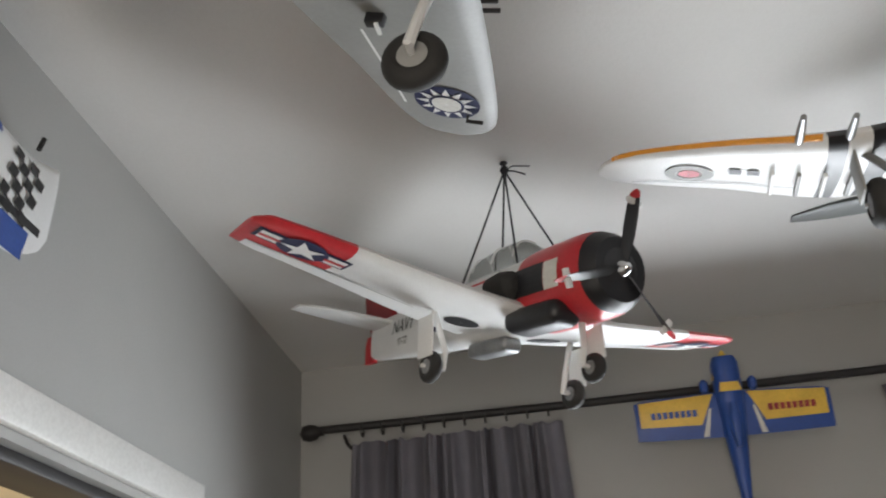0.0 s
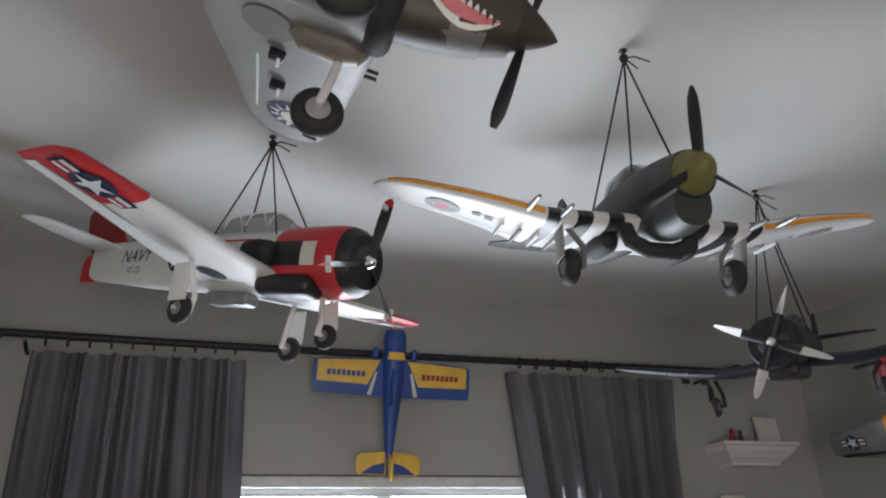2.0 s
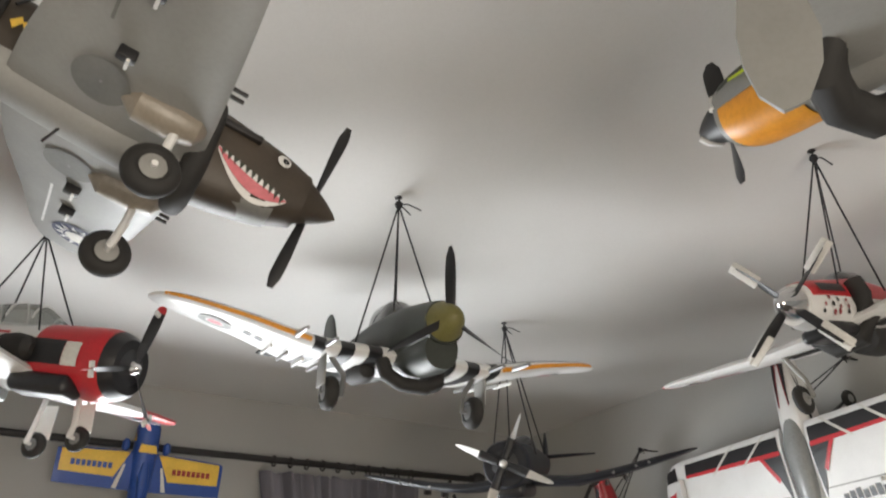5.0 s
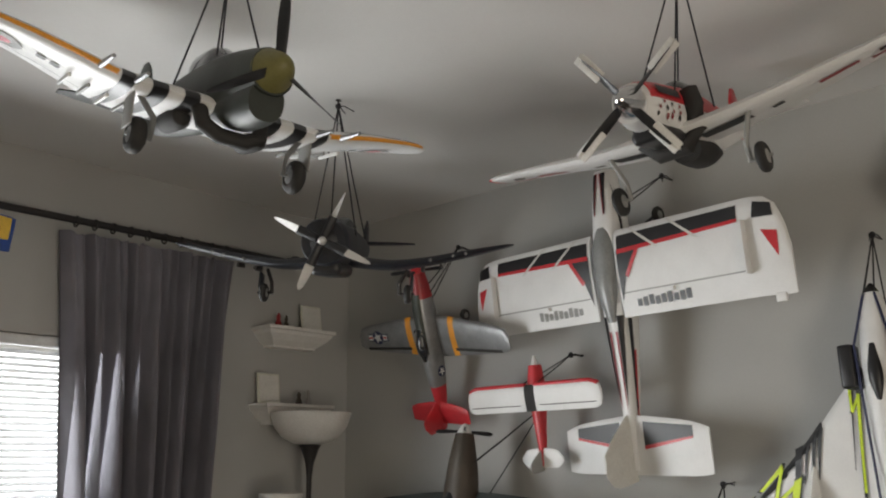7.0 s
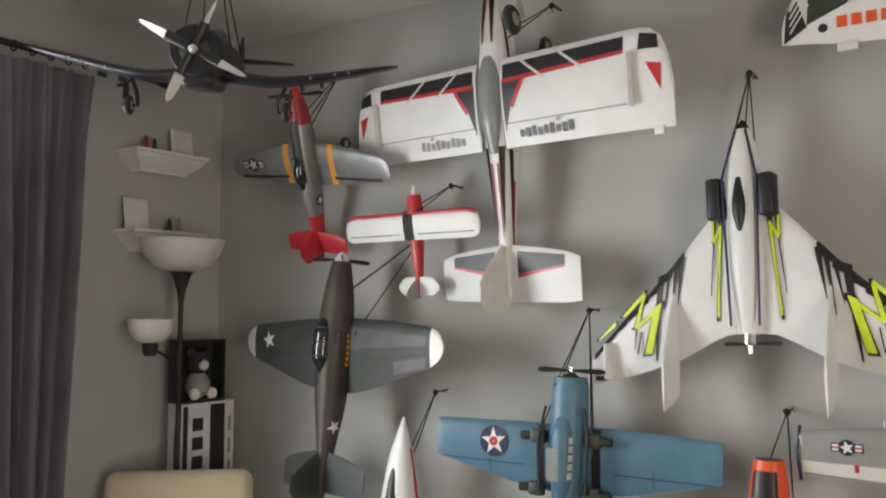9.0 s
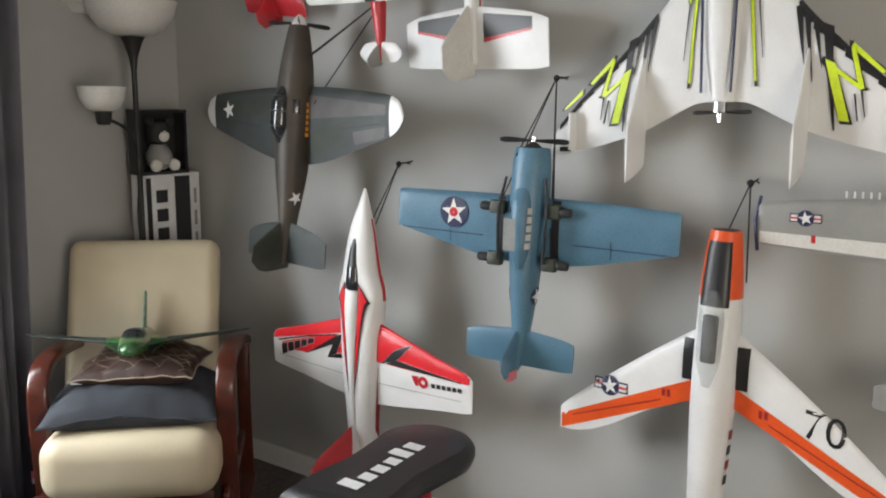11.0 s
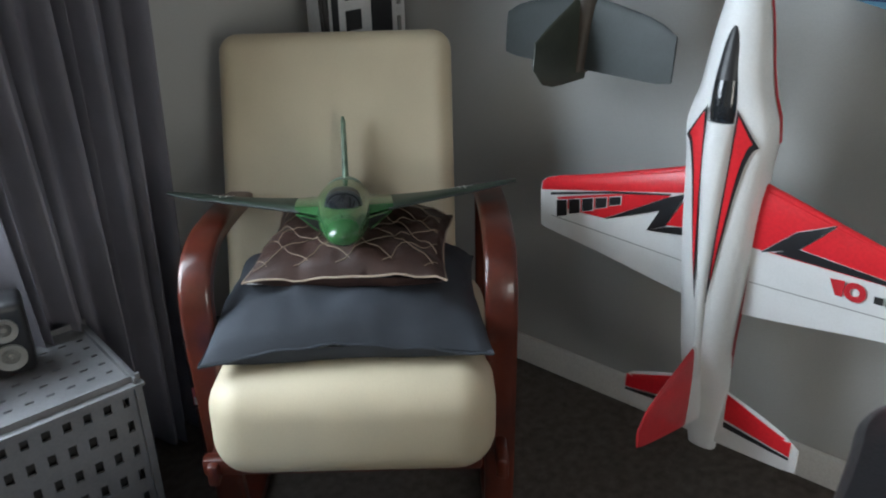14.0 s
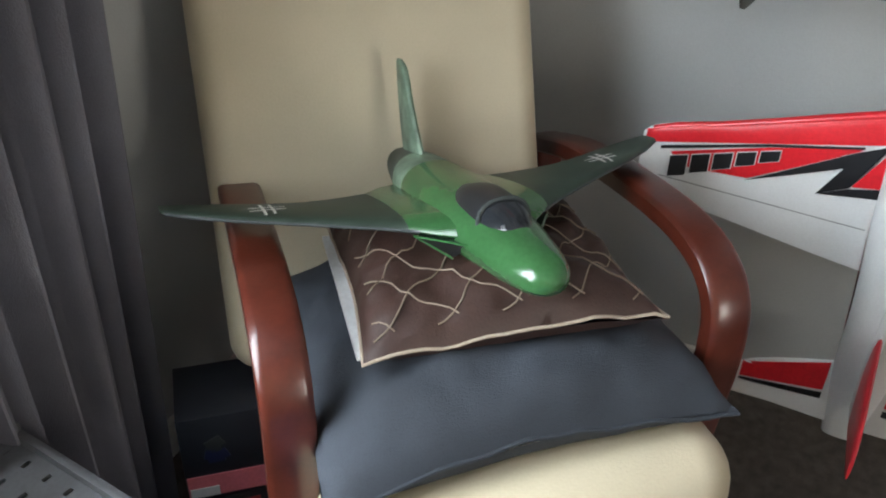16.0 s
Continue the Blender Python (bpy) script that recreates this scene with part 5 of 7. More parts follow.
def small_cub():
    th = craft("cub", "small red and white high-wing model on the wall")
    st = [(-0.22, 0.0, 0.005, 0.01, 0.01), (-0.08, 0.0, 0.018, 0.02, 0.024), (0.04, 0.0, 0.026, 0.03, 0.03), (0.12, 0.0, 0.020, 0.02, 0.022)]
    hull(th, st, [(-0.22, 0.12, RED)], e=3)
    wg = [(0.0, 0.055, -0.035, 0.036, 0.014), (0.26, 0.055, -0.035, 0.036, 0.013), (0.285, 0.04, -0.025, 0.036, 0.008), (0.292, 0.02, -0.005, 0.036, 0.003)]
    for s in both:
        panel(th, wg, s, [(0.0, 0.022, DARK, "wing_centre"), (0.022, 0.292, WHITE)])
        le = [(herm(wg, y)[0] - 0.001, s * y, 0.037) for y in [0.02 + 0.26 * k / 8 for k in range(9)]]
        part("leading_edge", tube(le, 0.0075, 8), RED, th)
        mark(th, cut(rect(-0.016, 0.04, -0.013, 0.27), 6), skin(wg, s, True, 0.002), DARK, "hinge_line")
        part("strut", tube([(0.02, s * 0.02, -0.02), (0.01, s * 0.16, 0.03)], 0.003, 6), RED, th)
        tl = [(0.0, -0.16, -0.225, 0.004, 0.006), (0.06, -0.165, -0.225, 0.004, 0.005), (0.088, -0.19, -0.205, 0.004, 0.003)]
        panel(th, tl, s, [(0.0, 0.088, WHITE)], "tailplane")
    fin = [(0.0, -0.16, -0.235, 0, 0.006), (0.05, -0.19, -0.24, 0, 0.005), (0.07, -0.21, -0.225, 0, 0.003)]
    panel(th, fin, 1, [(0.0, 0.07, GREYU)], "fin", upright=True)
    spinner(th, 0.12, 0.012, 0.035, WHITE)
    wall_cord((2.95, 1.52, 2.03), "cub", [(0.06, 0.03, 0.03), (0.06, -0.03, 0.03)])


small_cub()


def green_cobra():
    th = craft("cobra", "dark olive model fighter with white wing tips, hung on the wall")
    st = [(-0.50, 0.01, 0.008, 0.02, 0.016), (-0.34, 0.005, 0.030, 0.036, 0.03), (-0.16, 0.0, 0.054, 0.058, 0.05), (0.02, 0.0, 0.064, 0.068, 0.056), (0.16, 0.0, 0.058, 0.054, 0.05), (0.27, 0.0, 0.042, 0.038, 0.036), (0.31, 0, 0.034, 0.03, 0.03)]
    hull(th, st, [(-0.50, 0.31, BROWN)])
    wg = [(0.0, 0.11, -0.16, -0.03, 0.034), (0.12, 0.108, -0.145, -0.022, 0.030), (0.40, 0.088, -0.07, -0.004, 0.02), (0.48, 0.078, -0.045, 0.002, 0.016), (0.515, 0.055, -0.02, 0.004, 0.009), (0.53, 0.025, 0.006, 0.005, 0.003)]
    for s in both:
        panel(th, wg, s, [(0.0, 0.475, SLATE), (0.475, 0.53, WHITE, "wing_tip")])
        fn = lambda o, s=s: skin(wg, s, True, o)
        if s > 0:
            mark(th, star(0.022, 0.385, 0.036, 0.25), fn(0.003), WHITE, "star")
        mark(th, cut([[(-0.030, 0.20), (-0.006, 0.44), (-0.010, 0.44), (-0.035, 0.20)]], 6), fn(0.003), BLACK, "hinge_line")
        mark(th, cut([[(0.08, 0.06), (0.05, 0.46), (0.02, 0.46), (0.0, 0.06)]], 8), fn(0.0016), DGREEN if s > 0 else WARMGREY, "camouflage")
        if s < 0:
            mark(th, cut([[(-0.045, 0.08), (0.005, 0.30), (-0.070, 0.26), (-0.125, 0.09)]], 6), fn(0.0018), DGREEN, "camouflage")
            mark(th, cut([[(-0.036, 0.30), (-0.016, 0.46), (-0.050, 0.45), (-0.078, 0.31)]], 5), fn(0.0024), WARMGREY, "aileron")
        mark(th, star(-0.27, 0.012, 0.026, 0.6), side(st, s, off=0.003), WHITE, "star")
        for k in range(6):
            mark(th, cut(rect(-0.06 + 0.02 * k, -0.012, -0.047 + 0.02 * k, 0.004), 2), side(st, s, off=0.003), YORANGE, "lettering")
        part("window", polys(cut(rect(0.015, 0.028, 0.06, 0.05), 3), side(st, s, off=0.003)), SMOKE, th, smooth=False)
        part("exhaust", box(0.05, 0.008, 0.008, (0.19, s * 0.042, 0.018), 0.002), IRON, th)
        wheel(th, (0.02, s * 0.13, -0.12), 0.03, 0.02)
    tl = simple_tail(th, -0.35, 0.215, 0.145, 0.09, SLATE, 0.012, 0.01, 0.15, DGREEN)
    can = [(-0.10, 0.045, 0.012, 0.012, 0.01), (-0.02, 0.05, 0.034, 0.042, 0.02), (0.05, 0.05, 0.034, 0.04, 0.02), (0.11, 0.045, 0.02, 0.012, 0.02)]
    hull(th, can, [(-0.10, 0.11, SMOKE, "canopy")])
    for x in (-0.03, 0.02, 0.07):
        part("canopy_frame", tube(hull_ring(can, x, 24, 2.4, 0.001)[1:12], 0.0025, 6), SLATE, th)
    spinner(th, 0.308, 0.028, 0.04, WHITE)
    propeller(th, 0.318, 0.12, 3, BLACK, turn=0.9, width=0.034)
    wall_cord((2.95, 1.64, 1.86), "cobra", [(0.2, -0.04, 0.0), (0.05, -0.10, 0.0), (0.2, -0.02, -0.02)])


green_cobra()


def blue_torpedo_bomber():
    th = craft("avenger", "faded blue model naval aeroplane hung on the wall")
    st = [(-0.42, 0.01, 0.006, 0.02, 0.02), (-0.30, 0.0, 0.026, 0.036, 0.036), (-0.12, 0.0, 0.044, 0.056, 0.056), (0.06, 0.0, 0.054, 0.066, 0.066), (0.18, 0.0, 0.054, 0.058, 0.058), (0.225, 0.0, 0.048, 0.05, 0.05)]
    hull(th, st, [(-0.42, 0.225, SKYBLUE)], e=2.2)
    wg = [(0.0, 0.085, -0.115, -0.01, 0.030), (0.12, 0.085, -0.105, -0.008, 0.028), (0.36, 0.080, -0.055, 0.0, 0.02), (0.425, 0.078, -0.040, 0.003, 0.016), (0.437, 0.074, -0.038, 0.003, 0.010)]
    for s in both:
        panel(th, wg, s, [(0.0, 0.437, SKYBLUE)])
        fn = lambda o, s=s: skin(wg, s, True, o)
        mark(th, cut(rect(-0.09, 0.075, 0.08, 0.098), 5), fn(0.003), BLACK, "fold_gap")
        if s > 0:
            us_star(th, fn, 0.02, 0.238, 0.042, 0.1, bars=False, red_centre=True)
        mark(th, cut(rect(-0.042, 0.14, -0.039, 0.42), 6), fn(0.003), DBLUE, "hinge_line")
        mark(th, cut(rect(-0.07, 0.25, -0.02, 0.252), 4), fn(0.003), DBLUE, "hinge_line")
        for x, z in ((0.05, 0.03), (-0.10, 0.03)):
            part("foam_block", box(0.04, 0.045, 0.03, (x, s * 0.085, z), 0.006), DGREEN, th)
            part("block_peg", lathe([(0.01, -0.02), (0.013, -0.015), (0.013, 0.015), (0.01, 0.02)], 12, pose(x, s * 0.12, z, 90, 0, 0)), DARK, th)
        part("strap", tube([(0.14, s * 0.06, 0.04), (0.05, s * 0.075, 0.05), (-0.10, s * 0.07, 0.05)], 0.004, 6), CORD, th)
        mark(th, disc(-0.20, 0.0, 0.028, 22, 0.002), side(st, s, 2.2), DBLUE)
        mark(th, star(-0.20, 0.0, 0.026, 0.4), side(st, s, 2.2, 0.0034), WHITE)
    simple_tail(th, -0.30, 0.17, 0.11, 0.085, SKYBLUE, 0.012, 0.012, 0.13, SKYBLUE)
    mark(th, cut(rect(-0.06, -0.018, 0.03, 0.018), 3), lambda x, y: Vector((x, y, herm(st, x)[2] + 0.068)), GREYCAN, "window_strip")
    can = [(-0.12, 0.045, 0.014, 0.014, 0.01), (-0.06, 0.048, 0.028, 0.034, 0.02), (0.06, 0.05, 0.030, 0.036, 0.02), (0.12, 0.05, 0.018, 0.01, 0.02)]
    hull(th, can, [(-0.12, 0.12, SKYBLUE, "canopy")])
    for x in (-0.06, -0.035, -0.01, 0.015, 0.04):
        for s in both:
            mark(th, cut(rect(x, 0.052, x + 0.018, 0.074), 2), side(can, s, off=0.002), CREAMW, "canopy_pane")
    part("engine_face", lathe([(0.046, 0), (0.03, -0.004), (0.012, 0.012), (0.002, 0.02)], 20, pose(0.226, 0, 0, 0, 90, 0)), DARK, th)
    part("hub_cap", lathe([(0.008, 0), (0.007, 0.02), (0.001, 0.024)], 12, pose(0.236, 0, 0, 0, 90, 0)), CHROME, th)
    propeller(th, 0.245, 0.105, 2, BLACK, turn=radians(92), width=0.036)
    part("tail_patch", box(0.03, 0.012, 0.05, (-0.435, 0, 0.05), 0.003), PINK, th)
    wall_cord((2.95, 1.0, 1.60), "avenger", [(0.05, 0.085, 0.03), (0.05, -0.085, 0.03), (0.2, 0.03, 0.05), (-0.1, -0.085, 0.03)])


blue_torpedo_bomber()


def delta_jet():
    th = craft("delta", "white delta-wing model with lime streaks, hung on the wall")
    st = [(-0.20, 0.0, 0.030, 0.03, 0.02), (-0.02, 0.0, 0.044, 0.05, 0.02), (0.14, 0.0, 0.044, 0.056, 0.022), (0.26, 0.0, 0.036, 0.04, 0.022), (0.34, 0.0, 0.016, 0.016, 0.014), (0.36, 0, 0.004, 0.004, 0.004)]
    hull(th, st, [(-0.20, 0.335, WHITE), (0.335, 0.36, DARK, "nose_tip")])
    wg = [(0.0, 0.20, -0.20, 0.0, 0.022), (0.045, 0.16, -0.20, 0.0, 0.022), (0.13, 0.07, -0.235, 0.0, 0.020), (0.20, -0.01, -0.27, 0.0, 0.018), (0.40, -0.20, -0.325, 0.0, 0.012), (0.46, -0.265, -0.335, 0.0, 0.007), (0.475, -0.30, -0.33, 0.0, 0.003)]
    for s in both:
        panel(th, wg, s, [(0.0, 0.475, WHITE)])
        fn = lambda o, s=s: skin(wg, s, True, o)
        edge = [(herm(wg, y)[0], y) for y in [0.17 + 0.28 * k / 8 for k in range(9)]]
        mark(th, [[edge[k], edge[k + 1], (edge[k + 1][0] - 0.016, edge[k + 1][1]), (edge[k][0] - 0.03 + 0.0015 * k, edge[k][1])] for k in range(8)], fn(0.004), BLACK, "trim_streak")
        part("leading_edge", tube([(herm(wg, y)[0] - 0.004, s * y, 0.001) for y in [0.17 + 0.28 * k / 8 for k in range(9)]], 0.0065, 8, 0.004), BLACK, th)
        for y, a, b, w in ((0.165, 0.01, -0.12, 0.012), (0.185, -0.01, -0.16, 0.010), (0.205, -0.03, -0.13, 0.009), (0.23, -0.06, -0.19, 0.012), (0.06, 0.12, -0.16, 0.006), (0.075, 0.10, -0.10, 0.004), (0.30, -0.12, -0.24, 0.007)):
            mark(th, cut([[(a, y), (a, y + w * 1.3), (b, y + w * 0.4 + 0.021), (b, y + w * 0.4 + 0.019)]], 7), fn(0.0042), BLACK, "trim_streak")
        mark(th, cut([[(-0.03, 0.225), (-0.04, 0.248), (-0.27, 0.262), (-0.27, 0.258)]], 7), fn(0.0046), BLACK, "trim_streak")
        for q in ([(-0.145, 0.361), (-0.076, 0.289), (-0.096, 0.294), (-0.147, 0.351)],
                  [(-0.078, 0.292), (-0.08, 0.284), (-0.175, 0.307), (-0.179, 0.32)],
                  [(-0.179, 0.32), (-0.182, 0.311), (-0.128, 0.24), (-0.111, 0.235)],
                  [(-0.111, 0.235), (-0.122, 0.257), (-0.251, 0.292), (-0.249, 0.27)],
                  [(-0.209, 0.438), (-0.158, 0.381), (-0.172, 0.381), (-0.213, 0.435)],
                  [(0.101, 0.088), (0.1, 0.081), (0.047, 0.081), (0.043, 0.087)],
                  [(0.043, 0.087), (0.036, 0.082), (0.073, 0.063), (0.084, 0.066)],
                  [(0.085, 0.068), (0.084, 0.06), (-0.154, 0.078), (-0.154, 0.084)]):
            mid_x, mid_y = sum(p[0] for p in q) / 4, sum(p[1] for p in q) / 4
            mark(th, cut([[(mid_x + (u - mid_x) * 1.10, mid_y + (v - mid_y) * 1.25) for u, v in q]], 3), fn(0.0046), BLACK, "flash_outline")
            mark(th, cut([q], 3), fn(0.0052), LIME, "lime_flash")
        mark(th, cut(rect(-0.325, 0.415, -0.312, 0.45), 2), fn(0.003), DARK, "lettering")
        fin = [(0.0, -0.05, -0.36, 0, 0.010), (0.05, -0.16, -0.385, 0, 0.008), (0.10, -0.27, -0.40, 0, 0.005)]
        f_ = [(y, a, b, 0, t) for y, a, b, z, t in fin]
        rings = []
        for y in [0.10 * k / 5 for k in range(6)]:
            xle, xte, z, t = herm(f_, y)
            rings.append([Vector((p.x, s * 0.20 + p.z, y)) for p in foil(xle, xte, 0, t, 0)])
        part("fin", loft(rings), WHITE, th)
        part("winglet", box(0.10, 0.006, 0.045, (-0.27, s * 0.40, 0.02), 0.002), WHITE, th)
        part("intake", box(0.11, 0.038, 0.05, (0.15, s * 0.068, 0.03), 0.008, seg=3), BLACK, th)
        part("linkage", tube([(-0.19, s * 0.30, 0.012), (-0.25, s * 0.31, 0.016)], 0.002, 6), DARK, th)
        part("strap", tube([(0.33, s * 0.014, 0.02), (0.20, s * 0.045, 0.045), (-0.18, s * 0.036, 0.045)], 0.0035, 6), DBLUE, th)
    can = [(0.06, 0.045, 0.008, 0.01, 0.01), (0.12, 0.048, 0.018, 0.02, 0.01), (0.20, 0.04, 0.010, 0.012, 0.01)]
    hull(th, can, [(0.06, 0.20, BLACK, "canopy")])
    part("motor", lathe([(0.016, 0), (0.018, 0.03), (0.008, 0.034), (0.006, 0.055), (0.001, 0.06)], 14, pose(-0.195, 0, 0.012, 0, -90, 0)), CHROME, th)
    propeller(th, -0.225, 0.075, 2, DARK, turn=radians(86), width=0.02)
    wall_cord((2.95, 0.505, 2.28), "delta", [(0.33, 0.014, 0.02), (0.33, -0.014, 0.02), (0.30, 0.03, 0.0), (0.30, -0.03, 0.0)])


delta_jet()


def rebel_jet():
    th = craft("rebel", "red and white jet-styled model hung nose-up on the wall")
    st = [(-0.50, -0.03, 0.030, 0.016, 0.016), (-0.36, -0.02, 0.046, 0.03, 0.026), (-0.22, 0.0, 0.052, 0.046, 0.04), (0.0, 0.0, 0.070, 0.056, 0.046), (0.16, 0.0, 0.080, 0.053, 0.046), (0.21, 0.0, 0.086, 0.050, 0.046), (0.30, 0.0, 0.062, 0.05, 0.04), (0.42, -0.004, 0.042, 0.036, 0.03), (0.52, -0.012, 0.014, 0.012, 0.012), (0.555, -0.015, 0.003, 0.003, 0.003)]
    hull(th, st, [(-0.50, 0.555, WHITE)], e=2.6)
    spine = [(-0.30, 0.035, 0.008, 0.010, 0.01), (-0.10, 0.042, 0.012, 0.020, 0.02), (0.16, 0.045, 0.026, 0.028, 0.02), (0.24, 0.04, 0.028, 0.026, 0.02)]
    hull(th, spine, [(-0.30, 0.235, WHITE, "spine")])
    for s in both:
        top_m = lambda x, y, s=s: Vector((x, s * y, herm(st, x)[0] + herm(st, x)[2] * (1 - min(0.97, abs(y) / herm(st, x)[1]) ** 2.6) ** (1 / 2.6) + 0.0035))
        lift = lambda x, y, o, f=top_m: f(x, y) + Vector((0, 0, o))
        mark(th, cut([[(0.262, 0.028), (0.197, 0.070), (0.186, 0.052), (-0.125, 0.011)]], 9), lambda x, y: lift(x, y, 0.0), BLACK, "black_streak")
        mark(th, cut([[(0.250, 0.032), (0.204, 0.060), (0.190, 0.046), (-0.07, 0.017)]], 9), lambda x, y: lift(x, y, 0.0012), BRIGHTRED, "red_streak")
        mark(th, cut([[(0.46, -0.004), (0.46, -0.012), (0.20, -0.02), (0.20, 0.0)]], 6), side(st, s, 2.6), RED, "red_streak")
        mark(th, cut([[(0.05, 0.01), (0.05, -0.02), (-0.30, -0.035), (-0.24, 0.0)]], 6), side(st, s, 2.6), DARKRED, "red_streak")
    can = [(0.17, 0.035, 0.016, 0.012, 0.02), (0.26, 0.038, 0.026, 0.026, 0.02), (0.36, 0.028, 0.018, 0.022, 0.02), (0.42, 0.016, 0.006, 0.012, 0.01)]
    hull(th, can, [(0.17, 0.31, SMOKE, "canopy"), (0.31, 0.42, BLACK, "canopy_front")])
    wg = [(0.0, 0.14, -0.155, -0.006, 0.026), (0.06, 0.125, -0.15, -0.006, 0.026), (0.30, 0.055, -0.115, -0.006, 0.018), (0.42, 0.022, -0.100, -0.006, 0.013), (0.436, 0.008, -0.096, -0.006, 0.006)]
    for s in both:
        panel(th, wg, s, [(0.0, 0.436, WHITE)])
        fn = lambda o, s=s: skin(wg, s, True, o)
        le = [(herm(wg, y)[0] - 0.0005, y) for y in [0.05 + 0.38 * k / 10 for k in range(11)]]
        mid = [((0.078 - 0.225 * (le[k][1] - 0.05) if s > 0 else 0.000 - 0.015 * (le[k][1] - 0.05)), le[k][1]) for k in range(11)]
        mark(th, cut([[le[k], le[k + 1], mid[k + 1], mid[k]] for k in range(10)], 10), fn(0.0024), BRIGHTRED, "red_paint")
        part('leading_edge', tube([(herm(wg, y)[0] - 0.006, s * y, -0.004) for y in [0.05 + 0.37 * k / 10 for k in range(11)]], 0.0085, 10, 0.0055), BRIGHTRED, th)
        if s > 0:
            for q in ([(-0.007, 0.402), (0.036, 0.236), (0.031, 0.236), (-0.013, 0.402)], [(0.036, 0.236), (0.063, 0.105), (0.059, 0.105), (0.031, 0.236)]):
                mark(th, cut([q], 4), fn(0.0034), BLACK, "black_line")
            for q in ([(-0.014, 0.385), (0.030, 0.236), (-0.030, 0.258), (-0.036, 0.364)], [(0.030, 0.236), (0.060, 0.106), (0.054, 0.110), (-0.030, 0.258)]):
                mark(th, cut([q], 5), fn(0.0030), BRIGHTRED, "red_paint")
            for o, g, m_ in ((0.0042, 0.0014, WHITE), (0.0052, 0.0, BLACK)):
                for k in range(5):
                    y1, y0 = 0.384 - 0.0345 * k + g, 0.356 - 0.0345 * k - g
                    up, lo = [-0.021 + 0.304 * (0.384 - y) for y in (y1, y0)], [-0.060 + 0.0155 * k + 0.36 * (0.384 - 0.0345 * k - y) for y in (y1, y0)]
                    mark(th, cut([[(up[0] + g, y1), (up[1] + g, y0), (lo[1] - g, y0), (lo[0] - g, y1)]], 3), fn(o), m_, "lettering")
                for q in ([(-0.034, 0.262), (0.052, 0.116), (0.074, 0.068), (0.026, 0.120)], [(0.070, 0.072), (0.027, 0.124), (-0.028, 0.154), (-0.006, 0.110)], [(-0.027, 0.152), (-0.008, 0.112), (0.004, 0.062), (-0.014, 0.062)]):
                    cx, cy = sum(p[0] for p in q) / 4, sum(p[1] for p in q) / 4
                    mark(th, cut([[(cx + (u - cx) * (1 + 20 * g), cy + (v - cy) * (1 + 20 * g)) for u, v in q]], 4), fn(o), m_, "lightning")
            mark(th, cut([[(0.062, 0.066), (0.058, 0.074), (-0.003, 0.108), (0.004, 0.064)]], 3), fn(0.0058), BRIGHTRED, "red_paint")
        else:
            for o, g, m_ in ((0.0036, 0.0025, WHITE), (0.0048, 0.0, BLACK)):
                for q in ([(-0.004, 0.086), (0.052, 0.146), (0.080, 0.212), (0.020, 0.154)], [(0.002, 0.110), (0.022, 0.152), (0.008, 0.292), (-0.001, 0.282)], [(0.008, 0.286), (-0.001, 0.278), (-0.006, 0.404), (-0.003, 0.406)]):
                    cx, cy = sum(p[0] for p in q) / 4, sum(p[1] for p in q) / 4
                    mark(th, cut([[(cx + (u - cx) * (1 + 20 * g), cy + (v - cy) * (1 + 20 * g)) for u, v in q]], 5), fn(o), m_, "lightning")
            mark(th, disc(-0.031, 0.258, 0.019, 18, 0.008), fn(0.004), RED, "emblem")
            mark(th, cut([[(-0.016, 0.214), (-0.014, 0.240), (-0.046, 0.238), (-0.046, 0.226)]], 2), fn(0.004), RED, "emblem")
            for k in range(6):
                mark(th, cut(rect(-0.041 + 0.0012 * k, 0.290 + 0.020 * k, -0.027 + 0.0012 * k, 0.305 + 0.020 * k), 2), fn(0.004), DARK, "lettering")
        part("hinge_line", polys(cut([[(-0.072, 0.07), (-0.062, 0.40), (-0.064, 0.40), (-0.074, 0.07)]], 6), fn(0.002)), GREYU, th, smooth=False)
        tl = [(0.03, -0.335, -0.475, -0.02, 0.012), (0.17, -0.385, -0.470, -0.02, 0.009), (0.205, -0.410, -0.465, -0.02, 0.004)]
        panel(th, tl, s, [(0.03, 0.205, WHITE)], "tailplane")
        tf = lambda o, s=s: skin(tl, s, True, o)
        mark(th, cut([[(-0.345, 0.05), (-0.398, 0.19), (-0.43, 0.19), (-0.405, 0.05)]], 5), tf(0.002), BRIGHTRED, "red_paint")
        mark(th, cut([[(-0.41, 0.05), (-0.432, 0.19), (-0.438, 0.19), (-0.425, 0.05)]], 5), tf(0.003), BLACK, "lightning")
    fin = [(0.0, -0.20, -0.42, 0, 0.013), (0.12, -0.245, -0.395, 0, 0.010), (0.22, -0.29, -0.37, 0, 0.007), (0.245, -0.32, -0.36, 0, 0.004)]
    panel(th, fin, 1, [(0.0, 0.06, WHITE, "fin_root"), (0.06, 0.245, RED)], "fin", upright=True)
    wall_cord((2.95, 1.58, 1.31), "rebel", [(0.46, -0.02, -0.03), (0.44, -0.03, -0.03)])


rebel_jet()


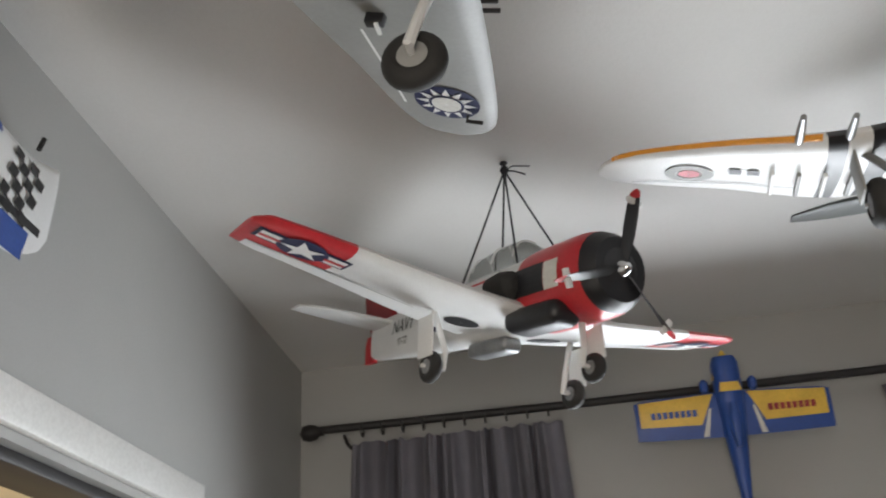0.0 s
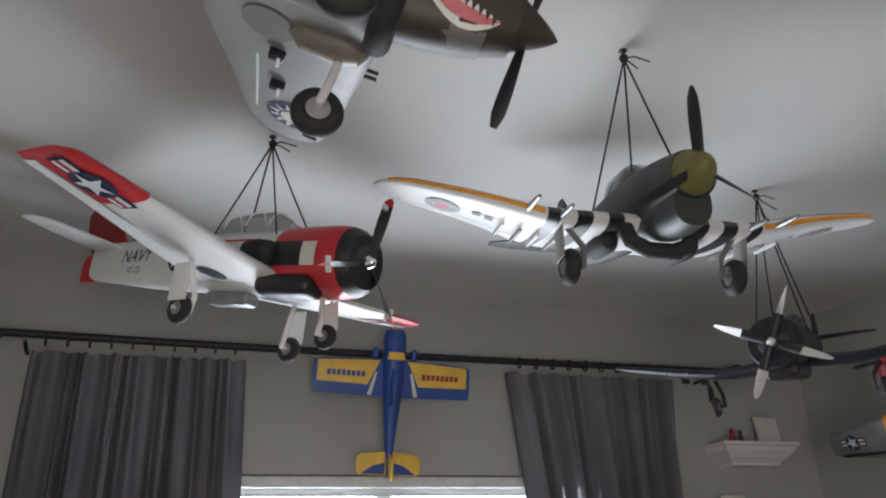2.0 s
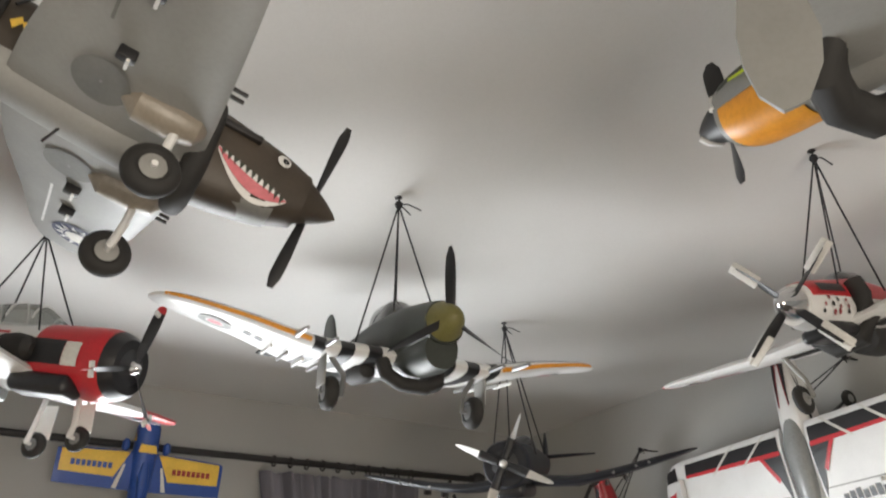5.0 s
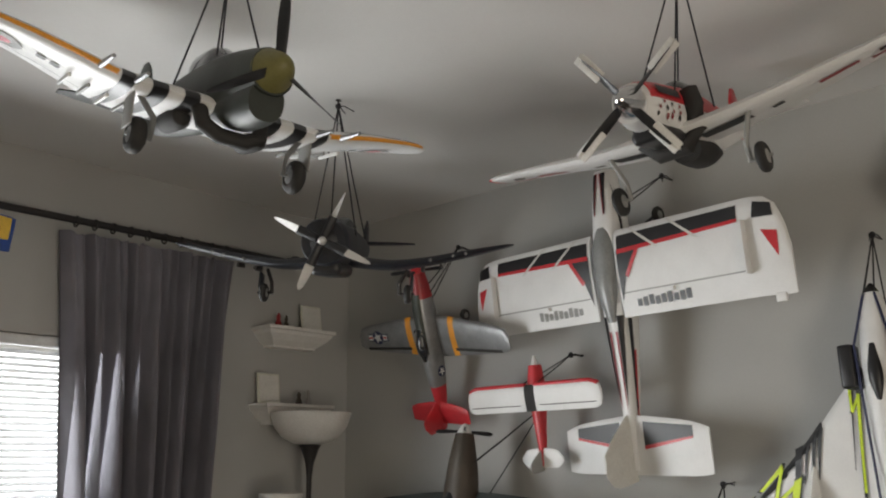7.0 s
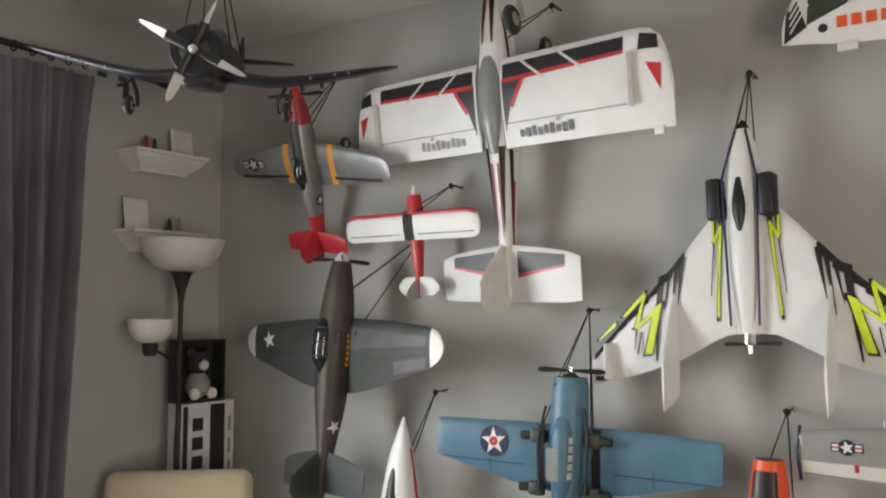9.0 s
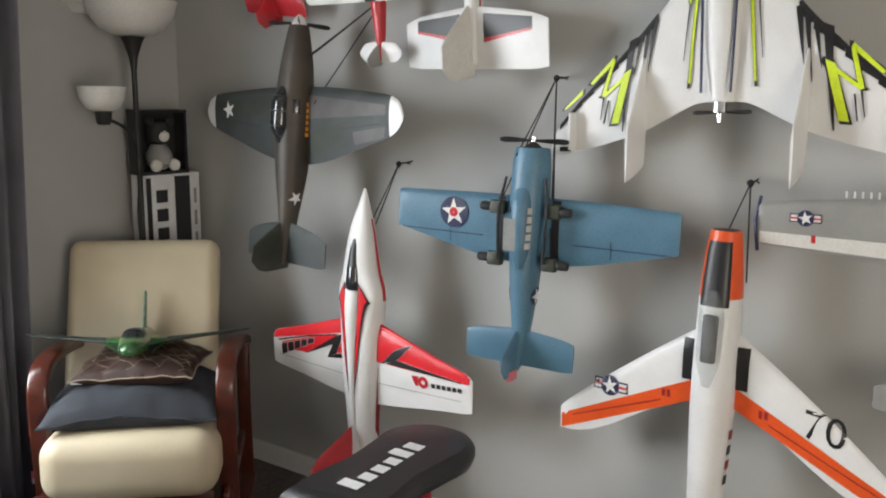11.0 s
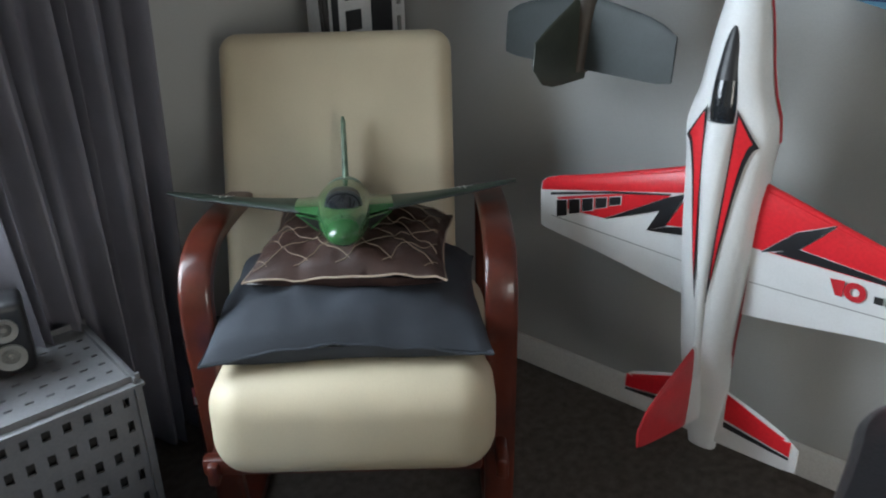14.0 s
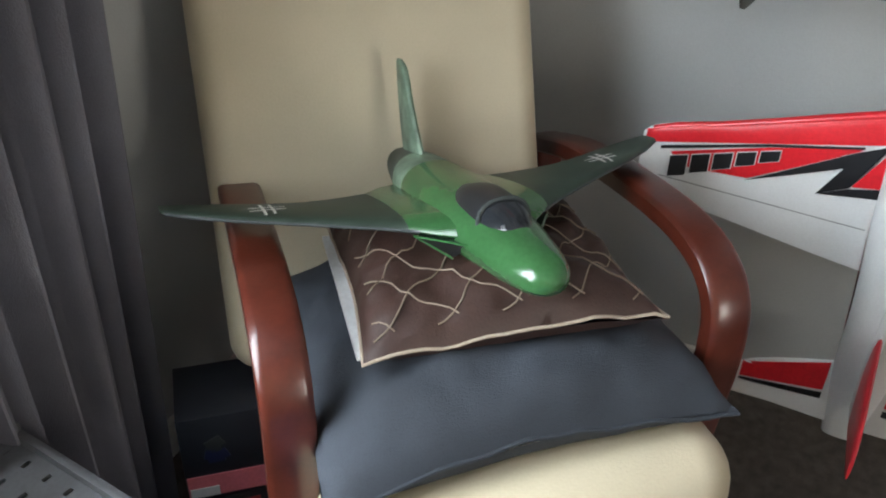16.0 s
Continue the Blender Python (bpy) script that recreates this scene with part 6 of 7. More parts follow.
def orange_jet():
    th = craft("jet", "white and orange swept-wing model jet, hung on the wall")
    st = [(-0.52, 0.0, 0.030, 0.03, 0.03), (-0.30, 0.0, 0.044, 0.05, 0.05), (0.0, 0.0, 0.054, 0.06, 0.06), (0.20, 0.0, 0.052, 0.055, 0.055), (0.33, 0.0, 0.044, 0.044, 0.044), (0.385, 0.0, 0.036, 0.034, 0.034)]
    hull(th, st, [(-0.52, 0.22, WHITE), (0.22, 0.385, ORANGE, "nose")], e=2.2)
    part("intake_mouth", lathe([(0.032, 0), (0.024, -0.006), (0.002, -0.01)], 20, pose(0.386, 0, 0, 0, 90, 0)), BLACK, th)
    dk = [(x, zc + ht * 0.6, w * 0.72, ht * 0.47, 0.004) for x, zc, w, ht, hb in st]
    hull(th, dk, [(0.20, 0.36, BLACK, "glare_panel")])
    can = [(0.0, 0.045, 0.014, 0.02, 0.01), (0.08, 0.048, 0.030, 0.038, 0.02), (0.17, 0.048, 0.030, 0.036, 0.02), (0.24, 0.045, 0.016, 0.012, 0.02)]
    hull(th, can, [(0.0, 0.24, CANOPY, "canopy")])
    part("cockpit", box(0.12, 0.034, 0.02, (0.12, 0, 0.058), 0.006), DARK, th)
    wg = [(0.0, 0.16, -0.06, -0.01, 0.024), (0.05, 0.13, -0.065, -0.01, 0.022), (0.42, -0.15, -0.235, -0.008, 0.012), (0.44, -0.17, -0.235, -0.008, 0.006)]
    for s in both:
        panel(th, wg, s, [(0.0, 0.44, WHITE)])
        fn = lambda o, s=s: skin(wg, s, True, o)
        mark(th, cut([[(-0.005, 0.05), (-0.19, 0.435), (-0.234, 0.435), (-0.062, 0.05)]], 8), fn(0.002), ORANGE, "orange_band")
        mark(th, cut(rect(-0.01, 0.052, 0.10, 0.085), 4), fn(0.003), BLACK, "gear_recess")
        mark(th, cut([[(-0.08, 0.14), (-0.185, 0.40), (-0.188, 0.40), (-0.084, 0.14)]], 6), fn(0.003), DARKRED, "hinge_line")
        if s > 0:
            us_star(th, fn, -0.075, 0.285, 0.025, 0.2)
        else:
            for t in (lettering("70", 0.10),):
                mark(th, [[(-0.06 + v - 0.26 * (u + 0.2) * 0.5, 0.22 + u) for u, v in q] for q in t], fn(0.003), BLACK, "number")
        for k in range(2):
            mark(th, cut(rect(-0.07, 0.115 + 0.014 * k, -0.05, 0.124 + 0.014 * k), 2), fn(0.003), DARKRED, "lettering")
        tl = [(0.0, -0.36, -0.47, 0.02, 0.012), (0.16, -0.43, -0.49, 0.022, 0.008), (0.185, -0.45, -0.49, 0.022, 0.004)]
        panel(th, tl, s, [(0.0, 0.185, WHITE)], "tailplane")
        mark(th, cut([[(-0.43, 0.05), (-0.468, 0.17), (-0.488, 0.17), (-0.472, 0.05)]], 4), skin(tl, s, True, 0.002), RED, "orange_band")
        for k in range(4):
            mark(th, cut(rect(-0.26 + 0.04 * k, -0.01, -0.235 + 0.04 * k, 0.014), 2), side(st, s, 2.2), DARKRED if k % 2 else BLACK, "lettering")
    fin = [(0.0, -0.30, -0.50, 0, 0.012), (0.12, -0.42, -0.54, 0, 0.008), (0.15, -0.47, -0.54, 0, 0.004)]
    panel(th, fin, 1, [(0.0, 0.15, WHITE)], "fin", upright=True)
    wall_cord((2.95, 0.42, 1.33), "jet", [(0.26, -0.055, -0.01), (0.26, 0.05, -0.02)])


orange_jet()


def grey_wall_jet():
    th = craft("sabre", "grey straight-wing model jet with star insignia, hung on the wall")
    st = [(-0.45, 0.0, 0.02, 0.02, 0.02), (-0.2, 0.0, 0.04, 0.045, 0.045), (0.1, 0.0, 0.048, 0.05, 0.05), (0.3, 0.0, 0.036, 0.036, 0.036), (0.38, 0.0, 0.012, 0.012, 0.012)]
    hull(th, st, [(-0.45, 0.38, GREYU)])
    wg = [(0.0, 0.10, -0.07, 0.0, 0.024), (0.25, 0.085, -0.055, 0.0, 0.02), (0.465, 0.064, -0.042, 0.0, 0.014), (0.48, 0.055, -0.038, 0.0, 0.006)]
    for s in both:
        panel(th, wg, s, [(0.0, 0.48, GREYU)])
        fn = lambda o, s=s: skin(wg, s, True, o)
        mark(th, cut([[(-0.018, 0.10), (-0.008, 0.47), (-0.038, 0.47), (-0.058, 0.10)]], 6), fn(0.002), CREAMW, "aileron")
        mark(th, cut(rect(-0.03, 0.335, -0.01, 0.345), 2), fn(0.003), RED, "lettering")
        us_star(th, fn, 0.032, 0.36, 0.018, 0.2)
        for k in range(5):
            part("pin", tube([(0.088, s * (0.20 + 0.018 * k), 0.006), (0.103, s * (0.20 + 0.018 * k), 0.008)], 0.003, 6), WHITE, th)
        part("cord_loop", tube([(0.08, s * 0.475, -0.01), (0.02, s * 0.482, 0.012), (-0.06, s * 0.476, -0.004)], 0.005, 6), DBLUE, th)
    simple_tail(th, -0.34, 0.18, 0.09, 0.06, GREYU)


grey_wall_jet()


def red_black_wing(key, label):
    th = craft(key, label)
    st = [(-0.42, 0.0, 0.02, 0.02, 0.02), (0.0, 0.0, 0.05, 0.05, 0.05), (0.26, 0.0, 0.03, 0.03, 0.03)]
    hull(th, st, [(-0.42, 0.26, WHITE)])
    wg = [(0.0, 0.12, -0.12, 0.0, 0.026), (0.35, 0.115, -0.11, 0.0, 0.024), (0.46, 0.08, -0.095, 0.0, 0.018), (0.515, 0.0, -0.09, 0.0, 0.012), (0.525, -0.04, -0.088, 0.0, 0.005)]
    for s in both:
        panel(th, wg, s, [(0.0, 0.525, WHITE)])
        fn = lambda o, s=s: skin(wg, s, True, o)
        mark(th, cut([[(0.115, 0.30), (0.078, 0.46), (0.03, 0.49), (0.06, 0.30)]], 5), fn(0.002), RED, "trim")
        mark(th, cut([[(0.03, 0.485), (0.0, 0.512), (-0.088, 0.52), (-0.05, 0.46)]], 4), fn(0.0024), BLACK, "trim")
        mark(th, cut([[(0.06, 0.30), (0.035, 0.455), (-0.045, 0.46), (-0.005, 0.36)]], 4), fn(0.003), DGREEN, "trim")
        mark(th, disc(-0.06, 0.42, 0.012, 14, 0.001), fn(0.003), DARK, "emblem")
        for k in range(5):
            mark(th, cut([[(0.09 - 0.02 * k, 0.46 - 0.002 * k), (0.092 - 0.02 * k, 0.464 - 0.002 * k), (0.02 - 0.02 * k, 0.505), (0.017 - 0.02 * k, 0.502)]], 2), fn(0.004), WHITE, "streak")
        for k in range(7):
            mark(th, cut(rect(-0.065, 0.36 - 0.035 * k, -0.035, 0.385 - 0.035 * k), 2), fn(0.003), ORANGE, "lettering")
        part("servo_horn", box(0.024, 0.05, 0.012, (-0.118, s * 0.36, 0.006), 0.003), CREAMW, th)
    simple_tail(th, -0.32, 0.18, 0.09, 0.07, WHITE, finmat=RED)


red_black_wing("venture", "white model aeroplane with red wing tips on the wall")
red_black_wing("venture_low", "white model aeroplane with red tips, lower on the wall")


def sport_biplane():
    th = craft("sport", "blue and yellow aerobatic model, hung nose-up over the window")
    st = [(-0.28, 0.0, 0.006, 0.01, 0.01), (-0.15, 0.0, 0.018, 0.02, 0.02), (0.0, 0.0, 0.032, 0.036, 0.03), (0.10, 0.0, 0.038, 0.036, 0.036), (0.165, 0.0, 0.038, 0.036, 0.036), (0.19, 0.0, 0.030, 0.028, 0.028)]
    hull(th, st, [(-0.28, 0.115, BLUE), (0.115, 0.19, BLUE, "cowling")])
    wg = [(0.0, 0.095, -0.03, 0.0, 0.016), (0.24, 0.085, -0.025, 0.0, 0.013), (0.262, 0.08, -0.024, 0.0, 0.006)]
    for s in both:
        panel(th, wg, s, [(0.0, 0.262, BLUE)])
        fn = lambda o, s=s: skin(wg, s, True, o)
        mark(th, cut([[(0.09, 0.045), (0.080, 0.250), (0.012, 0.250), (0.008, 0.085)]], 6), fn(0.002), YELLOW, "yellow_panel")
        mark(th, cut([[(0.05, 0.055), (0.05, 0.062), (-0.025, 0.085), (-0.025, 0.07)]], 3), fn(0.003), CREAMW, "streak")
        for k in range(8):
            mark(th, cut(rect(0.032, 0.095 + 0.016 * k, 0.050, 0.107 + 0.016 * k), 2), fn(0.003), BLUE if s > 0 else DARKRED, "lettering")
        tl = [(0.0, -0.20, -0.275, 0.0, 0.008), (0.09, -0.21, -0.275, 0.0, 0.006), (0.105, -0.225, -0.265, 0.0, 0.003)]
        panel(th, tl, s, [(0.0, 0.105, YELLOW)], "tailplane")
        mark(th, cut([[(-0.235, 0.012), (-0.245, 0.05), (-0.272, 0.09), (-0.272, 0.012)]], 3), skin(tl, s, True, 0.002), BLUE, "blue_panel")
        part("pod", lathe([(0.004, -0.02), (0.012, -0.012), (0.012, 0.012), (0.004, 0.02)], 12, pose(0.11, s * 0.065, 0.01, 0, 90, 0)), BLUE, th)
        for k in range(3):
            mark(th, [[(0.125, 0.004 + 0.012 * k - 0.02), (0.125, 0.014 + 0.012 * k - 0.02), (0.15, 0.009 + 0.012 * k - 0.02)]], side(st, s), YELLOW, "flame")
    mark(th, cut([[(0.115, -0.024), (0.115, 0.024), (0.09, 0.03), (0.09, -0.03)]], 4), lambda x, y: Vector((x, y, herm(st, x)[2] + 0.002)), YELLOW, "yellow_band")
    can = [(-0.06, 0.03, 0.008, 0.01, 0.01), (0.0, 0.032, 0.018, 0.02, 0.01), (0.06, 0.03, 0.010, 0.01, 0.01)]
    hull(th, can, [(-0.06, 0.06, BLUE, "canopy")])
    fin = [(0.0, -0.20, -0.285, 0, 0.006), (0.07, -0.235, -0.29, 0, 0.004)]
    panel(th, fin, 1, [(0.0, 0.07, YELLOW)], "fin", upright=True)
    spinner(th, 0.19, 0.012, 0.02, YELLOW)
    wl = thing("wire_loop", "thin wire loop over the curtain rod", "wire")
    part("wire", tube([M["sport"] @ Vector((0.12, 0.0, 0.0)), (1.165, RODY, RODZ + 0.016), (1.165, RODY + 0.02, RODZ)], 0.0015, 6), CORD, wl)


sport_biplane()


def checker_flyer():
    th = craft("checker", "white and blue checked model aeroplane on the wall")
    st = [(-0.40, 0.0, 0.012, 0.016, 0.016), (0.0, 0.0, 0.044, 0.05, 0.045), (0.24, 0.0, 0.034, 0.034, 0.034)]
    hull(th, st, [(-0.40, 0.24, WHITE)])
    wg = [(0.0, 0.09, -0.09, 0.0, 0.024), (0.36, 0.078, -0.080, 0.0, 0.022), (0.43, 0.095, -0.045, 0.004, 0.016), (0.445, 0.10, -0.02, 0.006, 0.006)]
    for s in both:
        panel(th, wg, s, [(0.0, 0.445, WHITE)])
        fn = lambda o, s=s: skin(wg, s, True, o)
        mark(th, cut([[(-0.045, 0.12), (-0.035, 0.40), (-0.075, 0.40), (-0.088, 0.12)]], 6), fn(0.002), BLUE, "blue_band")
        mark(th, cut([[(0.085, 0.12), (0.075, 0.30), (0.055, 0.30), (0.06, 0.12)]], 5), fn(0.002), BLUE, "blue_band")
        mark(th, cut([[(-0.036, 0.12), (-0.018, 0.42), (-0.030, 0.42), (-0.046, 0.12)]], 5), fn(0.003), BLACK, "black_line")
        for i in range(6):
            for j in range(4):
                if (i + j) % 2 == 0:
                    x, y = 0.062 - 0.016 * i, 0.335 + 0.018 * j - 0.004 * i
                    mark(th, [[(x, y), (x - 0.004, y + 0.018), (x - 0.02, y + 0.014), (x - 0.016, y - 0.004)]], fn(0.0034), BLACK, "check")
        for k in range(5):
            mark(th, cut(rect(0.064, 0.14 + 0.022 * k, 0.078, 0.156 + 0.022 * k), 2), fn(0.0034), CREAMW, "lettering")
        part("wing_tip_peg", tube([(0.105, s * 0.40, 0.0), (0.125, s * 0.402, 0.004)], 0.004, 6), DARK, th)
    simple_tail(th, -0.30, 0.17, 0.09, 0.07, WHITE, finmat=BLUE)


checker_flyer()


# green tailless rocket plane on the chair
def rocket_plane():
    th = craft("me163", "glossy green tailless model aeroplane resting on a brown pillow")
    st = [(-0.27, 0.012, 0.026, 0.026, 0.026), (-0.18, 0.006, 0.046, 0.040, 0.036), (-0.04, 0.0, 0.062, 0.044, 0.040), (0.08, -0.004, 0.052, 0.036, 0.038), (0.15, -0.010, 0.042, 0.029, 0.032), (0.192, -0.014, 0.032, 0.022, 0.025), (0.210, -0.016, 0.022, 0.015, 0.017), (0.2185, -0.016, 0.010, 0.007, 0.008), (0.2205, -0.016, 0.002, 0.002, 0.002)]
    hull(th, st, [(-0.27, -0.20, DGREEN, "tail_cone"), (-0.20, -0.14, PALEGREEN, "rear_body"), (-0.14, 0.2205, MGREEN)], e=2.2, step=0.008)
    wg = [(0.0, 0.105, -0.20, 0.0, 0.036), (0.055, 0.066, -0.195, 0.001, 0.032), (0.10, 0.022, -0.160, 0.004, 0.020), (0.20, -0.03, -0.140, 0.012, 0.014), (0.37, -0.115, -0.165, 0.028, 0.007), (0.385, -0.13, -0.165, 0.030, 0.003)]
    for s in both:
        panel(th, wg, s, [(0.04, 0.10, MGREEN, "wing_root"), (0.10, 0.385, OLIVE)])
        fn = lambda o, s=s: skin(wg, s, True, o)
        for a in (0, 1):
            c, q = (-0.09, 0.255), 0.024
            for d in (0.006, -0.006):
                r = rect(c[0] - q, c[1] + d - 0.0018, c[0] + q, c[1] + d + 0.0018) if a else rect(c[0] + d - 0.0018, c[1] - q, c[0] + d + 0.0018, c[1] + q)
                mark(th, cut(r, 4), fn(0.003 + 0.0004 * a), CREAMW, "cross")
        le = [(herm(wg, y)[0] + 0.0005, s * y, herm(wg, y)[2]) for y in [0.09 + 0.29 * k / 8 for k in range(9)]]
        part("leading_edge", tube(le, 0.0022, 6), SLATE, th)
        wedge = bmesh.new()
        va = [wedge.verts.new(p) for p in ((0.092, s * 0.046, -0.004), (0.028, s * 0.094, -0.003), (0.048, s * 0.050, -0.032), (0.005, s * 0.050, -0.012))]
        for f in ((0, 1, 2), (0, 3, 1), (0, 2, 3), (1, 3, 2)):
            wedge.faces.new([va[k] for k in f])
        part("intake", wedge, BLACK, th, "black triangular wing-root intake", smooth=False)
        part("intake_lip", tube([(0.094, s * 0.047, -0.003), (0.029, s * 0.096, -0.002), (0.048, s * 0.052, -0.034)], 0.0016, 6), MGREEN, th)
    can = [(-0.03, 0.022, 0.018, 0.016, 0.01), (0.03, 0.022, 0.036, 0.030, 0.02), (0.09, 0.018, 0.034, 0.030, 0.02), (0.130, 0.012, 0.020, 0.012, 0.02)]
    hull(th, can, [(-0.03, 0.085, BLACK, "canopy"), (0.085, 0.130, SMOKE, "windscreen")])
    part("windscreen_frame", tube(hull_ring(can, 0.088, 24, 2.4, 0.0015)[0:13], 0.003, 6), SLATE, th)
    fin = [(0.02, -0.165, -0.26, 0, 0.014), (0.10, -0.21, -0.27, 0, 0.012), (0.165, -0.235, -0.272, 0, 0.010), (0.178, -0.25, -0.268, 0, 0.004)]
    panel(th, fin, 1, [(0.02, 0.178, PALEGREEN)], "fin", upright=True)


rocket_plane()


# ---- furniture ----
def strip(path, w, t):
    """A flat bar of width w along x and thickness t, bent along (y, z) points."""
    pts = [Vector((0, a, b)) for a, b in path]
    rings = []
    for i, p in enumerate(pts):
        d = (pts[min(i + 1, len(pts) - 1)] - pts[max(i - 1, 0)]).normalized()
        nrm = Vector((0, -d.z, d.y))
        ring = []
        for k in range(16):
            a = k * math.tau / 16
            c, s = math.cos(a), math.sin(a)
            ring.append(p + Vector((math.copysign(abs(c) ** 0.45, c) * w / 2, 0, 0)) + nrm * math.copysign(abs(s) ** 0.45, s) * t / 2)
        rings.append(ring)
    return loft(rings)


def smooth_path(pts, n=5):
    out = []
    for i in range(len(pts) - 1):
        p0, p1, p2, p3 = pts[max(i - 1, 0)], pts[i], pts[i + 1], pts[min(i + 2, len(pts) - 1)]
        for k in range(n):
            s = k / n
            out.append(tuple(0.5 * (2 * p1[c] + (p2[c] - p0[c]) * s + (2 * p0[c] - 5 * p1[c] + 4 * p2[c] - p3[c]) * s * s + (3 * p1[c] - p0[c] - 3 * p2[c] + p3[c]) * s ** 3) for c in range(len(p1))))
    return out + [tuple(pts[-1])]


def pillow_at(w, d, h, u, v, top, seed, sag=0.0):
    e = max(0.0, (1 - abs(u) ** 3.2) * (1 - abs(v) ** 3.2)) ** 0.55
    k = 1 - 0.07 * (1 - u * u) * abs(v) ** 3 - 0.0
    k2 = 1 - 0.07 * (1 - v * v) * abs(u) ** 3
    z = (h / 2) * e * (1 if top else -1)
    wob = 0.012 * noise.noise(Vector((u * 1.7 + seed, v * 1.7, 0.3))) + 0.005 * noise.noise(Vector((u * 5 + seed, v * 5, 1.3)))
    wob += 0.018 * abs(noise.noise(Vector((u * 2.6 + v * 1.4 + seed, v * 3.2 - u, 2.1)))) * e + 0.006 * noise.noise(Vector((u * 9 + seed, v * 7, 4.2))) * e
    return Vector((u * w / 2 * k2, v * d / 2 * k, z + wob * (1.2 if top else 0.3) - sag * (u * u + v * v) * 0.5))


def pillow(w, d, h, seed, sag=0.0, n=34):
    bm = bmesh.new()
    g = []
    for top in (True, False):
        g.append([[bm.verts.new(pillow_at(w, d, h, -1 + 2 * i / n, -1 + 2 * j / n, top, seed, sag)) for j in range(n + 1)] for i in range(n + 1)])
    for q in g:
        for i in range(n):
            for j in range(n):
                bm.faces.new((q[i][j], q[i + 1][j], q[i + 1][j + 1], q[i][j + 1]))
    bmesh.ops.remove_doubles(bm, verts=bm.verts[:], dist=0.0025)
    return bm


CH = pose(2.35, 2.23, 0, 0, 0, 131.3)


def armchair():
    th = thing("armchair", "cream leather armchair with glossy redwood bent arms, in the corner", "armchair", CH)
    seat = box(0.532, 0.54, 0.215, (0, 0, 0), 0.075, seg=8)
    part("seat_cushion", seat, CREAM, th).matrix_local = pose(-0.033, 0.105, 0.402, 3, 0, 0)
    back = box(0.532, 0.115, 0.66, (0, 0, 0), 0.045, seg=6)
    part("back_cushion", back, CREAM, th).matrix_local = pose(0.028, -0.262, 0.680, 21, 0, 0)
    for s in both:
        p = smooth_path([(-0.36, 0.60), (-0.20, 0.655), (0.02, 0.69), (0.14, 0.69), (0.205, 0.655), (0.225, 0.58), (0.215, 0.40), (0.20, 0.20), (0.17, 0.07), (0.08, 0.022), (-0.20, 0.018), (-0.42, 0.018)], 6)
        part("arm", strip(p, 0.062, 0.034), REDWOOD, th).location = (0.252 if s > 0 else -0.314, 0, 0)
        part("rear_leg", strip(smooth_path([(-0.34, 0.60), (-0.33, 0.40), (-0.36, 0.20), (-0.40, 0.03)], 5), 0.05, 0.03), REDWOOD, th).location = (0.252 if s > 0 else -0.314, 0, 0)
        part("side_rail", box(0.024, 0.52, 0.05, (s * 0.283 - 0.031, 0.04, 0.27), 0.008), REDWOOD, th)
        for y in (0.20, -0.2) if s > 0 else ():
            part("bolt", lathe([(0.002, -0.004), (0.009, -0.003), (0.009, 0.0), (0.002, 0.004)], 12, pose(0.284 if s > 0 else -0.346, y, 0.31, 0, 90 * s, 0)), CHROME, th)
    part("cross_bar", box(0.55, 0.03, 0.04, (0, 0.27, 0.28), 0.008), REDWOOD, th)
    part("cross_bar", box(0.55, 0.03, 0.04, (0, -0.30, 0.25), 0.008), REDWOOD, th)


armchair()


def grey_pillow():
    th = thing("floor_cushion", "flat slate grey cotton cushion on the chair seat", "cushion", CH @ pose(-0.022, 0.082, 0.562, 4, 0, 2))
    part("cover", pillow(0.53, 0.47, 0.145, 4.0, 0.03), GREYCLOTH, th)
    part("zip_edge", tube([pillow_at(0.53, 0.47, 0.145, -1 + 2 * k / 24, 1, True, 4.0, 0.03) for k in range(25)], 0.003, 6), GREYCLOTH, th)


grey_pillow()


def brown_pillow():
    w, d, h, sd = 0.378, 0.36, 0.095, 9.0
    th = thing("pillow", "chocolate brown quilted pillow with pale cord piping", "pillow", CH @ pose(-0.034, 0.048, 0.650, 3, 0, -3))
    part("cover", pillow(w, d, h, sd, 0.004), CHOC, th)
    ring = [(-1 + 2 * k / 20, 1) for k in range(20)] + [(1, 1 - 2 * k / 20) for k in range(20)] + [(1 - 2 * k / 20, -1) for k in range(20)] + [(-1, -1 + 2 * k / 20) for k in range(21)]
    part("piping", tube([pillow_at(w, d, h, u, v, True, sd, 0.004) for u, v in ring], 0.0022, 8), PIPING, th)
    for k in range(-4, 5):
        for sgn in both:
            pts = []
            for i in range(41):
                u = -0.92 + 1.84 * i / 40
                v = sgn * (u * 1.0 + 0.42 * k) + 0.035 * math.sin(u * 18 + k)
                if abs(v) < 0.92:
                    pts.append(pillow_at(w, d, h, u, v, True, sd, 0.004) + Vector((0, 0, 0.0018)))
            if len(pts) > 3:
                part("stitched_line", tube(pts, 0.0011, 5), STITCH, th)


brown_pillow()
mag = thing("magazine", "thin pale magazine under the brown pillow", "magazine", CH @ pose(0.052, 0.050, 0.630, 3, 0, -3))
part("page_block", box(0.21, 0.29, 0.006, (0, 0, 0), 0.001), PAPER, mag)


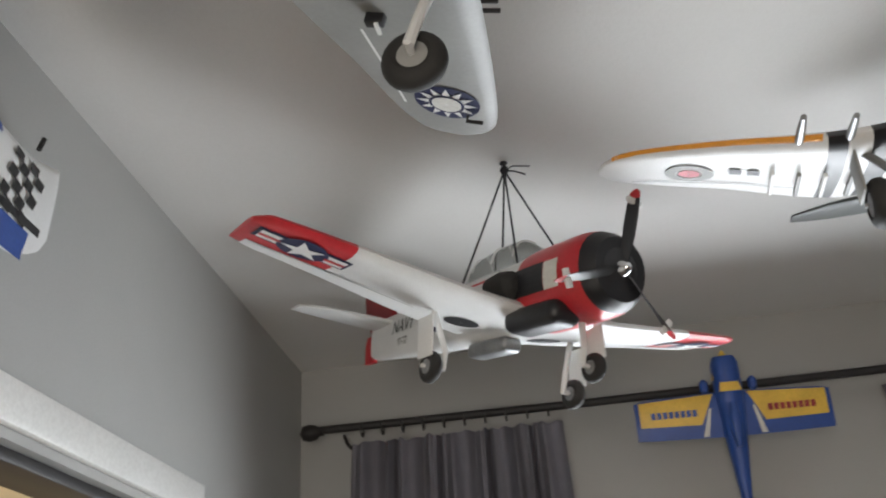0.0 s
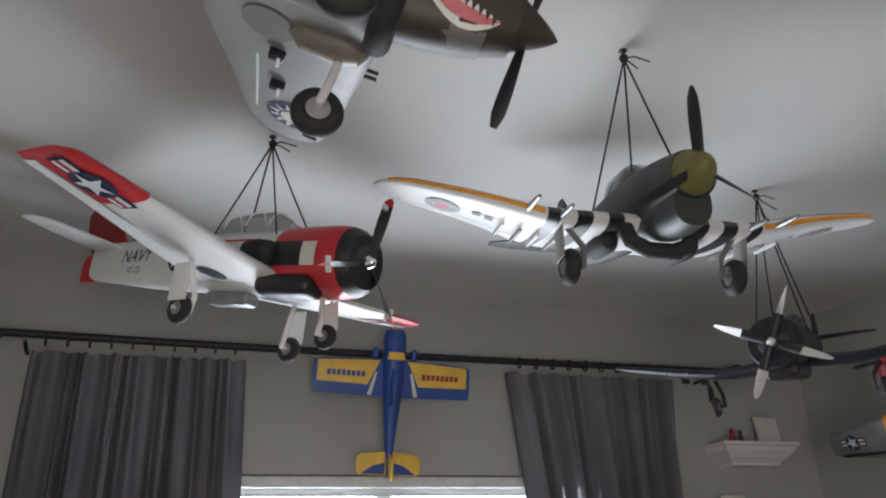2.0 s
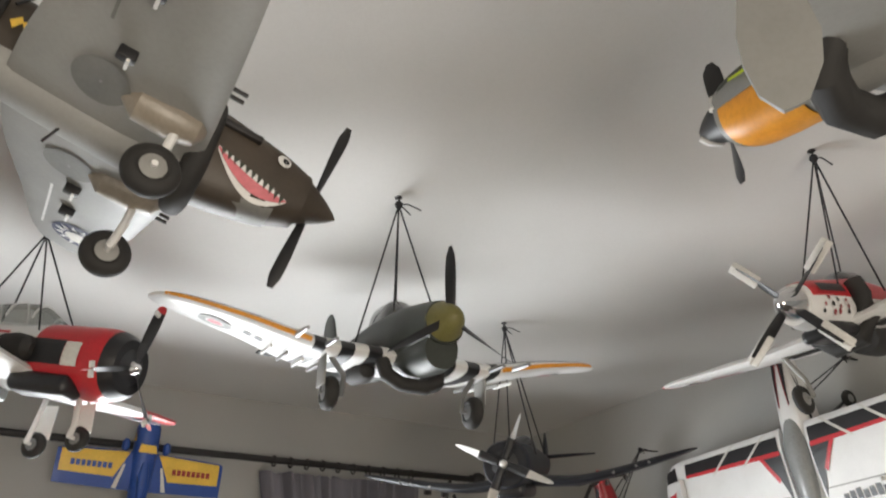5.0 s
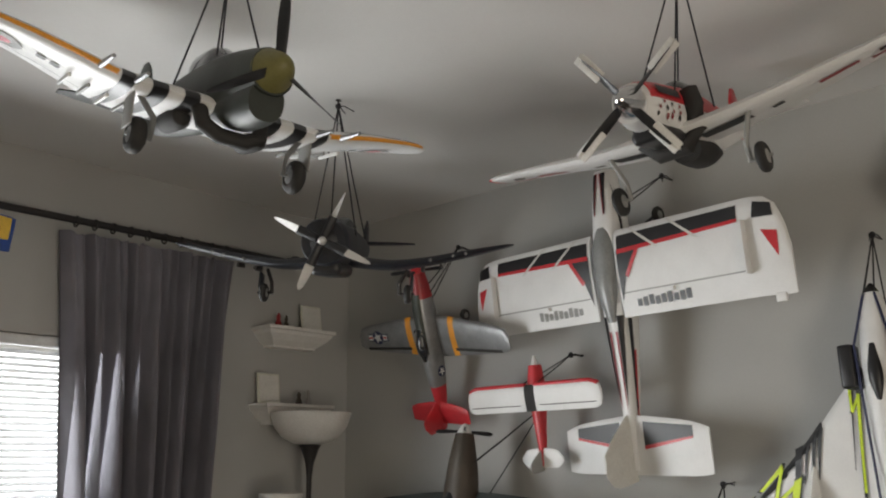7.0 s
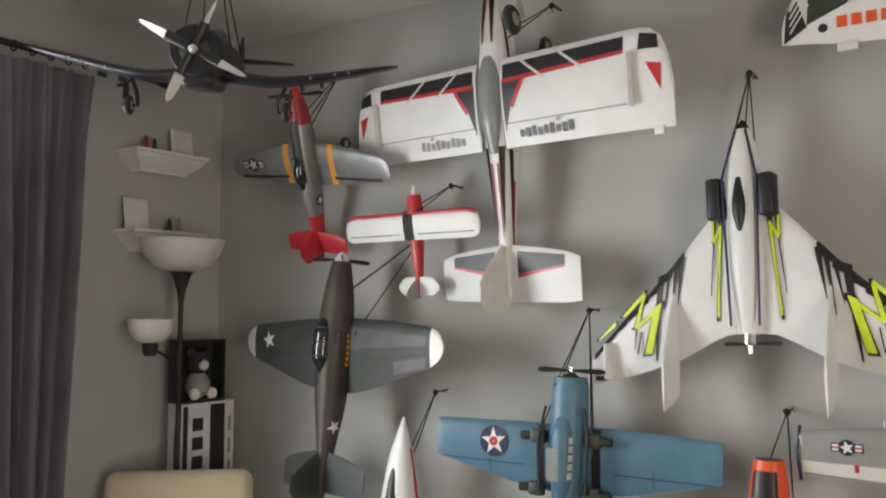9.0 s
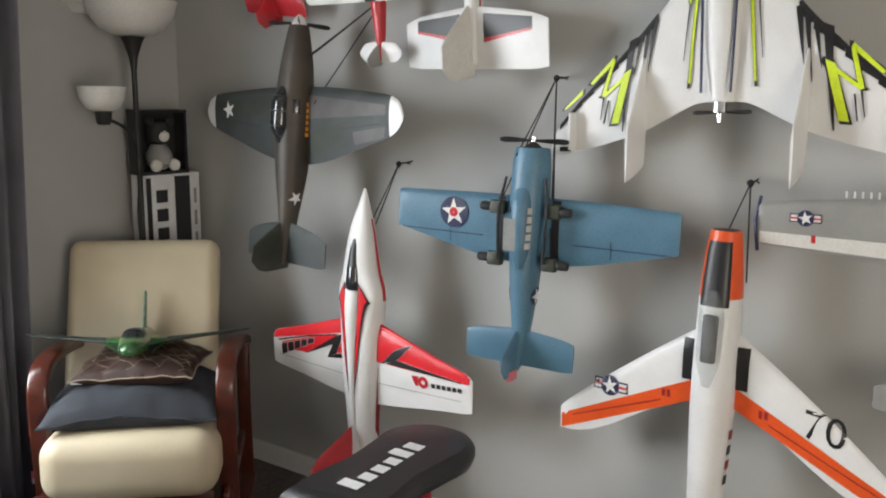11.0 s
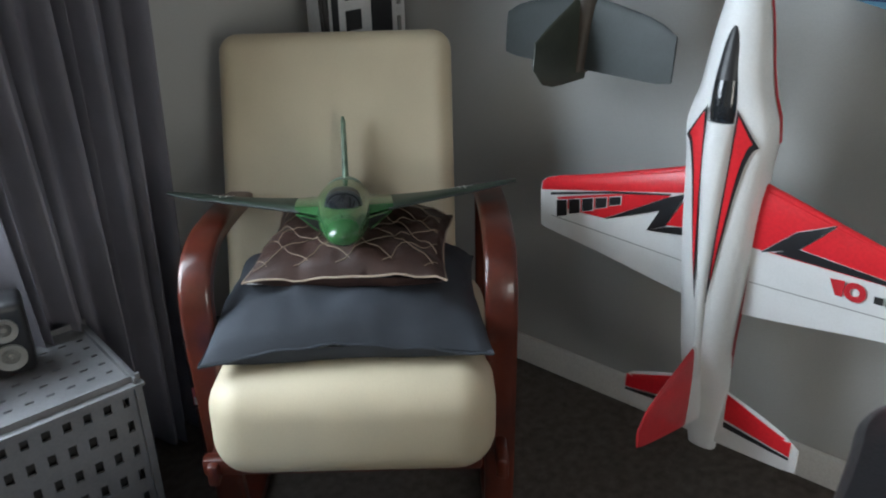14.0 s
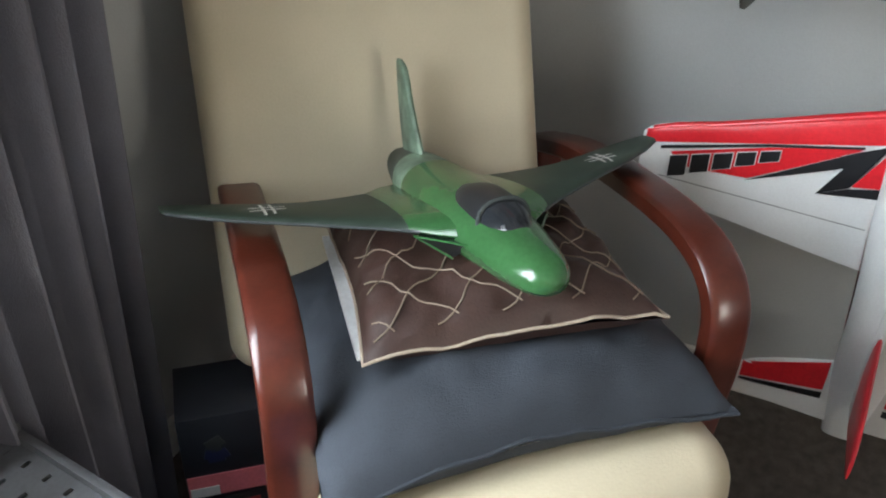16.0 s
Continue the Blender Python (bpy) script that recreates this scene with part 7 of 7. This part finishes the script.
def floor_lamp():
    th = thing("floor_lamp", "black torchiere floor lamp with white bowl and side reading light", "lamp", pose(2.675, 2.60, 0))
    part("base", lathe([(0.13, 0.0), (0.13, 0.012), (0.12, 0.022), (0.03, 0.03), (0.012, 0.05)], 32), IRON, th)
    part("pole", tube([(0, 0, 0.03), (0, 0, 0.9), (0, 0, 1.66)], 0.0105, 12), IRON, th)
    part("cup", lathe([(0.012, 1.62), (0.016, 1.66), (0.034, 1.715), (0.045, 1.735), (0.03, 1.737)], 24), IRON, th)
    bowl = [(0.02, 1.736), (0.07, 1.742), (0.115, 1.765), (0.148, 1.81), (0.165, 1.862), (0.160, 1.862), (0.143, 1.812), (0.11, 1.77), (0.066, 1.748), (0.02, 1.742)]
    part("bowl_shade", lathe(bowl, 40), SHADE, th, "white frosted bowl shade")
    part("arm", tube(smooth_path([(0, 0, 1.26), (-0.02, -0.01, 1.34), (-0.07, -0.03, 1.40), (-0.13, -0.045, 1.43), (-0.165, -0.05, 1.44)], 4), 0.006, 8), IRON, th)
    part("socket", lathe([(0.02, 1.42), (0.026, 1.43), (0.03, 1.465), (0.02, 1.47)], 16, pose(-0.175, -0.05, 0)), IRON, th)
    part("reading_shade", lathe([(0.03, 1.468), (0.055, 1.478), (0.076, 1.51), (0.084, 1.555), (0.080, 1.555), (0.072, 1.513), (0.05, 1.483), (0.03, 1.474)], 30, pose(-0.175, -0.05, 0)), SHADE, th, "small white cup shade")
    part("cord", tube(smooth_path([(0.012, 0, 1.28), (-0.02, -0.02, 1.2), (-0.03, -0.02, 1.05), (-0.012, -0.01, 0.9)], 4), 0.004, 6), IRON, th)


floor_lamp()


def wall_shelf(z, cards, x0=2.675):
    th = thing("wall_shelf", "small white crown-moulded wall shelf", "shelf", pose(x0, WY1, z), group="white wall shelves")
    rings = []
    for zz, w, d in ((0.0, 0.175, 0.13), (-0.012, 0.175, 0.13), (-0.016, 0.165, 0.12), (-0.03, 0.160, 0.115), (-0.055, 0.135, 0.095), (-0.075, 0.11, 0.07), (-0.082, 0.11, 0.07)):
        rings.append([Vector((-w, 0, zz)), Vector((-w, -d, zz)), Vector((w, -d, zz)), Vector((w, 0, zz))])
    part("ledge", loft(rings), TRIM, th, smooth=False)
    for k, (dx, w, h, m_, lab, cat) in enumerate(cards):
        if w > 0.06:
            c = thing("picture_card", lab, cat, pose(x0 + dx, WY1 - 0.055, z + 0.0))
            part("card", box(w, 0.008, h, (0, 0, h / 2), 0.002, pose(0, 0.0, 0, -8, 0, 0)), m_, c)
            part("card_face", box(w * 0.86, 0.002, h * 0.86, (0, -0.006, h / 2), 0, pose(0, 0, 0, -8, 0, 0)), CREAMW, c)
        else:
            c = thing("figurine", lab, cat, pose(x0 + dx, WY1 - 0.07, z))
            part("body", lathe([(w * 0.5, 0), (w * 0.45, h * 0.3), (w * 0.25, h * 0.55), (w * 0.32, h * 0.75), (w * 0.1, h)], 14), m_, c)


wall_shelf(2.215, [(0.10, 0.11, 0.115, CARD, "pale green picture card on the upper shelf", "card"), (-0.09, 0.03, 0.06, DARKRED, "tiny dark red figurine on a shelf", "figurine"), (-0.05, 0.026, 0.055, BROWN, "tiny brown figurine on a shelf", "figurine")])
wall_shelf(1.90, [(-0.11, 0.11, 0.125, CARD, "pale green picture card on the lower shelf", "card"), (0.03, 0.03, 0.055, BROWN, "tiny brown figurine on a shelf", "figurine"), (0.08, 0.026, 0.065, GREYU, "tiny grey figurine on a shelf", "figurine")])


def carton():
    th = thing("carton", "tall white shipping carton with black printed bands", "box", pose(2.845, 2.665, 0, 0, 0, -4))
    part("body", box(0.25, 0.10, 1.215, (0, 0, 0.6075), 0.004), PAPER, th)
    part("printed_band", box(0.07, 0.002, 1.20, (0.04, -0.0525, 0.605)), BLACK, th)
    part("printed_band", box(0.02, 0.002, 1.20, (-0.113, -0.0525, 0.605)), BLACK, th)
    for k in range(3):
        part("printed_bar", box(0.05, 0.002, 0.05, (-0.055, -0.0525, 1.13 - 0.075 * k), 0, pose(0, 0, 0, 0, 0, 0)), BLACK, th)
        part("printed_bar", box(0.012, 0.002, 0.06, (0.10, -0.0525, 1.12 - 0.09 * k)), GREYU, th)


carton()


def boxed_toy():
    th = thing("boxed_toy", "grey soft toy in a black window box on the carton", "toy", pose(2.815, 2.66, 1.2155, 0, 0, -6))
    bm = box(0.21, 0.09, 0.012, (0, 0, 0.006))
    merge(bm, box(0.21, 0.008, 0.235, (0, 0.041, 0.13)))
    for s in both:
        merge(bm, box(0.01, 0.08, 0.23, (s * 0.10, 0, 0.127)))
    merge(bm, box(0.21, 0.085, 0.01, (0, 0, 0.246)))
    part("window_box", bm, BLACK, th, smooth=False)
    part("toy_body", lathe([(0.02, 0.014), (0.05, 0.04), (0.052, 0.08), (0.03, 0.115)], 18), GREYU, th)
    part("toy_head", lathe([(0.015, 0.11), (0.045, 0.13), (0.05, 0.165), (0.036, 0.20), (0.01, 0.212)], 18), DARK, th)
    part("toy_face", lathe([(0.004, 0.0), (0.024, 0.004), (0.02, 0.012), (0.003, 0.016)], 16, pose(0, -0.036, 0.15, 90, 0, 0)), CREAMW, th)
    for s in both:
        part("toy_ear", lathe([(0.004, 0), (0.018, 0.006), (0.018, 0.014), (0.004, 0.02)], 14, pose(s * 0.045, -0.005, 0.205, 90, 0, 0)), DARK, th)
        part("toy_foot", lathe([(0.004, 0), (0.024, 0.008), (0.022, 0.02), (0.004, 0.026)], 14, pose(s * 0.04, -0.03, 0.035, 90, 0, 0)), CREAMW, th)


boxed_toy()


def crate():
    th = thing("storage_crate", "upturned grey plastic crate with punched holes", "crate", pose(1.772, 2.565, 0, 0, 0, -8))
    W, D, Hc = 0.35, 0.285, 0.44

    def lattice(w, h, nx, nz, m_):
        bm = bmesh.new()

        def lines(span, n, bar):
            out = []
            for i in range(n + 1):
                c, q = -span / 2 + i * span / n, bar / 2 if 0 < i < n else bar * 0.65
                out += [c - q, c + q]
            return out

        xs, zs = lines(w, nx, 0.023), lines(h, nz, 0.034)
        g = [[[bm.verts.new((x, y, z)) for z in zs] for x in xs] for y in (-0.003, 0.003)]
        solid = lambda i, j: 0 <= i < len(xs) - 1 and 0 <= j < len(zs) - 1 and not (i % 2 and j % 2)
        for i in range(len(xs) - 1):
            for j in range(len(zs) - 1):
                if not solid(i, j):
                    continue
                for q in g:
                    bm.faces.new((q[i][j], q[i + 1][j], q[i + 1][j + 1], q[i][j + 1]))
                for di, dj, p, r in ((-1, 0, (i, j), (i, j + 1)), (1, 0, (i + 1, j), (i + 1, j + 1)), (0, -1, (i, j), (i + 1, j)), (0, 1, (i, j + 1), (i + 1, j + 1))):
                    if not solid(i + di, j + dj):
                        bm.faces.new((g[0][p[0]][p[1]], g[0][r[0]][r[1]], g[1][r[0]][r[1]], g[1][p[0]][p[1]]))
        bmesh.ops.transform(bm, matrix=m_, verts=bm.verts[:])
        return bm

    for s in both:
        part("side_panel", lattice(W, Hc - 0.02, 9, 7, pose(0, s * D / 2, Hc / 2)), CRATE, th, smooth=False)
        part("end_panel", lattice(D, Hc - 0.02, 7, 7, pose(s * W / 2, 0, Hc / 2, 0, 0, 90)), CRATE, th, smooth=False)
    part("top_panel", lattice(W, D, 9, 7, pose(0, 0, Hc - 0.004, 90, 0, 0)), CRATE, th, smooth=False)
    part("rim", box(W + 0.02, D + 0.02, 0.02, (0, 0, 0.012), 0.006), CRATE, th)
    # dark inner box stands in for the shade behind the holes
    part("shade_core", box(W - 0.03, D - 0.03, Hc - 0.05, (0, 0, (Hc - 0.04) / 2 + 0.01), 0.01), DARK, th)


crate()


def plush():
    th = thing("soft_toy", "orange and white fox plush toy sitting on the crate", "toy", pose(1.675, 2.60, 0.442, 0, 0, 200))
    part("body", lathe([(0.02, 0), (0.042, 0.012), (0.045, 0.04), (0.028, 0.07)], 18), FUR, th)
    part("head", lathe([(0.012, 0.06), (0.046, 0.075), (0.052, 0.105), (0.036, 0.135), (0.01, 0.142)], 18), FUR, th)
    part("muzzle", lathe([(0.004, 0.0), (0.03, 0.006), (0.02, 0.024), (0.004, 0.034)], 14, pose(0, 0.034, 0.09, -90, 0, 0)), CREAMW, th)
    for s in both:
        part("ear", lathe([(0.018, 0), (0.014, 0.02), (0.002, 0.04)], 10, pose(s * 0.03, 0, 0.128, 0, 12 * s, 0)), FUR, th)
        part("paw", lathe([(0.006, 0), (0.016, 0.006), (0.016, 0.02), (0.006, 0.03)], 10, pose(s * 0.03, 0.04, 0.012, -90, 0, 0)), DARK, th)
    part("tail", lathe([(0.008, 0), (0.024, 0.03), (0.018, 0.06), (0.004, 0.08)], 12, pose(0.05, -0.01, 0.02, 0, 70, 0)), FUR, th)
    sp = thing("speaker", "small black two-driver desktop speaker on the crate", "speaker", pose(1.80, 2.625, 0.442, -6, 0, 158))
    part("cabinet", box(0.085, 0.075, 0.165, (0, 0, 0.084), 0.014, seg=3), BLACK, sp)
    for z, r in ((0.115, 0.026), (0.052, 0.03)):
        part("driver", lathe([(r, 0), (r, 0.005), (r * 0.8, 0.003), (r * 0.3, -0.004), (r * 0.2, 0.0), (0.001, 0.002)], 20, pose(0, 0.0375, z, -90, 0, 0)), GREYU, sp)


plush()


def game_box(z, h, m_, lab, turn):
    th = thing("game_box", lab, "box", pose(2.225, 2.55, z, 0, 0, turn), group="boxes beside the chair")
    part("carton", box(0.135, 0.125, h, (0, 0, h / 2), 0.002), m_, th)
    if m_ is NAVY:
        part("label_band", box(0.130, 0.002, 0.046, (0, -0.0635, 0.034)), PINK, th)
        part("label_patch", box(0.045, 0.002, 0.020, (-0.04, -0.0650, 0.022)), PAPER, th)
        for k in range(6):
            part("picture_patch", box(0.016 + 0.005 * (k % 3), 0.002, 0.020, (-0.045 + 0.018 * k, -0.0635, 0.095 + 0.022 * (k % 2)), 0, pose(0, 0, 0, 0, 12 - 8 * k, 0)), SLATE if k % 2 else DBLUE, th)
    else:
        part("emblem", box(0.070, 0.002, 0.030, (0.005, -0.0635, h * 0.84), 0.0008), DARKRED, th)
        for k in range(9):
            part("label_bar", box(0.010, 0.002, 0.015 if k in (0, 6) else 0.012, (-0.050 + 0.0128 * k, -0.0635, h * 0.50)), PAPER, th)
        for k in range(3):
            part("label_bar", box(0.10 - 0.018 * k, 0.002, 0.004, (-0.006, -0.0635, h * 0.38 - 0.010 * k)), GREYU, th)


game_box(0.0, 0.18, BLACK, "black game box with a red band, under another", -46)
game_box(0.181, 0.18, NAVY, "dark blue game box with a red band", -50)


def bench():
    th = thing("weight_bench", "black padded weight bench with white printed marks", "bench", pose(2.0, 1.08, 0, 0, 0, 1))
    z, t = 0.565, 0.06
    out = [(-0.03, -0.125), (0.05, -0.13), (0.20, -0.115), (0.33, -0.125), (0.42, -0.135), (0.49, -0.11), (0.535, -0.055), (0.545, 0.0)]
    out = smooth_path(out + [(x, -y) for x, y in out[-2::-1]], 4)
    rings = []
    for dz, k in ((-t, 0.90), (-t * 0.9, 0.96), (-t * 0.6, 1.0), (-t * 0.3, 1.0), (-t * 0.08, 0.965), (0, 0.88)):
        rings.append([Vector((0.25 + (x - 0.25) * k, y * k, z + t + dz + (0.006 if dz == 0 else 0))) for x, y in out])
    part("pad", loft(rings), VINYL, th)
    for k in range(6):
        h = 0.062 if k in (0, 4) else 0.052 if k == 5 else 0.040
        x = 0.09 + 0.052 * k
        faces = rect(x - 0.019, -0.03, x + 0.017, -0.03 + h)
        part("printed_mark", polys(faces, lambda u, v: Vector((u, v + 0.0, z + t + 0.008))), WHITE, th, smooth=False)
    part("seat_pad", box(0.34, 0.28, 0.06, (-0.16, 0.27, 0.42), 0.026, seg=4), VINYL, th)
    part("spine", box(0.70, 0.05, 0.05, (0.05, 0.05, 0.52), 0.004), SILVER, th)
    part("hinge_plate", box(0.10, 0.20, 0.006, (-0.02, 0.0, 0.55), 0.002), CHROME, th)
    for x, y in ((0.40, 0.0), (-0.10, 0.10)):
        part("leg", tube([(x, y, 0.52), (x + 0.03, y, 0.03)], 0.022, 10), DARKRED, th)
        part("foot", box(0.05, 0.36, 0.03, (x + 0.03, y, 0.015), 0.006), BLACK, th)
    part("brace", tube([(0.38, 0.0, 0.30), (0.02, 0.06, 0.51)], 0.016, 10), IRON, th)


bench()
ott = thing("ottoman", "low soft footstool covered with blue fabric", "footstool", pose(1.675, 1.78, 0, 0, 0, -9))
part("cover", box(0.62, 0.58, 0.30, (0, 0, 0.155), 0.07, seg=7), BLUEMAT, ott)
rim_path = [(0.30 * sx_, 0.28 * sy_, 0.252) for sx_, sy_ in ((-0.8, -1.008), (0.8, -1.008), (0.97, -0.94), (1.008, -0.8), (1.008, 0.8), (0.97, 0.94), (0.8, 1.008), (-0.8, 1.008), (-0.97, 0.94), (-1.008, 0.8), (-1.008, -0.8), (-0.97, -0.94), (-0.8, -1.008))]
part("seam_piping", tube(rim_path, 0.006, 8), BLUEMAT, ott, "blue piped seam")

pouch = thing("pouch", "dark soft camera pouch on the floor by the crate", "bag", pose(1.47, 2.56, 0, 0, 0, 20))
part("body", box(0.16, 0.12, 0.26, (0, 0, 0.13), 0.035, seg=4), DARK, pouch)
part("lid", box(0.165, 0.125, 0.05, (0, 0, 0.25), 0.02, seg=3), VINYL, pouch)
part("buckle", box(0.03, 0.008, 0.02, (0, -0.064, 0.22), 0.003), CHROME, pouch)
